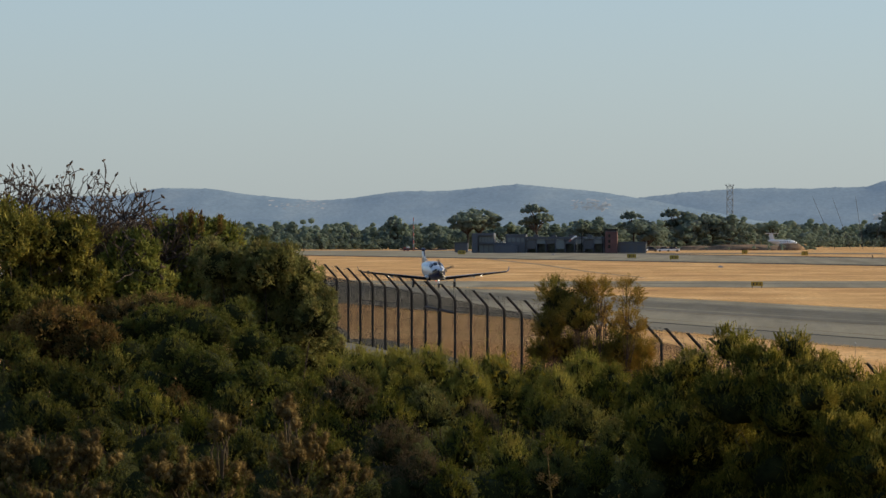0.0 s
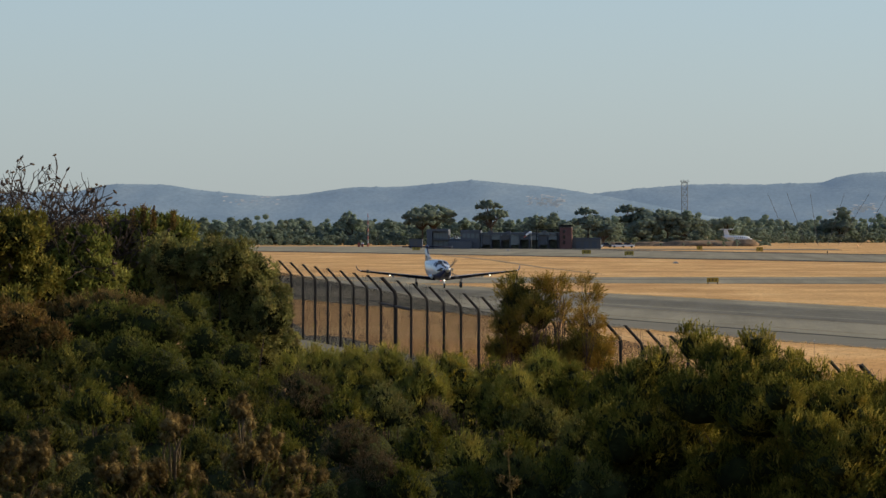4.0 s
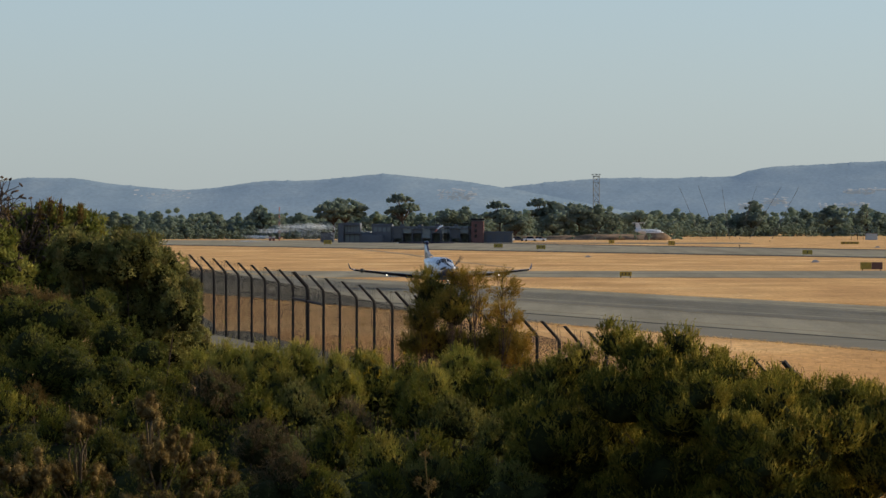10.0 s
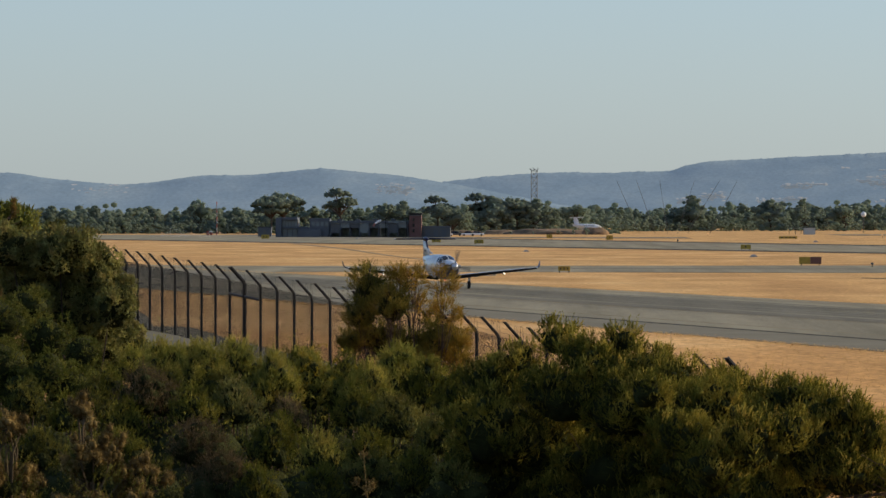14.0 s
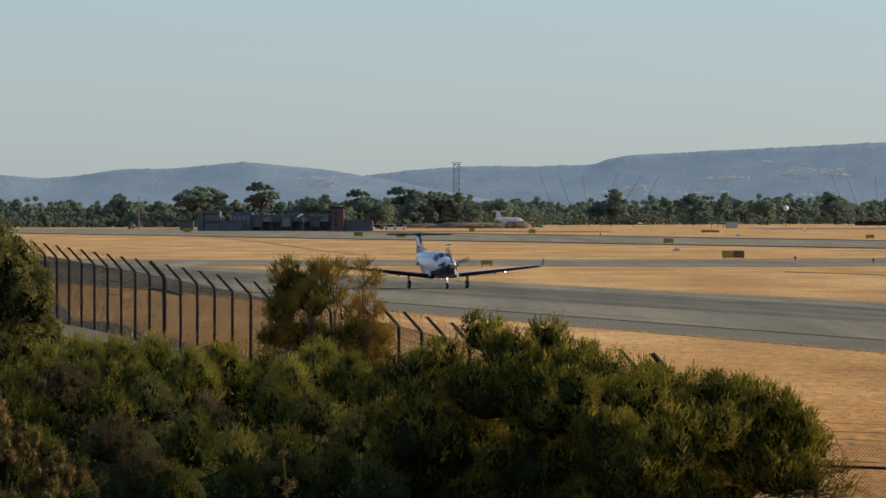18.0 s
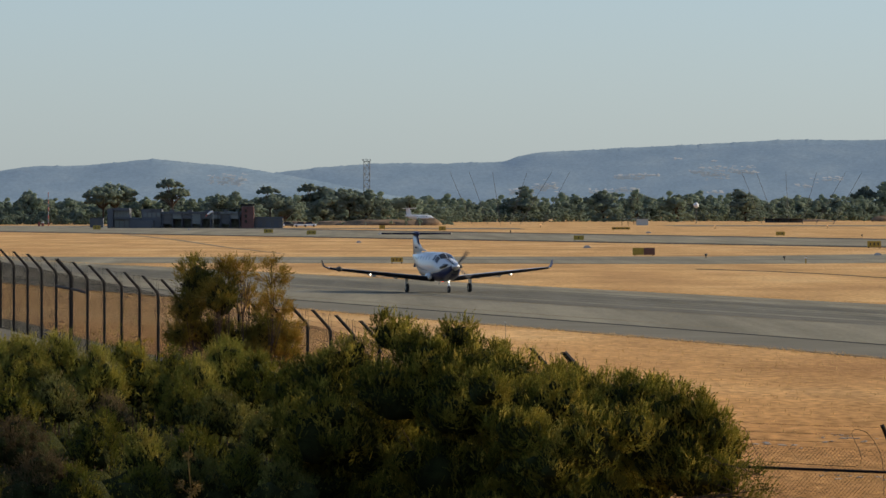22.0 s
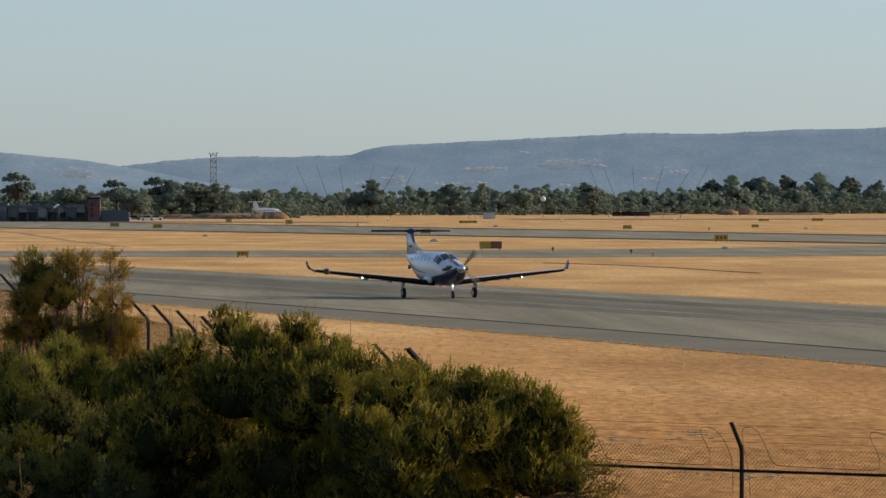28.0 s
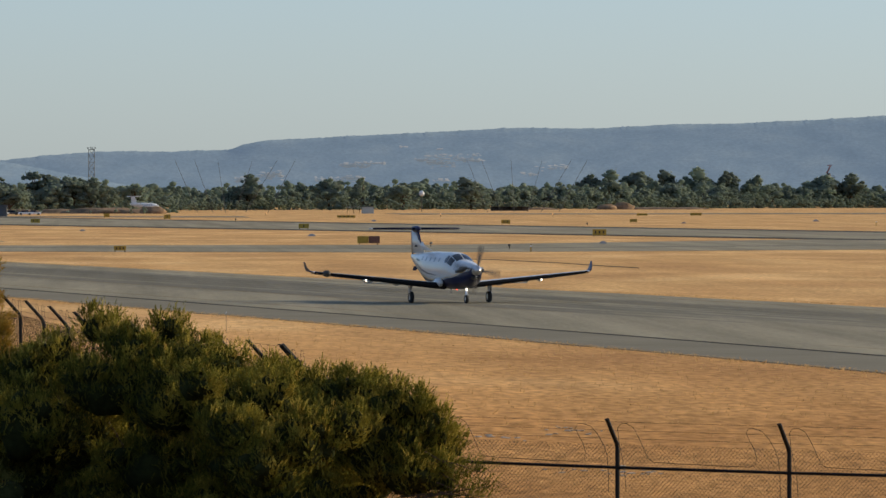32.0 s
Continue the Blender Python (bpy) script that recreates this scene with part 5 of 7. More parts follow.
def build_plane():
    ac = thing("aircraft", pose(*TAXI_AT[0][1:], 0.04, 0, 0, HEADING), "white and navy single-engine turboprop aircraft taxiing with lights on", "aircraft")
    part("upper_fuselage", band(2.02, -11.5, livery, lambda x: 180 - livery(x), 60, 40, 0), M_GLOSS, ac, "glossy white upper fuselage", True)
    part("lower_fuselage", band(-2.6, -11.5, lambda x: 180 - belly(x), lambda x: 360 + belly(x), 50, 26, 0), M_GLOSS, ac, "white belly", True)
    part("navy_sweep", band(2.02, -11.5, belly, livery, 60, 14, 0), M_BLUE, ac, "navy sweep over nose and flank", True)
    part("navy_sweep", band(2.02, -11.5, lambda x: 180 - livery(x), lambda x: 180 - belly(x), 60, 14, 0), M_BLUE, ac, "navy sweep over nose and flank", True)
    part("stripe", band(1.9, -11.0, lambda x: livery(x) + 2, lambda x: livery(x) + 5, 40, 3, 0.006), M_GOLD, ac, "gold pinstripe along the side", True)
    part("stripe", band(1.9, -11.0, lambda x: 175 - livery(x), lambda x: 178 - livery(x), 40, 3, 0.006), M_GOLD, ac, "gold pinstripe along the side", True)
    for mirror in (False, True):
        low, high = (lambda x: -13 - 1.4 * (x + 3.2)), (lambda x: -13 - 1.4 * (x + 3.2) + min(6.0, 1.5 - 1.2 * (x + 3.2)))
        part("stripe", band(-3.2, -7.6, (lambda x: 180 - high(x)) if mirror else low, (lambda x: 180 - low(x)) if mirror else high, 16, 4, 0.007), M_BLUE, ac, "navy flash on the rear flank", True)
    nose = bmesh.new()
    loft(nose, [[hull(2.02, d) for d in range(0, 360, 15)], [(2.06, hull(2.02, d)[1] * 0.8, 1.83 + (hull(2.02, d)[2] - 1.83) * 0.8) for d in range(0, 360, 15)]])
    part("cowling_ring", nose, M_METAL, ac, "bare metal cowling ring")
    # air intake and exhausts
    part("air_intake", loft(bmesh.new(), [[(2.0, 0.26 * math.cos(a), 1.45 + 0.10 * math.sin(a)) for a in np.linspace(0, 6.28, 15)[:-1]], [(1.2, 0.22 * math.cos(a), 1.22 + 0.10 * math.sin(a)) for a in np.linspace(0, 6.28, 15)[:-1]]]), M_SIGNB, ac, "black chin air intake")
    for s in (1, -1):
        part("exhaust_pipe", tubed([(1.45, 0.36 * s, 1.92), (1.25, 0.52 * s, 1.88), (0.85, 0.66 * s, 1.78), (0.55, 0.72 * s, 1.74)], [0.07, 0.10, 0.10, 0.09], 10), M_BLADE, ac, "dark curved exhaust")
        part("cowl_grille", skin(1.25, 0.62, 8 if s > 0 else 150, 30 if s > 0 else 172, 10, 8, 0.02), M_TYRE, ac, "dark cowling vent")
    # windscreen in two panes, side panes
    part("windscreen", skin(-0.44, -1.34, 58, 88.5, 6, 6, 0.008), M_GLASS, ac, "dark windscreen pane")
    part("windscreen", skin(-0.44, -1.34, 91.5, 122, 6, 6, 0.008), M_GLASS, ac, "dark windscreen pane")
    for a, b in ((24, 55), (125, 156)):
        part("cockpit_window", skin(-0.62, -1.28, a, b, 6, 6, 0.008), M_GLASS, ac, "dark cockpit side window")
        part("cockpit_window", skin(-1.36, -1.80, a, b - 4 if a < 90 else b, 5, 5, 0.008), M_GLASS, ac, "dark cockpit side window")
    for k in range(5):
        for a, b in ((24, 40), (140, 156)):
            part("cabin_window", skin(-2.75 - 0.95 * k, -3.05 - 0.95 * k, a, b, 4, 5, 0.008), M_CABIN, ac, "cabin window with a pale reflection painted in")
    for d0 in (14, 158):
        for q in range(5):
            part("registration_bar", skin(-7.35 - 0.26 * q, -7.53 - 0.26 * q, d0, d0 + 9, 3, 4, 0.008), M_BLUE, ac, "navy registration bar")
    # wings
    for s in (1, -1):
        secs = [(-2.25, 2.15, 0.17, 0.5, 0.92), (-2.32, 2.05, 0.16, 1.2, 0.98), (-2.55, 1.65, 0.15, 4.0, 1.28), (-2.85, 1.22, 0.13, 7.0, 1.59), (-2.95, 1.05, 0.12, 7.75, 1.67)]
        w = part("wing", loft(bmesh.new(), [aerofoil(le, c, t, y * s, z) for le, c, t, y, z in secs]), M_GLOSS, ac, "white tapered wing with dark underside", True)
        part("tip_light", boxed(-2.98, -2.9, min(7.7 * s, 7.8 * s), max(7.7 * s, 7.8 * s), 1.67, 1.73, 0.01), M_WHITE, w)
        # dark sheet below the white wing; the underside's shade is its colour
        part("wing_underside", loft(bmesh.new(), [[(le - u * c, y * s, z - 0.04 * c - 0.052 * c * math.sin(math.pi * u ** 0.6)) for u in np.linspace(0.04, 0.97, 8)] for le, c, t, y, z in secs], close=False), M_NAVY, w, "wing underside with its shade put into dark colour")
        part("deicing_boot", loft(bmesh.new(), [[(le + 0.014 - 0.06 * c * (1 - math.cos(q)), y * s, z + t * c * 0.44 * math.sin(q)) for q in np.linspace(-1.35, 1.35, 7)] for le, c, t, y, z in secs], close=False), M_BOOT, w, "black rubber leading edge")
        part("winglet", loft(bmesh.new(), [aerofoil(-2.95, 1.05, 0.11, 7.75 * s, 1.67), aerofoil(-3.08, 0.9, 0.10, 7.96 * s, 1.75), aerofoil(-3.3, 0.62, 0.09, 8.06 * s, 1.95), aerofoil(-3.5, 0.38, 0.08, 8.12 * s, 2.22)]), M_BLUE, w, "navy upturned winglet", True)
        part("flap", boxed(-4.55, -4.15, min(1.1 * s, 4.6 * s), max(1.1 * s, 4.6 * s), 1.02, 1.06, 0.01), M_GLOSS, w)
        for y, z in ((2.9, 1.01), (4.4, 1.17)):
            part("flap_fairing", loft(bmesh.new(), [[(x, y * s + r * math.cos(a), z + r * math.sin(a)) for a in np.linspace(0, 6.28, 11)[:-1]] for x, r in ((-3.2, 0.02), (-3.5, 0.09), (-4.1, 0.11), (-4.75, 0.03))]), M_GLOSS, w)
        pod = part("light_fairing", loft(bmesh.new(), [[(x, 4.95 * s + r * math.cos(a), 1.23 + r * math.sin(a)) for a in np.linspace(0, 6.28, 11)[:-1]] for x, r in ((-2.55, 0.07), (-2.8, 0.10), (-3.5, 0.03))]), M_GLOSS, w)
        part("landing_light", loft(bmesh.new(), [[(x, 4.95 * s + r * math.cos(a), 1.23 + r * math.sin(a)) for a in np.linspace(0, 6.28, 13)[:-1]] for x, r in ((-2.545, 0.055), (-2.52, 0.04))]), M_LAMP, pod, "bright landing light")
        # main gear
        gy = 2.2 * s
        leg = part("gear_leg", tubed([(-3.35, gy * 0.98, 1.07), (-3.42, gy, 0.80), (-3.40, gy, 0.36)], [0.085, 0.075, 0.06], 10), M_METAL, ac, "metal landing gear leg")
        part("gear_door", boxed(-3.62, -3.22, gy + 0.10 * s - 0.015, gy + 0.10 * s + 0.015, 0.50, 1.02, 0.012), M_GLOSS, leg, "white gear door")
        part("landing_light", loft(bmesh.new(), [[(x, gy + r * math.cos(a), 0.98 + r * math.sin(a)) for a in np.linspace(0, 6.28, 13)[:-1]] for x, r in ((-3.28, 0.065), (-3.24, 0.05))]), M_LAMP, leg, "bright taxi light")
    part("radar_pod", loft(bmesh.new(), [[(x, -7.1 + r * math.cos(a), 1.61 + r * math.sin(a)) for a in np.linspace(0, 6.28, 15)[:-1]] for x, r in ((-2.25, 0.03), (-2.35, 0.13), (-2.6, 0.19), (-3.0, 0.17), (-3.5, 0.04))]), M_SIGNB, ac, "dark radar pod on the wing", True)
    # tail
    part("fin", loft(bmesh.new(), [aerofoil(-8.75, 2.6, 0.085, 0, 2.62, "z"), aerofoil(-9.55, 1.95, 0.09, 0, 3.2, "z"), aerofoil(-10.2, 1.5, 0.10, 0, 3.92, "z")]), M_GLOSS, ac, "white fin", True)
    part("fin_sweep", loft(bmesh.new(), [aerofoil(-9.38, 0.3, 0.10, 0, 3.06, "z"), aerofoil(-9.69, 0.75, 0.20, 0, 3.36, "z"), aerofoil(-9.93, 0.98, 0.17, 0, 3.64, "z"), aerofoil(-10.16, 1.30, 0.13, 0, 3.925, "z")]), M_BLUE, ac, "navy sweep up the fin's leading edge", True)
    part("fin_mark", boxed(-10.6, -10.1, 0.085, 0.092, 2.98, 3.08), M_NAVY, ac, "dark mark on the fin")
    part("fin_mark", boxed(-10.6, -10.1, -0.092, -0.085, 2.98, 3.08), M_NAVY, ac, "dark mark on the fin")
    part("rudder", loft(bmesh.new(), [aerofoil(-11.18, 0.42, 0.10, 0, 2.45, "z"), aerofoil(-11.4, 0.38, 0.10, 0, 3.84, "z")]), M_RUDDER, ac, "", True)
    part("dorsal_fin", loft(bmesh.new(), [aerofoil(-7.0, 3.2, 0.02, 0, 2.80, "z"), aerofoil(-8.6, 1.4, 0.05, 0, 3.02, "z"), aerofoil(-9.2, 0.8, 0.05, 0, 3.28, "z")]), M_GLOSS, ac, "", True)
    for s in (1, -1):
        part("tailplane", loft(bmesh.new(), [aerofoil(-10.2, 1.15, 0.15, 0.02 * s, 3.98), aerofoil(-10.55, 0.76, 0.17, 2.5 * s, 3.98)]), M_NAVY, ac, "dark tailplane", True)
        part("tailplane_tip", loft(bmesh.new(), [aerofoil(-10.55, 0.76, 0.17, 2.502 * s, 3.98), aerofoil(-10.75, 0.5, 0.16, 2.6 * s, 3.98)]), M_GLOSS, ac, "white tailplane tip", True)
        part("wing_fairing", loft(bmesh.new(), [[(x, (0.84 + r * math.cos(a)) * s, 1.08 + r * 1.2 * math.sin(a)) for a in np.linspace(0, 6.28, 15)[:-1]] for x, r in ((-2.05, 0.03), (-2.15, 0.12), (-2.4, 0.2), (-2.9, 0.22), (-3.4, 0.15))]), M_GLOSS, ac, "white wing root fairing", True)
        part("ventral_fin", loft(bmesh.new(), [aerofoil(-9.4, 1.3, 0.05, 0.14 * s, 1.9, "z"), aerofoil(-9.8, 0.7, 0.05, 0.24 * s, 1.66, "z")]), M_NAVY, ac)
    part("tail_bullet", loft(bmesh.new(), [[(x, r * math.cos(a), 3.98 + r * math.sin(a)) for a in np.linspace(0, 6.28, 15)[:-1]] for x, r in ((-9.85, 0.03), (-10.05, 0.13), (-10.5, 0.19), (-11.2, 0.15), (-11.8, 0.03))]), M_BLUE, ac, "navy tail bullet", True)
    part("beacon", boxed(-2.05, -1.95, -0.035, 0.035, 0.70, 0.765, 0.015), M_BEACON, ac, "glowing red belly beacon")
    part("antenna", loft(bmesh.new(), [aerofoil(-3.0, 0.3, 0.1, 0, 0.76, "z"), aerofoil(-3.15, 0.16, 0.1, 0, 0.5, "z")]), M_GLOSS, ac)
    # nose gear
    leg = part("gear_leg", tubed([(-0.12, 0, 0.95), (-0.06, 0, 0.65), (0, 0, 0.30)], [0.07, 0.06, 0.045], 10), M_METAL, ac, "metal nose gear leg")
    part("fork", boxed(-0.05, 0.05, -0.10, 0.10, 0.44, 0.52, 0.015), M_METAL, leg)
    part("landing_light", loft(bmesh.new(), [[(x, r * math.cos(a), 0.76 + r * math.sin(a)) for a in np.linspace(0, 6.28, 13)[:-1]] for x, r in ((0.04, 0.06), (0.08, 0.045))]), M_LAMP, leg, "bright nose gear light")
    wheels = []
    for name, x, y, r, w in (("nose_wheel", 0, 0, 0.24, 0.08), ("main_wheel", -3.40, 2.2, 0.31, 0.11), ("main_wheel", -3.40, -2.2, 0.31, 0.11)):
        prof = [(-w, r * 0.6), (-w, r * 0.86), (-w * 0.7, r * 0.97), (0, r), (w * 0.7, r * 0.97), (w, r * 0.86), (w, r * 0.6)]
        bm = bmesh.new()
        n = 28
        rings = [[bm.verts.new((q * math.cos(a), yy, q * math.sin(a))) for yy, q in prof] for a in np.linspace(0, 2 * math.pi, n + 1)[:-1]]
        for i in range(n):
            for j in range(len(prof)):
                bm.faces.new((rings[i][j], rings[i][(j + 1) % len(prof)], rings[(i + 1) % n][(j + 1) % len(prof)], rings[(i + 1) % n][j]))
        tyre = part(name, bm, M_TYRE, ac, "black rubber tyre", True)
        tyre.matrix_basis = pose(x, y, r)
        hub = tubed([(0, -w * 0.8, 0), (0, w * 0.8, 0)], r * 0.6, 16)
        for k in range(5):
            a = 2 * math.pi * k / 5
            bmesh.ops.create_cube(hub, size=0.05, matrix=Matrix.Translation((r * 0.35 * math.cos(a), 0, r * 0.35 * math.sin(a))) @ Matrix.Diagonal((1, w * 36, 1, 1)))
        part("rim", hub, M_METAL, tyre, "metal wheel rim")
        wheels.append((tyre, x, y, r))
    sp = bmesh.new()
    loft(sp, [[(x, r * math.cos(a), r * math.sin(a)) for a in np.linspace(0, 2 * math.pi, 25)[:-1]] for x, r in ((0.0, 0.25), (0.14, 0.235), (0.3, 0.17), (0.42, 0.09), (0.48, 0.01))])
    prop = part("propeller", sp, M_METAL, ac, "polished spinner with four grey blades", True)
    prop.matrix_basis = pose(2.07, 0, 1.83)
    for k in range(4):
        a = math.pi / 2 * k
        bm = bmesh.new()
        rings = []
        for rr, c, tw in ((0.18, 0.10, 60), (0.4, 0.15, 48), (0.8, 0.20, 34), (1.15, 0.18, 26), (1.32, 0.10, 22), (1.35, 0.04, 22)):
            ring = []
            for q in np.linspace(0, 2 * math.pi, 9)[:-1]:
                u, t = c * 0.5 * math.cos(q), c * 0.07 * math.sin(q)
                tx, ty = t * math.cos(radians(tw)) + u * math.sin(radians(tw)), u * math.cos(radians(tw)) - t * math.sin(radians(tw))
                ring.append((0.12 + tx, ty * math.cos(a) - rr * math.sin(a), ty * math.sin(a) + rr * math.cos(a)))
            rings.append(ring)
        part("blade", loft(bm, rings), M_BLADE, prop, "grey propeller blade", True)
    return ac, prop, wheels


# ---- airfield signs and markers ----
def sign(x, y, w, h, turn=0.0, red=False, marks=3):
    g = ground_z(x, y)
    s = thing("airfield_sign", pose(x, y, g, 0, 0, turn), "yellow airfield guidance sign with dark marks on short legs" if not red else "yellow and red airfield guidance sign on short legs", "sign", "airfield signs")
    part("panel", boxed(-w / 2, w / 2 if not red else 0.0, -0.12, 0.12, 0.2, 0.2 + h, 0.03), M_SIGNY, s, "yellow sign panel")
    if red:
        part("panel", boxed(0.02, w / 2, -0.12, 0.12, 0.2, 0.2 + h, 0.03), M_SIGNR, s, "dull red sign panel")
    for k in range(marks):
        cx = -w / 2 + w * (k + 0.75) / (marks + 0.5) * (0.5 if red else 1.0)
        part("mark", boxed(cx - w * 0.05, cx + w * 0.05, -0.128, -0.118, 0.2 + h * 0.28, 0.2 + h * 0.72), M_SIGNB, s, "dark sign mark")
    for k in (-0.4, 0.4):
        part("leg", boxed(k * w - 0.04, k * w + 0.04, -0.04, 0.04, -0.1, 0.22), M_STEEL, s)


def build_markers():
    for x, y, w, h, red, marks in ((34.7, 1025.2, 1.75, 0.75, False, 1), (31.5, 703.1, 2.65, 0.85, True, 0), (80.6, 1185.9, 1.75, 0.75, False, 2), (70.5, 841.3, 1.95, 0.85, False, 3), (1.9, 614.0, 1.25, 0.48, False, 3),
                                   (166.4, 1659.3, 3.2, 0.7, False, 3), (15.5, 1436.9, 1.6, 1.0, False, 1), (0.9, 1540.9, 1.5, 0.9, False, 1), (-14.0, 1231.6, 1.9, 0.8, False, 2), (150.4, 1650.2, 3.0, 0.6, False, 2),
                                   (61.3, 1495.5, 4.6, 0.6, False, 4), (-24.2, 1299.6, 2.0, 0.8, False, 2), (-71.5, 1501.6, 2.0, 1.0, False, 2), (112.7, 1257.5, 1.5, 0.6, False, 2)):
        sign(x, y, w, h, 0, red, marks)
    for x, y, r in ((30.0, 851.9, 0.62), (60.6, 718.3, 0.55), (-3.3, 976.8, 0.5), (61.0, 1336.7, 0.6), (160.2, 1327.4, 0.7), (121.3, 1235.8, 0.5), (-48.5, 1514.4, 0.6)):
        m = thing("cone_marker", pose(x, y, 0), "pale grey gable marker on the grass", "marker", "white runway markers")
        bm = bmesh.new()
        loft(bm, [[(-r, -r * 0.5, 0), (r, -r * 0.5, 0), (r, r * 0.5, 0), (-r, r * 0.5, 0)], [(-r * 0.6, -r * 0.25, r * 0.42), (r * 0.6, -r * 0.25, r * 0.42), (r * 0.6, r * 0.25, r * 0.42), (-r * 0.6, r * 0.25, r * 0.42)],
                  [(-r * 0.35, -0.04, r * 0.6), (r * 0.35, -0.04, r * 0.6), (r * 0.35, 0.04, r * 0.6), (-r * 0.35, 0.04, r * 0.6)]])
        part("shell", bm, M_SHELL, m)
        part("base", boxed(-r * 1.05, r * 1.05, -r * 0.55, r * 0.55, -0.05, 0.03, 0.01), M_GREY, m)
    for x, y, h in ((37.5, 678.0, 0.55), (44.4, 647.9, 0.55), (93.2, 1139.7, 0.6), (28.8, 1290.3, 0.8)):
        m = thing("edge_light", pose(x, y, 0), "small dark elevated edge light on a stem", "light", "edge lights")
        part("stem", tubed([(0, 0, -0.1), (0, 0, h * 0.55)], 0.04, 8), M_STEEL, m)
        part("head", loft(bmesh.new(), [[(r * math.cos(a), r * math.sin(a), z) for a in np.linspace(0, 6.28, 11)[:-1]] for z, r in ((h * 0.5, 0.06), (h * 0.7, 0.17), (h, 0.15))]), M_BLADE, m)
    for x, y, h in ((44.5, 616.6, 0.8), (76.8, 546.3, 0.9), (147.8, 1129.0, 1.0)):
        m = thing("marker_post", pose(x, y, ground_z(x, y)), "thin faded orange marker post", "post")
        part("shaft", boxed(-0.06, 0.06, -0.03, 0.03, -0.1, h, 0.01), M_SIGNY, m)
        part("band", boxed(-0.066, 0.066, -0.036, 0.036, h * 0.7, h * 0.86, 0.005), M_WHITE, m)
    # dark posts across the field; the small orange glow is added
    for x, y in ((90.2, 1584.4), (170.7, 2072.6), (46.6, 1700.3), (122.2, 1608.6)):
        m = thing("field_lamp", pose(x, y, 0), "small field post with an added glow far across the grass", "light")
        part("stem", tubed([(0, 0, -0.1), (0, 0, 0.7)], 0.05, 8), M_STEEL, m)
        b = bmesh.new()
        bmesh.ops.create_icosphere(b, subdivisions=2, radius=0.16, matrix=Matrix.Translation((0, 0, 0.8)))
        part("lens", b, M_NAV, m)


# ---- far buildings and masts ----
def build_station():
    x0, y0 = -75.2, 1640.0
    b = thing("fire_station", pose(x0, y0, 0), "long low charcoal fire station with a red brick tower", "building")
    # two-storey offices with dark frames, glazing and an open ground-floor bay
    part("wall", boxed(0, 1.6, 0, 14, 0, 5.5, 0.05), M_CLAD, b)
    part("wall", boxed(1.65, 6.1, 1.2, 14, 0, 5.5, 0.05), M_CLAD, b)
    part("parapet", boxed(1.65, 6.1, -0.1, 1.15, 4.9, 5.6, 0.04), M_CLAD, b)
    for k in range(5):
        part("window", boxed(1.9 + 0.84 * k, 2.55 + 0.84 * k, 1.1, 1.19, 3.0, 4.6), M_PANE, b)
    for k in range(3):
        part("door", boxed(2.0 + 1.4 * k, 3.1 + 1.4 * k, 1.1, 1.19, 0.05, 2.2), M_PANE, b)
    part("canopy", boxed(1.65, 6.3, -0.3, 1.15, 2.45, 2.65, 0.03), M_GREY, b)
    part("wall", boxed(6.15, 9.4, 1, 12, 0, 2.9, 0.05), M_CLAD, b)
    part("wall", boxed(9.45, 15, 0.5, 14, 0, 5.2, 0.05), M_CLAD, b)
    part("parapet", boxed(9.35, 15.1, 0.35, 0.48, 4.8, 5.3, 0.02), M_CLAD, b)
    for k in range(4):
        part("window", boxed(10.0 + 1.25 * k, 10.85 + 1.25 * k, 0.42, 0.49, 3.1, 4.3), M_PANE, b)
    part("annex", boxed(6.2, 12.6, -1.5, 0.4, 0, 2.1, 0.04), M_CLAD, b, "low charcoal front wall")
    part("wall", boxed(15.05, 37, 9.2, 14, 0, 3.9, 0.05), M_CLAD, b, "rear wall of the engine bays")
    part("roof", boxed(14.9, 37.2, -0.4, 14, 3.95, 4.6, 0.05), M_CLAD, b, "flat charcoal roof over the bays")
    for k in range(9):
        part("column", boxed(15.2 + 2.66 * k, 15.5 + 2.66 * k, -0.2, 0.2, 0, 3.94), M_CLAD, b)
        if k < 8:
            part("bay_door", boxed(15.55 + 2.66 * k, 17.8 + 2.66 * k, -0.05, 0.05, 2.6 if k % 3 else 1.2, 3.9, 0.02), M_PANE if k % 2 else M_GREY, b, "half-raised glazed engine bay door")
            part("rear_glazing", boxed(15.7 + 2.66 * k, 17.6 + 2.66 * k, 9.1, 9.19, 0.3, 3.0), M_GREENPANE, b, "glazing with the greenery behind painted in")
    part("frame", boxed(30.6, 30.8, -1.2, -1.0, 0, 5.3), M_STEEL, b)
    part("frame", boxed(36.4, 36.6, -1.2, -1.0, 0, 5.3), M_STEEL, b)
    part("frame", boxed(30.6, 36.6, -1.25, -0.95, 5.3, 5.5), M_STEEL, b)
    for k in range(3):
        part("window", boxed(31.2 + 1.8 * k, 32.6 + 1.8 * k, -0.48, -0.41, 4.0, 4.55), M_PANE, b)
    part("tower", boxed(37.2, 40.6, -0.6, 6, 0, 6.0, 0.05), M_RED, b, "red brick tower")
    part("tower_cap", boxed(37.0, 40.8, -0.8, 6.2, 6.3, 6.75, 0.04), M_STEEL, b, "dark flat tower roof")
    part("tower_louvre", boxed(37.4, 40.4, -0.5, 5.9, 6.01, 6.3), M_GREY, b)
    for z in (1.4, 2.9, 4.4):
        part("window", boxed(38.1, 38.7, -0.68, -0.59, z, z + 0.9), M_GLASS, b)
    part("annex", boxed(40.7, 48.6, 1.0, 9, 0, 2.9, 0.05), M_GREY, b, "grey block annex")
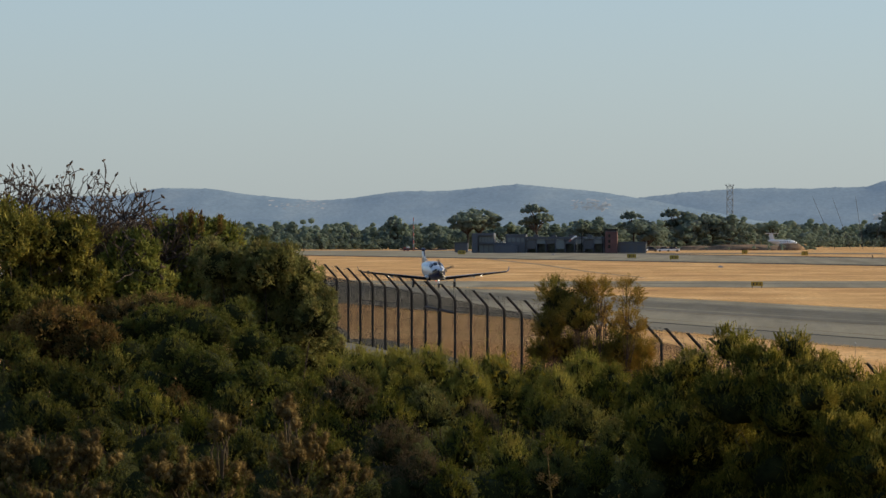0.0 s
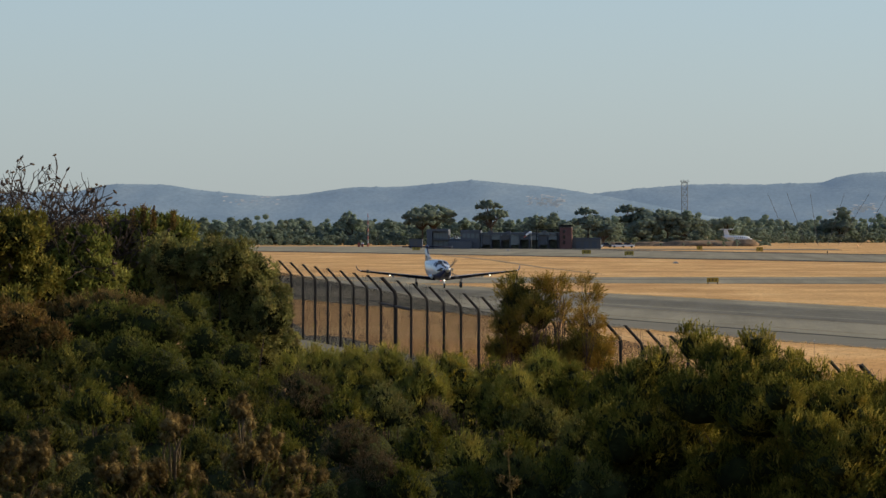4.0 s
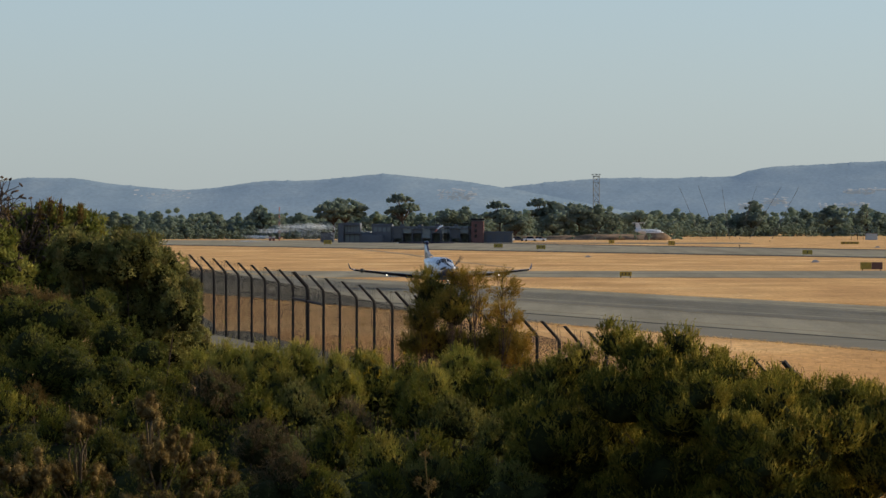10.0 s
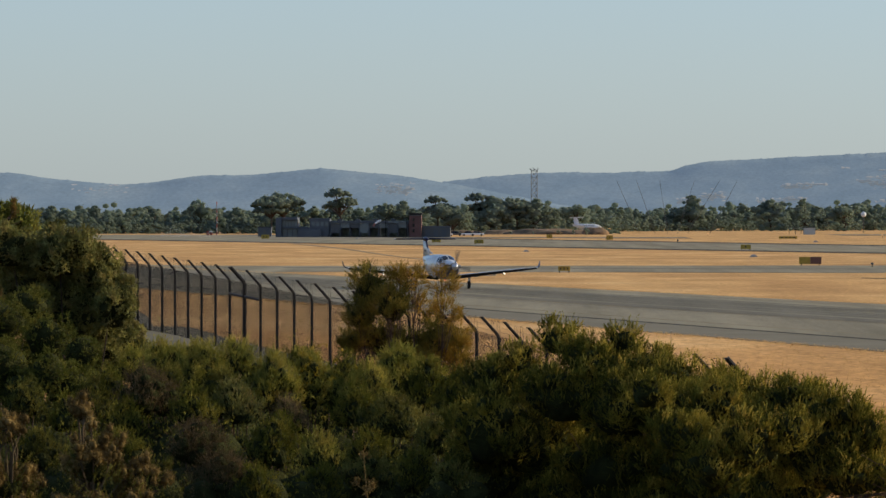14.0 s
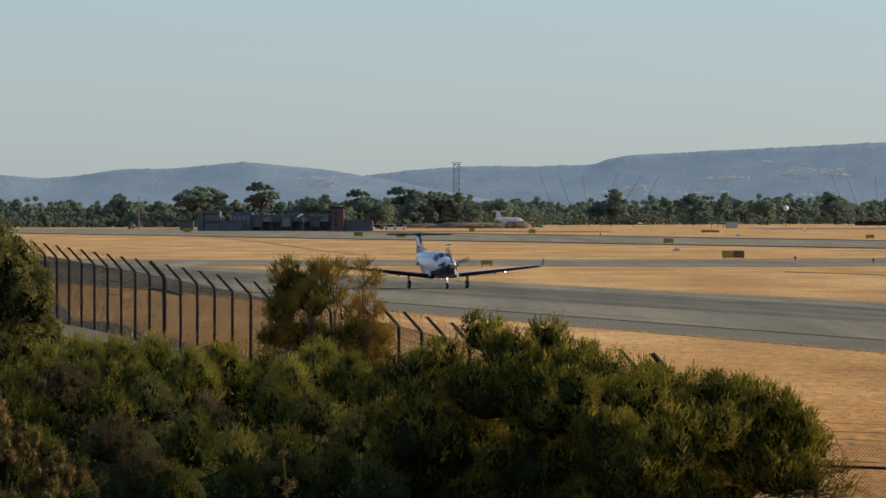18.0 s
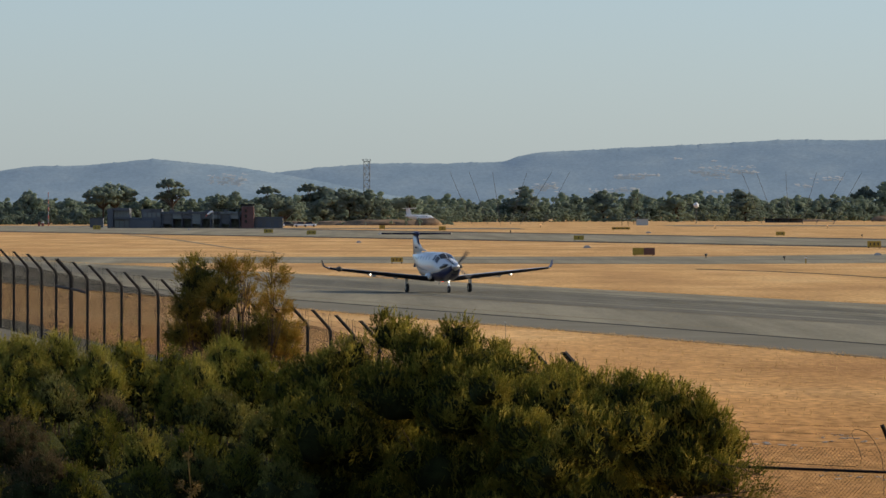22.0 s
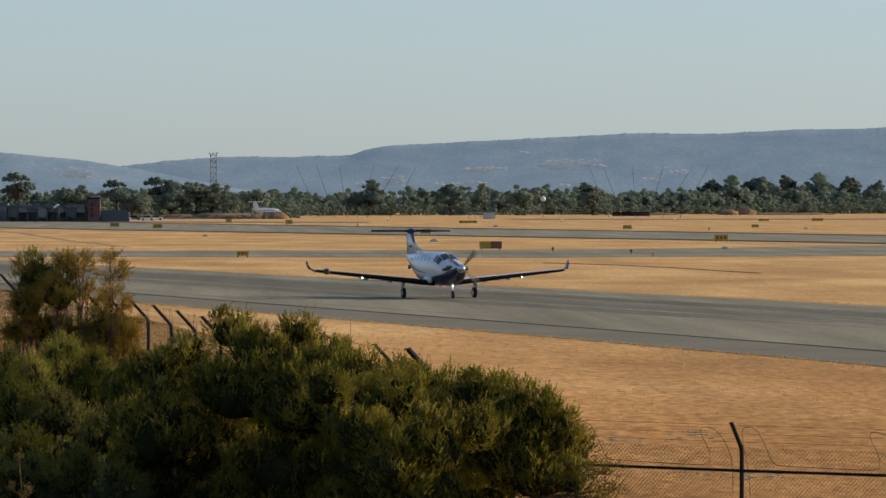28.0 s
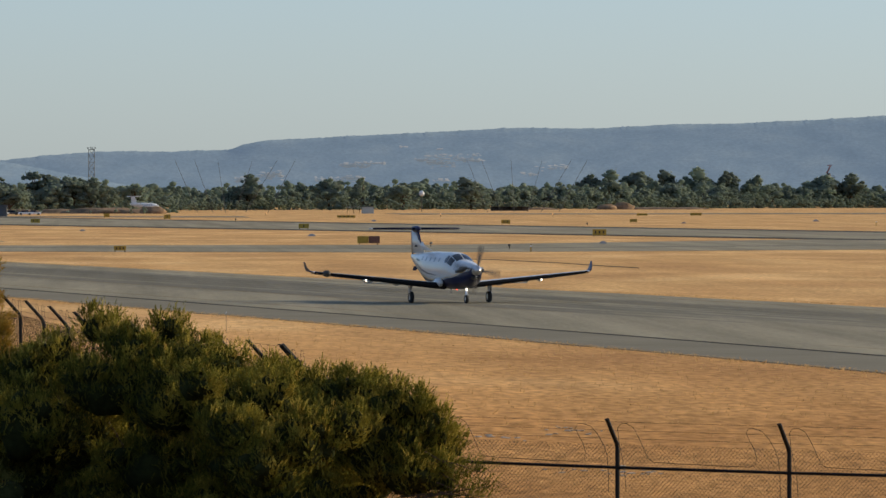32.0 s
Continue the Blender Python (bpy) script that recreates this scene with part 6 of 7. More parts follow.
    part("parapet", boxed(40.7, 48.7, 0.85, 0.99, 2.7, 3.15, 0.03), M_CLAD, b)
    for k in range(3):
        part("door", boxed(41.6 + 2.3 * k, 42.9 + 2.3 * k, 0.92, 0.99, 0.05, 2.1), M_CLAD, b)
    for k in range(4):
        part("roof_unit", boxed(17 + 5 * k, 18.4 + 5 * k, 5, 7, 4.55, 5.1, 0.05), M_GREY, b)
    h = thing("hut", pose(-80.6, 1690.0, 0), "small dark equipment hut beside the station", "building")
    part("wall", boxed(-1.9, 1.9, 0, 4, 0, 2.7, 0.06), M_CLAD, h)
    part("roof", boxed(-2.1, 2.1, -0.2, 4.2, 2.71, 2.9, 0.05), M_STEEL, h)
    part("door", boxed(-0.5, 0.4, -0.06, -0.002, 0, 2.0, 0.01), M_GREY, h)
    w = thing("windsock", pose(-44.8, 1600.0, 0), "pale windsock on a thin pole before the station", "windsock")
    part("pole", tubed([(0, 0, -0.2), (0, 0, 4.9)], 0.05, 8), M_GALV, w)
    part("sock", tubed([(0, 0, 4.75), (-0.7, 0, 4.5), (-1.5, 0, 3.9)], [0.3, 0.26, 0.2], 12), M_WHITE, w)
    part("sock_end", tubed([(-1.51, 0, 3.89), (-1.8, 0, 3.55), (-2.1, 0, 3.2)], [0.2, 0.16, 0.12], 12), M_BAND, w, "red end of the windsock")
    for k, (x, y, c) in enumerate(((-29.9, 1752.0, M_WHITE), (-27.0, 1755.0, M_GREY), (-23.0, 1750.0, M_WHITE), (-20.5, 1754.0, M_WHITE), (-34.8, 1748.0, M_GREY))):
        car = thing("parked_car", pose(x, y, 0), "white parked car beyond the apron" if c is M_WHITE else "grey parked car beyond the apron", "car", "parked cars")
        part("body", boxed(-2.1, 2.1, -0.85, 0.85, 0.3, 0.85, 0.12), c, car)
        part("cabin", loft(bmesh.new(), [[(-1.3, -0.75, 0.84), (1.2, -0.75, 0.84), (1.2, 0.75, 0.84), (-1.3, 0.75, 0.84)], [(-0.9, -0.62, 1.45), (0.7, -0.62, 1.45), (0.7, 0.62, 1.45), (-0.9, 0.62, 1.45)]]), M_GLASS, car, "dark glazed cabin")
        for wx in (-1.3, 1.3):
            for wy in (-0.8, 0.8):
                part("wheel", tubed([(wx, wy - 0.1, 0.32), (wx, wy + 0.1, 0.32)], 0.32, 14), M_TYRE, car)


def lattice(parent, h, w, top_w, n, mat, r=0.07):
    """A square lattice mast from legs, rings and diagonals."""
    cs = ((-1, -1), (1, -1), (1, 1), (-1, 1))
    at = lambda k, z: Vector((cs[k % 4][0] * (w + (top_w - w) * z / h) / 2, cs[k % 4][1] * (w + (top_w - w) * z / h) / 2, z))
    for k in range(4):
        part("leg", tubed([at(k, -0.3), at(k, h)], r * 1.3, 6), mat, parent)
    for q in range(n):
        z0, z1 = h * q / n, h * (q + 1) / n
        bm = bmesh.new()
        for k in range(4):
            tube(bm, [at(k, z1), at(k + 1, z1)], r * 0.8, 4)
            tube(bm, [at(k, z0), at(k + 1, z1)] if (q + k) % 2 else [at(k + 1, z0), at(k, z1)], r * 0.8, 4)
        part("brace", bm, mat, parent)


def build_masts():
    t = thing("lattice_tower", pose(-4.0, 2000.0, 0), "grey steel lattice tower with small antennas on top", "tower")
    lattice(t, 21.2, 2.1, 2.0, 10, M_GALV, 0.10)
    part("platform", boxed(-1.15, 1.15, -1.15, 1.15, 21.2, 21.35, 0.03), M_STEEL, t)
    for k in range(4):
        part("rail", boxed(-1.1 + 0.70 * k, -1.04 + 0.70 * k, -1.14, -1.08, 21.36, 22.1 + 0.35 * (k % 2)), M_STEEL, t)
    part("rail", boxed(-1.6, 1.6, -1.22, -1.15, 21.75, 21.83), M_STEEL, t)
    # small unlit boxes for the antennas at the top
    for x in (-1.3, 0.1, 1.2):
        part("floodlight", boxed(x - 0.2, x + 0.2, -1.42, -1.23, 21.6, 21.95, 0.03), M_GREY, t)
    m = thing("striped_mast", pose(-100.5, 1800.0, 0), "thin red and white banded mast", "mast")
    for k in range(9):
        part("section", tubed([(0, 0, 1.15 * k - (0.2 if k == 0 else 0)), (0, 0, 1.15 * (k + 1) - 0.01)], 0.2 - 0.01 * k, 8), M_BAND if k % 2 == 0 else M_GALV, m)
    for k, x in enumerate((-103.0, -101.9)):
        h = thing("beacon_cabinet", pose(x, 1795, 0), "small red and white equipment cabinet by the mast", "cabinet")
        part("body", boxed(-0.35, 0.35, -0.3, 0.3, -0.05, 1.0, 0.04), M_BAND, h)
        part("top", boxed(-0.4, 0.4, -0.35, 0.35, 1.0, 1.35, 0.04), M_WHITE if k else M_BAND, h)
    # two fans of leaning antenna poles
    for grp, xs, foot in (("first antenna fan", (26.0, 33.1, 41.5, 53.9, 62.9, 69.4), (34.1, 39.8, 44.3, 47.8, 51.3, 59.5)), ("second antenna fan", (132.3, 137.6, 148.2, 159.4, 169.9, 175.8), (139.7, 144.5, 149.3, 154.1, 158.9, 165.3))):
        for x, f in zip(xs, foot):
            p = thing("antenna_pole", pose(f * 0.944, 2030, 0), "thin leaning lattice antenna pole over the trees", "antenna", grp)
            part("pole", tubed([(0, 0, -0.3), ((x - f) * 0.47, 0.2, 8.8), ((x - f) * 0.944, 0.4, 17.6)], [0.085, 0.075, 0.06], 6), M_POLE, p)
            part("tip", tubed([((x - f) * 0.944, 0.4, 17.6), ((x - f) * 0.965, 0.4, 18.2)], [0.03, 0.02], 5), M_POLE, p)
    rx, ry = 317.3, 2580.4
    r = thing("radar_tower", pose(rx * 1.0845, ry * 1.0845, -0.5), "dark lattice radar tower with a red antenna behind the trees", "radar")
    r.matrix_basis = r.matrix_basis @ Matrix.Diagonal((1.0845, 1.0845, 1.0845, 1))
    lattice(r, 13.5, 3.4, 3.0, 5, M_STEEL, 0.13)
    part("deck", boxed(-2.6, 2.6, -2.6, 2.6, 13.6, 13.9, 0.04), M_GREY, r)
    part("rail", boxed(-2.6, 2.6, -2.62, -2.54, 14.5, 14.6), M_STEEL, r)
    part("pedestal", tubed([(0, 0, 13.9), (0, 0, 15.6)], [1.1, 0.8], 12), M_GREY, r)
    for k in range(5):
        part("reflector", boxed(-1.0 + 0.3 * k, -0.1 + 0.25 * k, -0.5 - 0.08 * k, -0.3 - 0.08 * k, 15.7 + 0.6 * k, 16.25 + 0.6 * k, 0.02), M_BAND, r)
    part("bar_antenna", boxed(-0.6, 1.6, -0.6, -0.2, 18.85, 19.15, 0.05), M_BAND, r)
    d = thing("dish", pose(112.7, 2097.0, 0), "white radome on a mast before the trees", "radome")
    part("mast", tubed([(0, 0, -0.2), (0, 0, 5.6)], 0.11, 10), M_GREY, d)
    b = bmesh.new()
    bmesh.ops.create_uvsphere(b, u_segments=20, v_segments=12, radius=0.98, matrix=Matrix.Translation((0, 0, 6.5)))
    part("dome", b, M_JET, d, "", True)
    s = thing("shed", pose(82.1, 1898.0, 0), "pale grey equipment shed with an open lean-to", "shed")
    part("wall", boxed(0.6, 4.4, -1.5, 1.5, 0, 2.1, 0.04), M_SHED, s)
    part("roof", boxed(0.4, 4.6, -1.7, 1.7, 2.11, 2.25, 0.03), M_GREY, s)
    part("canopy", boxed(-4.2, 0.4, -1.4, 1.4, 2.0, 2.12, 0.02), M_SHED, s)
    for x in (-4.0, -2.0, -0.2):
        part("post", tubed([(x, -1.3, -0.1), (x, -1.3, 2.0)], 0.07, 6), M_STEEL, s)
    h = thing("low_building", pose(153.2, 2229.8, 0), "low dark open building at the tree line", "building")
    part("roof", boxed(-7, 7, 0, 5, 1.3, 1.55, 0.05), M_STEEL, h)
    for k in range(7):
        part("post", boxed(-6.9 + 2.25 * k, -6.7 + 2.25 * k, 0.1, 0.4, -0.1, 1.3), M_STEEL, h)
    part("wall", boxed(-7, 7, 4.7, 5, 0, 1.3), M_CLAD, h)


def build_jet():
    j = thing("parked_jet", pose(14.2, 1950.0, 0, 0, 0, 0), "white T-tailed jet parked behind a dirt mound", "aircraft")
    j.matrix_basis = j.matrix_basis @ Matrix.Diagonal((0.72, 0.8, 0.92, 1))
    secs = [(-7.5, 0.25, 3.3), (-5.5, 0.7, 3.0), (-3, 1.05, 2.6), (2, 1.1, 2.5), (4.2, 0.95, 2.4), (5.4, 0.55, 2.2), (6.0, 0.12, 2.05)]
    part("fuselage", loft(bmesh.new(), [[(x, r * math.cos(a), z + r * math.sin(a)) for a in np.linspace(0, 6.28, 19)[:-1]] for x, r, z in secs]), M_JET, j, "", True)
    part("cockpit_window", boxed(4.55, 5.1, -0.62, 0.62, 2.62, 2.9, 0.06), M_GLASS, j)
    part("fin", loft(bmesh.new(), [aerofoil(-4.3, 2.6, 0.1, 0, 3.2, "z"), aerofoil(-5.4, 1.8, 0.1, 0, 5.8, "z")]), M_JET, j)
    part("tailplane", boxed(-8.9, -2.6, -0.6, 0.6, 5.8, 6.05, 0.08), M_JET, j)
    part("wing", boxed(-2.2, 0.6, -7, 7, 1.75, 1.95, 0.05), M_JET, j)
    for s in (1, -1):
        part("engine", tubed([(-2.4, 1.5 * s, 3.1), (-4.9, 1.5 * s, 3.1)], [0.55, 0.42], 14), M_JET, j)
        part("gear_leg", tubed([(-0.8, 1.3 * s, -0.02), (-0.8, 1.3 * s, 1.8)], 0.14, 8), M_STEEL, j)
    part("gear_leg", tubed([(4.0, 0, -0.02), (4.0, 0, 1.6)], 0.12, 8), M_STEEL, j)
    for k in range(6):
        part("cabin_window", boxed(-2.2 + 0.85 * k, -1.85 + 0.85 * k, -1.09, -1.0, 2.75, 3.1, 0.02), M_GLASS, j)
    for x, y, w, h in ((15.4, 1890.0, 4.5, 2.2), (-0.3, 1905.0, 13, 1.9), (-14.3, 1910.0, 9, 1.3), (-26.2, 1915.0, 8, 1.2), (9.7, 1900.0, 7, 1.5), (205.5, 2416.0, 4.2, 2.5), (212.8, 2422.0, 4.4, 3.0), (233.0, 2440.0, 17, 0.9), (176.0, 2390.0, 9, 0.9)):
        bm = bmesh.new()
        bmesh.ops.create_icosphere(bm, subdivisions=3, radius=1.0)
        for v in bm.verts:
            nz = noise.noise(v.co * 1.7 + Vector((x, y, 0))) * 0.35
            v.co = Vector((v.co.x * w * (1 + nz), v.co.y * w * 0.6 * (1 + nz), max(-0.2, v.co.z) * h * (1 + nz)))
        ob = part("earth_mound", bm, M_DIRT, None, "", True)
        ob.matrix_basis = pose(x, y, 0)
        tagged(ob, "low mound of bare reddish earth", "mound", "earth mounds")


# ---- far tree line ----
def far_tree(seed, h, w, umbrella=0):
    """A eucalypt: forked trunk, boughs, and a crown of many small ragged clumps fringed with leaves."""
    rs = np.random.RandomState(seed)
    t = thing("tree", pose(0, 0, -500), "dark umbrella-crowned tree rising over the far tree line" if umbrella else "grey-green eucalypt in the far tree line", "tree", "far tree line")
    boughs = []
    if umbrella:
        tiers = ((0, 0, 0.70, 0.46, 0.24), (0, 0, 0.56, 0.40, 0.16)) if umbrella == 1 else ((-0.04, 0, 0.80, 0.34, 0.16), (0.15, 0, 0.62, 0.34, 0.14), (-0.2, 0.05, 0.56, 0.28, 0.14))
        for bx, by, bz, br, bh in tiers:
            for k in range(74 if umbrella == 1 else 46):
                a, q = rs.uniform(0, 6.28), math.sqrt(rs.rand())
                boughs.append((w * (bx + br * q * math.cos(a)), w * (by + br * q * math.sin(a)), h * (bz + bh * (1 - q * q) * rs.uniform(0.3, 1.0) - 0.02), rs.uniform(0.05, 0.088) * w))
        low = 0.45
    else:
        for k in range(rs.randint(6, 9)):
            a, q = rs.uniform(0, 6.28), rs.uniform(0.05, 0.34) * w
            z = h * rs.uniform(0.40, 0.88 - 0.5 * q / w)
            r = w * rs.uniform(0.15, 0.23)
            boughs.append((q * math.cos(a), q * math.sin(a), z, r * 0.98))
            for _ in range(13):
                d = rs.normal(0, 1, 3)
                d /= np.linalg.norm(d)
                boughs.append((q * math.cos(a) + d[0] * r, q * math.sin(a) + d[1] * r, min(h * 0.97, z + d[2] * r * 0.78), rs.uniform(0.045, 0.078) * w))
        for k in range(34):
            a, q = rs.uniform(0, 6.28), math.sqrt(rs.rand()) * 0.40
            boughs.append((q * w * math.cos(a), q * w * math.sin(a), h * rs.uniform(0.04, 0.55), rs.uniform(0.055, 0.095) * w))
        low = 0.2
    lobes = [(x, y, z, r, r, r * rs.uniform(0.6, 0.85)) for x, y, z, r in boughs]
    tr = bmesh.new()
    tube(tr, [(0, 0, -0.4), (0.1, 0, h * 0.3), (0, 0.1, h * 0.66)], [h * 0.028, h * 0.022, h * 0.012], 8)
    for l in lobes[::9]:
        tube(tr, [(0, 0, h * low * 0.8), (l[0] * 0.5, l[1] * 0.5, h * low + (l[2] - h * low) * 0.5), l[:3]], [h * 0.013, h * 0.009, h * 0.004], 5)
    part("trunk", tr, M_BARK, t)
    mat = L_PINE if umbrella else L_FAR
    v, f = clumps(rs, lobes, icosphere(1))
    p, d = shell_points(rs, lobes, 1.0, 0.30)
    p = p + d * 0.12
    v2, f2 = blades(rs, p, d * 0.8 + (0, 0, 0.15), 0.34, 0.26, 2, d)
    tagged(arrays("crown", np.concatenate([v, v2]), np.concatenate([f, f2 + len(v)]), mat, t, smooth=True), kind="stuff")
    return t, lobes


def build_far_trees():
    made = [far_tree(100 + k, 10.0, w) for k, w in enumerate((8.0, 9.5, 9.0, 10.5, 7.0, 10.0))]
    kinds = [m[0] for m in made] + [far_tree(120, 10.0, 10.5, 1)[0], far_tree(121, 10.0, 8.0, 2)[0]]
    rnd = random.Random(21)
    used = [0] * len(kinds)

    def put(x, y, s, k=None):
        turn = rnd.uniform(0, 360) if k is None or k < 6 else rnd.uniform(-20, 20)
        k = rnd.randrange(6) if k is None else k
        u = rnd.uniform(0.85, 1.3) if k < 6 else 1.0
        m = pose(x, y, -0.1, 0, 0, turn) @ Matrix.Diagonal((s * u, s * u, s * rnd.uniform(0.95, 1.05), 1))
        ob = kinds[k] if not used[k] else copy_thing(kinds[k], m)
        ob.matrix_basis = m
        used[k] += 1
    woods = []

    def join(x, y, s):
        woods.append((rnd.randrange(6), x, y, s, rnd.uniform(0, 6.28)))
    for row, (dd, step_, hh) in enumerate(((-26, 0.045, 0.40), (-12, 0.065, 0.70), (0, 0.115, 0.96), (30, 0.062, 1.02), (70, 0.070, 1.05))):
        a = -7.2
        while a < 8.4:
            D = float(np.interp(a, [-7, -1, 1, 7.5], [1960, 2040, 2330, 2760])) + dd + rnd.uniform(-12, 12)
            top = float(np.interp(a, [-7, -4.5, -3, -1, 0.5, 2, 4, 5, 7.5], [10.1, 10.1, 10.0, 10.3, 11.2, 12.2, 12.6, 12.8, 13.0]))
            s = top / 10 * (rnd.choice((rnd.uniform(0.6, 0.9), rnd.uniform(0.85, 1.04))) if row < 3 else rnd.uniform(0.80, 1.0)) * hh
            x, y = D * math.sin(radians(a)), D * math.cos(radians(a))
            if not (row < 3 and -3 < x < 30 and rnd.random() < 0.6):
                (put if row == 2 else join)(x, y, s)
            a += step_ * rnd.uniform(0.7, 1.3) * max(s, 0.45) * 1.05
    for x, z, y, k in ((-88.5, 14.6, 1990, 6), (-92.5, 13.2, 1985, 6), (-69.5, 15.2, 1990, 7), (-36.6, 13.0, 1990, 7), (-33.7, 10.6, 1985, 6), (-22.3, 14.8, 1990, 7), (-18.5, 11.6, 1986, 2), (-9.9, 12.9, 1990, 6), (-4.2, 11.0, 1990, 1),
                       (10.4, 12.4, 1992, 0), (-116.4, 11.4, 1990, 3), (-28.2, 11.2, 1975, 4), (-31.0, 10.4, 1972, 2), (-55.2, 10.2, 1990, 3), (-47.0, 10.6, 1985, 1), (-14.6, 12.2, 1990, 5), (102.2, 14.2, 2330, 4), (117.8, 13.5, 2330, 0), (88.6, 12.4, 2330, 3),
                       (56.3, 12.8, 2330, 1), (146.6, 12.6, 2360, 5),
                       (222.0, 15.0, 2690, 3), (233.0, 16.4, 2690, 1), (246.0, 16.9, 2685, 3), (258.5, 16.6, 2690, 5), (271.0, 17.1, 2688, 1), (282.5, 16.4, 2690, 3), (296.0, 15.2, 2690, 5), (330.0, 15.6, 2700, 3), (343.0, 15.0, 2705, 1)):
        put(x, y, z / (9.5 if k < 6 else 9.6), k)
    # small scrub on the earth banks
    for x, y, s in ((21.3, 1968, 0.55), (21.9, 1976, 0.5), (22.5, 2030, 0.9), (20.4, 2012, 0.8), (18.0, 2030, 0.9), (24.6, 2020, 0.8), (19.6, 1966, 0.50), (23.0, 1972, 0.45), (27.0, 1975, 0.6), (16.0, 1980, 0.55), (10.0, 1980, 0.6), (-28.1, 1896, 0.16), (-20.2, 1893, 0.2), (-11.3, 1888, 0.18), (-4.3, 1886, 0.15), (3.7, 1888, 0.22), (8.7, 1880, 0.17), (13.3, 1878, 0.26), (165.6, 2370, 0.2), (181.5, 2378, 0.24), (196.5, 2390, 0.2)):
        join(x, y, s)
    rs = np.random.RandomState(14)
    ball = icosphere(1)
    V, F, n = [], [], 0
    for k, x, y, s, turn in woods:
        c, q = math.cos(turn), math.sin(turn)
        pick = [made[k][1][i] for i in rs.choice(len(made[k][1]), 16, replace=False)]
        lobes = [(x + s * (l[0] * c - l[1] * q), y + s * (l[0] * q + l[1] * c), s * l[2] - 0.1, s * min(l[3] * 1.9, 1.9), s * min(l[4] * 1.9, 1.9), s * min(l[5] * 1.9, 1.5)) for l in pick]
        v, f = clumps(rs, lobes, ball)
        base = np.repeat(np.array([l[:3] for l in lobes]), 2, 0)
        d = rs.normal(0, 1, base.shape)
        d /= np.linalg.norm(d, axis=1, keepdims=True)
        v2, f2 = blades(rs, base + d * np.repeat(np.array([l[3:] for l in lobes]), 2, 0), d, 0.4 * min(1, s + 0.3), 0.3 * min(1, s + 0.3), 1, d)
        V += [v, v2]
        F += [f + n, f2 + n + len(v)]
        n += len(v) + len(v2)
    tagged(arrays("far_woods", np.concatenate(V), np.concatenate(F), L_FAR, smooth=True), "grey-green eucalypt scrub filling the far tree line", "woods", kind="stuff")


def build_grass():
    """Tufts of dry grass on the near field and along the asphalt edges."""
    rs = np.random.RandomState(77)
    n = 4500
    y = rs.uniform(112, 262, n)
    x = rs.uniform(-0.04, 0.128, n) * y
    keep = x < 4.4 - 0.2123 * (y - 300)
    x, y = x[keep], y[keep]
    e = rs.uniform(230, 720, 9000)
    x = np.concatenate([x, 44.4 - 0.2374 * (e - 300) + np.abs(rs.normal(0, 0.7, 9000)), ])
    y = np.concatenate([y, e])
    e = rs.uniform(180, 480, 6000)
    x = np.concatenate([x, 4.7 - 0.2123 * (e - 300) - np.abs(rs.normal(0, 0.8, 6000))])
    y = np.concatenate([y, e])
    z = np.array([ground_z(a, b) for a, b in zip(x, y)])
    base = np.stack([x, y, z - 0.01], 1)
    v, f = blades(rs, base, np.tile((0, 0, 1.3), (len(base), 1)), 0.10, 0.02, 3)
    v[:, 2] = np.maximum(v[:, 2], np.repeat(z, 9) - 0.03)
    tagged(arrays("grass_tufts", v, f, M_STRAW), "tufts of dry straw-coloured grass", "grass", kind="stuff")


def build_field_bits():
    """Pale stones showing through the near grass, and a thin pole beside the runway."""
    rs = np.random.RandomState(31)
    bm = bmesh.new()
    for cx, cy, n in ((12.6, 160.3, 18), (10.5, 157.4, 10), (13.0, 145.4, 20), (11.2, 146.5, 8)):
        for _ in range(n):
            x, y = cx + rs.normal(0, 0.38), cy + rs.normal(0, 0.8)
            r = rs.uniform(0.02, 0.075)
            m = Matrix.Translation((x, y, ground_z(x, y) + 0.012)) @ Euler((rs.normal(0, 0.05), rs.normal(0, 0.05), rs.uniform(0, 3))).to_matrix().to_4x4() @ Matrix.Diagonal((r * 1.6, r * 1.6, 0.012 + r * 0.1, 1))
            bmesh.ops.create_icosphere(bm, subdivisions=1, radius=1.0, matrix=m)
    tagged(part("stones", bm, M_STONE), "pale stones scattered in the dry grass", "stones", kind="stuff")
    x, y = 5.21, 243.69
    p = thing("marker_pole", pose(x, y, ground_z(x, y)), "thin grey pole standing in the dry grass", "pole")
    part("shaft", tubed([(0, 0, -0.2), (0, 0, 0.78)], 0.008, 6), M_POLE, p)
    part("cap", tubed([(0, 0, 0.78), (0, 0, 0.83)], [0.016, 0.010], 6), M_JET, p)


# ---- the water jet over the station ----
def build_spray():
    puffs = []
    rs = np.random.RandomState(9)
    root = thing("water_spray", pose(-76, 1660, 0), "white jet of water thrown across the grass from behind the station", "water")
    for k in range(22):
        grow = 0.5 + 0.06 * k
        n = 750
        p = rs.normal(0, 1, (n, 3)) * (1.9, 0.5, 0.28 * grow)
        v, f = blades(rs, p, rs.normal(0, 1, (n, 3)), 0.10, 0.08, 1)
        ob = tagged(arrays("water_puff", v, f, M_SPRAY, root), kind="stuff")
        puffs.append(ob)
    mist = []
    for k in range(9):
        n = 850
        p = rs.normal(0, 1, (n, 3)) * (2.6, 0.8, 1.0)
        v, f = blades(rs, p, rs.normal(0, 1, (n, 3)), 0.075, 0.06, 1)
        mist.append(tagged(arrays("water_mist", v, f, M_SPRAY, root), kind="stuff"))
    return puffs, mist


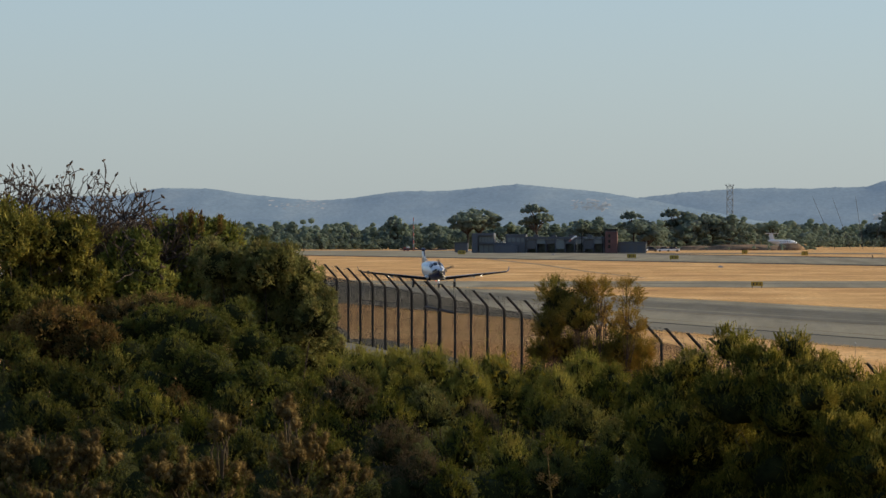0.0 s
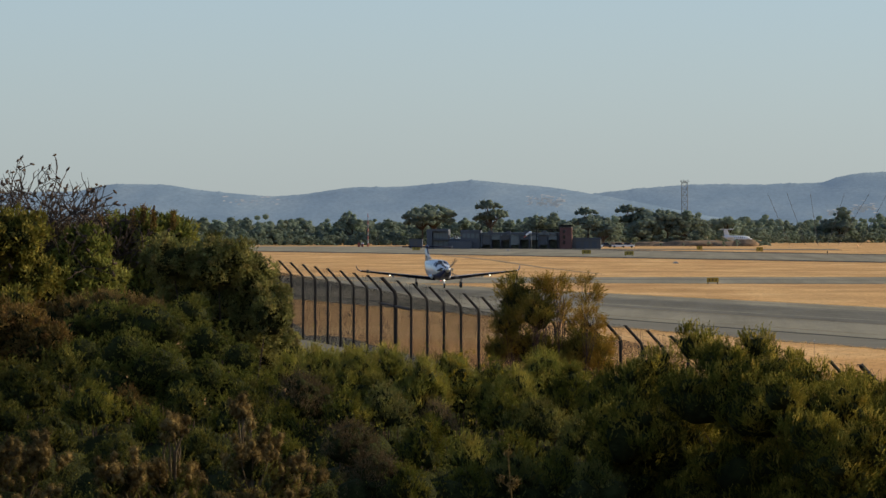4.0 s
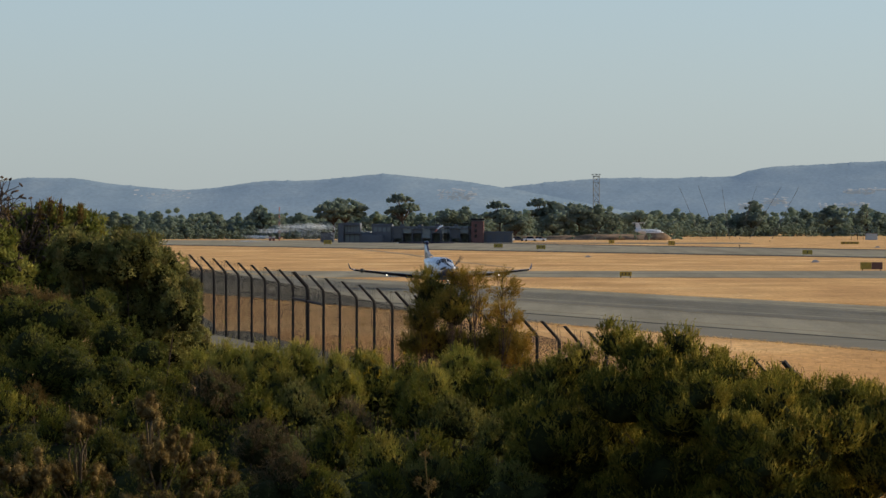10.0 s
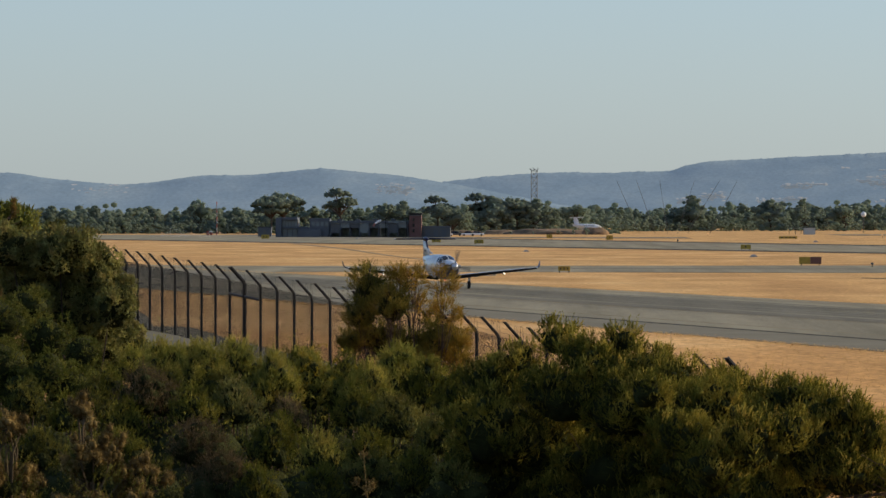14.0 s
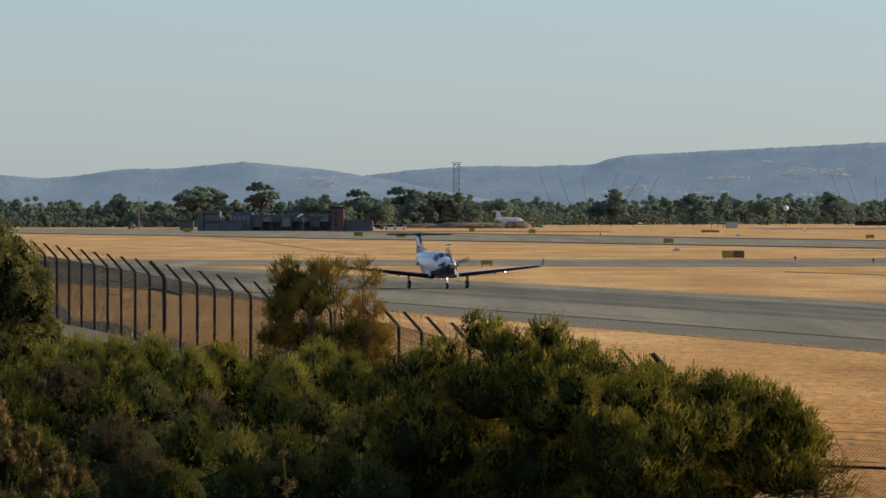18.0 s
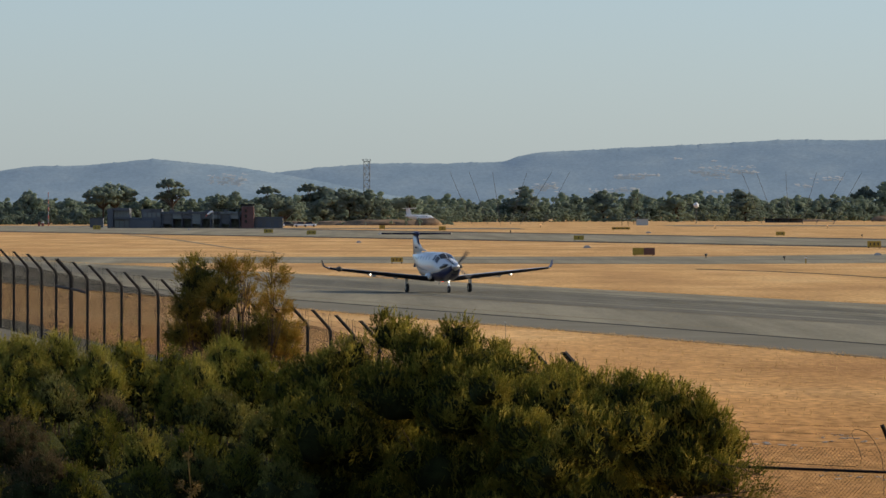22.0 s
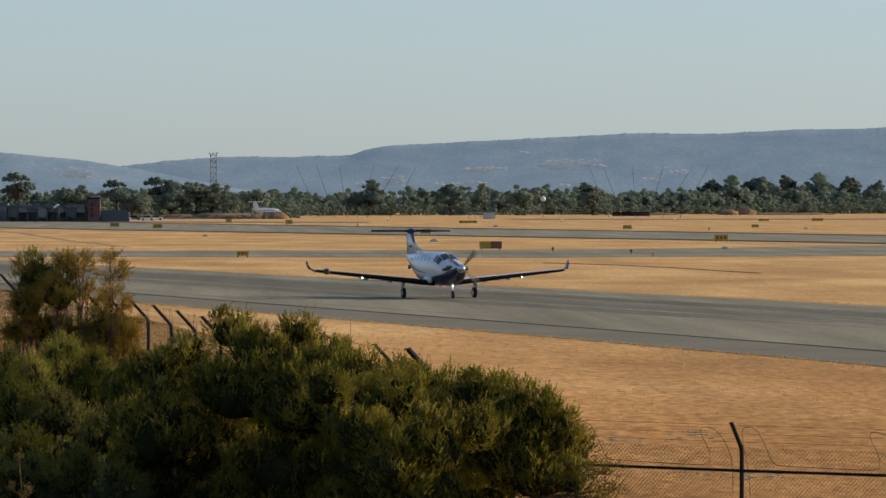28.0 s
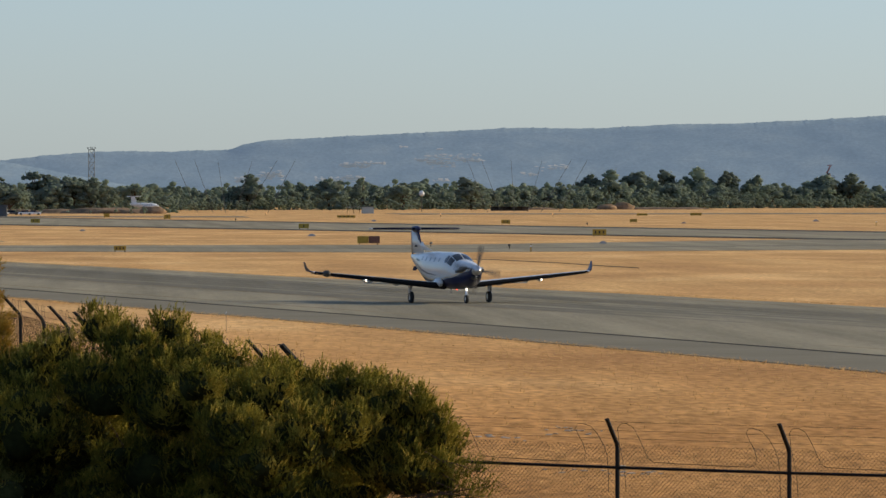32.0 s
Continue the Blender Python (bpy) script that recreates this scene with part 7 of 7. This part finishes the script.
# ---- what moves ----
HEADING = -78.2
TAXI_AT = [
    (0.0, -31.53, 611.91),
    (1.0, -29.74, 600.31),
    (2.0, -27.97, 589.02),
    (3.0, -26.18, 578.02),
    (4.0, -24.30, 567.29),
    (5.0, -22.39, 556.83),
    (6.0, -20.54, 546.62),
    (7.0, -18.74, 536.63),
    (8.0, -17.03, 526.86),
    (9.0, -15.39, 517.28),
    (10.0, -13.80, 507.90),
    (11.0, -12.24, 498.69),
    (12.0, -10.70, 489.63),
    (13.0, -9.18, 480.72),
    (14.0, -7.68, 471.95),
    (15.0, -6.19, 463.29),
    (16.0, -4.70, 454.74),
    (17.0, -3.16, 446.29),
    (18.0, -1.57, 437.92),
    (19.0, 0.03, 429.62),
    (20.0, 1.62, 421.38),
    (21.0, 3.22, 413.20),
    (22.0, 4.82, 405.05),
    (23.0, 6.43, 396.93),
    (24.0, 7.99, 388.83),
    (25.0, 9.44, 380.73),
    (26.0, 10.84, 372.64),
    (27.0, 12.26, 364.54),
    (28.0, 13.69, 356.42),
    (29.0, 15.15, 348.27),
    (30.0, 16.65, 340.09),
    (31.0, 18.22, 331.86),
    (32.0, 19.83, 323.59),
]
build_ground()
build_scrub_ground()
build_runways()
build_hills()
aircraft, propeller, aircraft_wheels = build_plane()
spray_puffs, mist_puffs = build_spray()
build_station()
build_masts()
build_jet()
build_markers()
build_far_trees()
build_plants()
build_fence()
build_grass()
build_field_bits()


def motions():
    walk(aircraft, [(t, pose(x, y, 0.04, 0, 0, HEADING)) for t, x, y in TAXI_AT])
    ticks = [k / FPS for k in range(32 * FPS + 1)]
    walk(propeller, [(t, pose(2.07, 0, 1.83, 20 + 67 * k)) for k, t in enumerate(ticks)])
    for tyre, x, y, r in aircraft_wheels:
        walk(tyre, [(t, pose(x, y, r, 0, 8.9 * t / r * 57.3, 0)) for t in ticks])
    # each puff waits behind the station, flies in an arc, and sinks into the grass where it lands
    for k, ob in enumerate(spray_puffs):
        start = 7.7 + 0.13 * k
        rise = 2.6 + 0.4 * math.sin(k * 1.7)
        rows = [(0.0, pose(9, 6, 2.0)), (start, pose(9, 6, 2.0))]
        for q in range(1, 9):
            s = q / 8 * 2.3
            x = 3 - 17.0 * s + 2.2 * s * s
            rows.append((start + s, pose(x, 6 - 3 * s, max(-1.2, 3.6 + rise * s - 1.75 * s * s))))
        rows.append((start + 3.6, pose(x - 3, -3, -1.6)))
        rows.append((32.0, pose(x - 3, -3, -1.6)))
        walk(ob, rows)
    # fine mist follows the jet, hangs over the grass and settles
    for k, ob in enumerate(mist_puffs):
        start = 8.3 + 0.2 * k
        x = -8 - 2.6 * k
        walk(ob, [(0.0, pose(8, 6, 1.6)), (start, pose(8, 6, 1.6)), (start + 0.8, pose(x * 0.4, 4, 3.6)), (start + 1.7, pose(x * 0.85, 2, 2.6)), (start + 2.6, pose(x, 1, 1.0)), (start + 4.0, pose(x - 1.5, 1, 0.2)), (start + 6.5, pose(x - 3, 1, -3.5)), (32.0, pose(x - 3, 1, -3.5))])


motions()
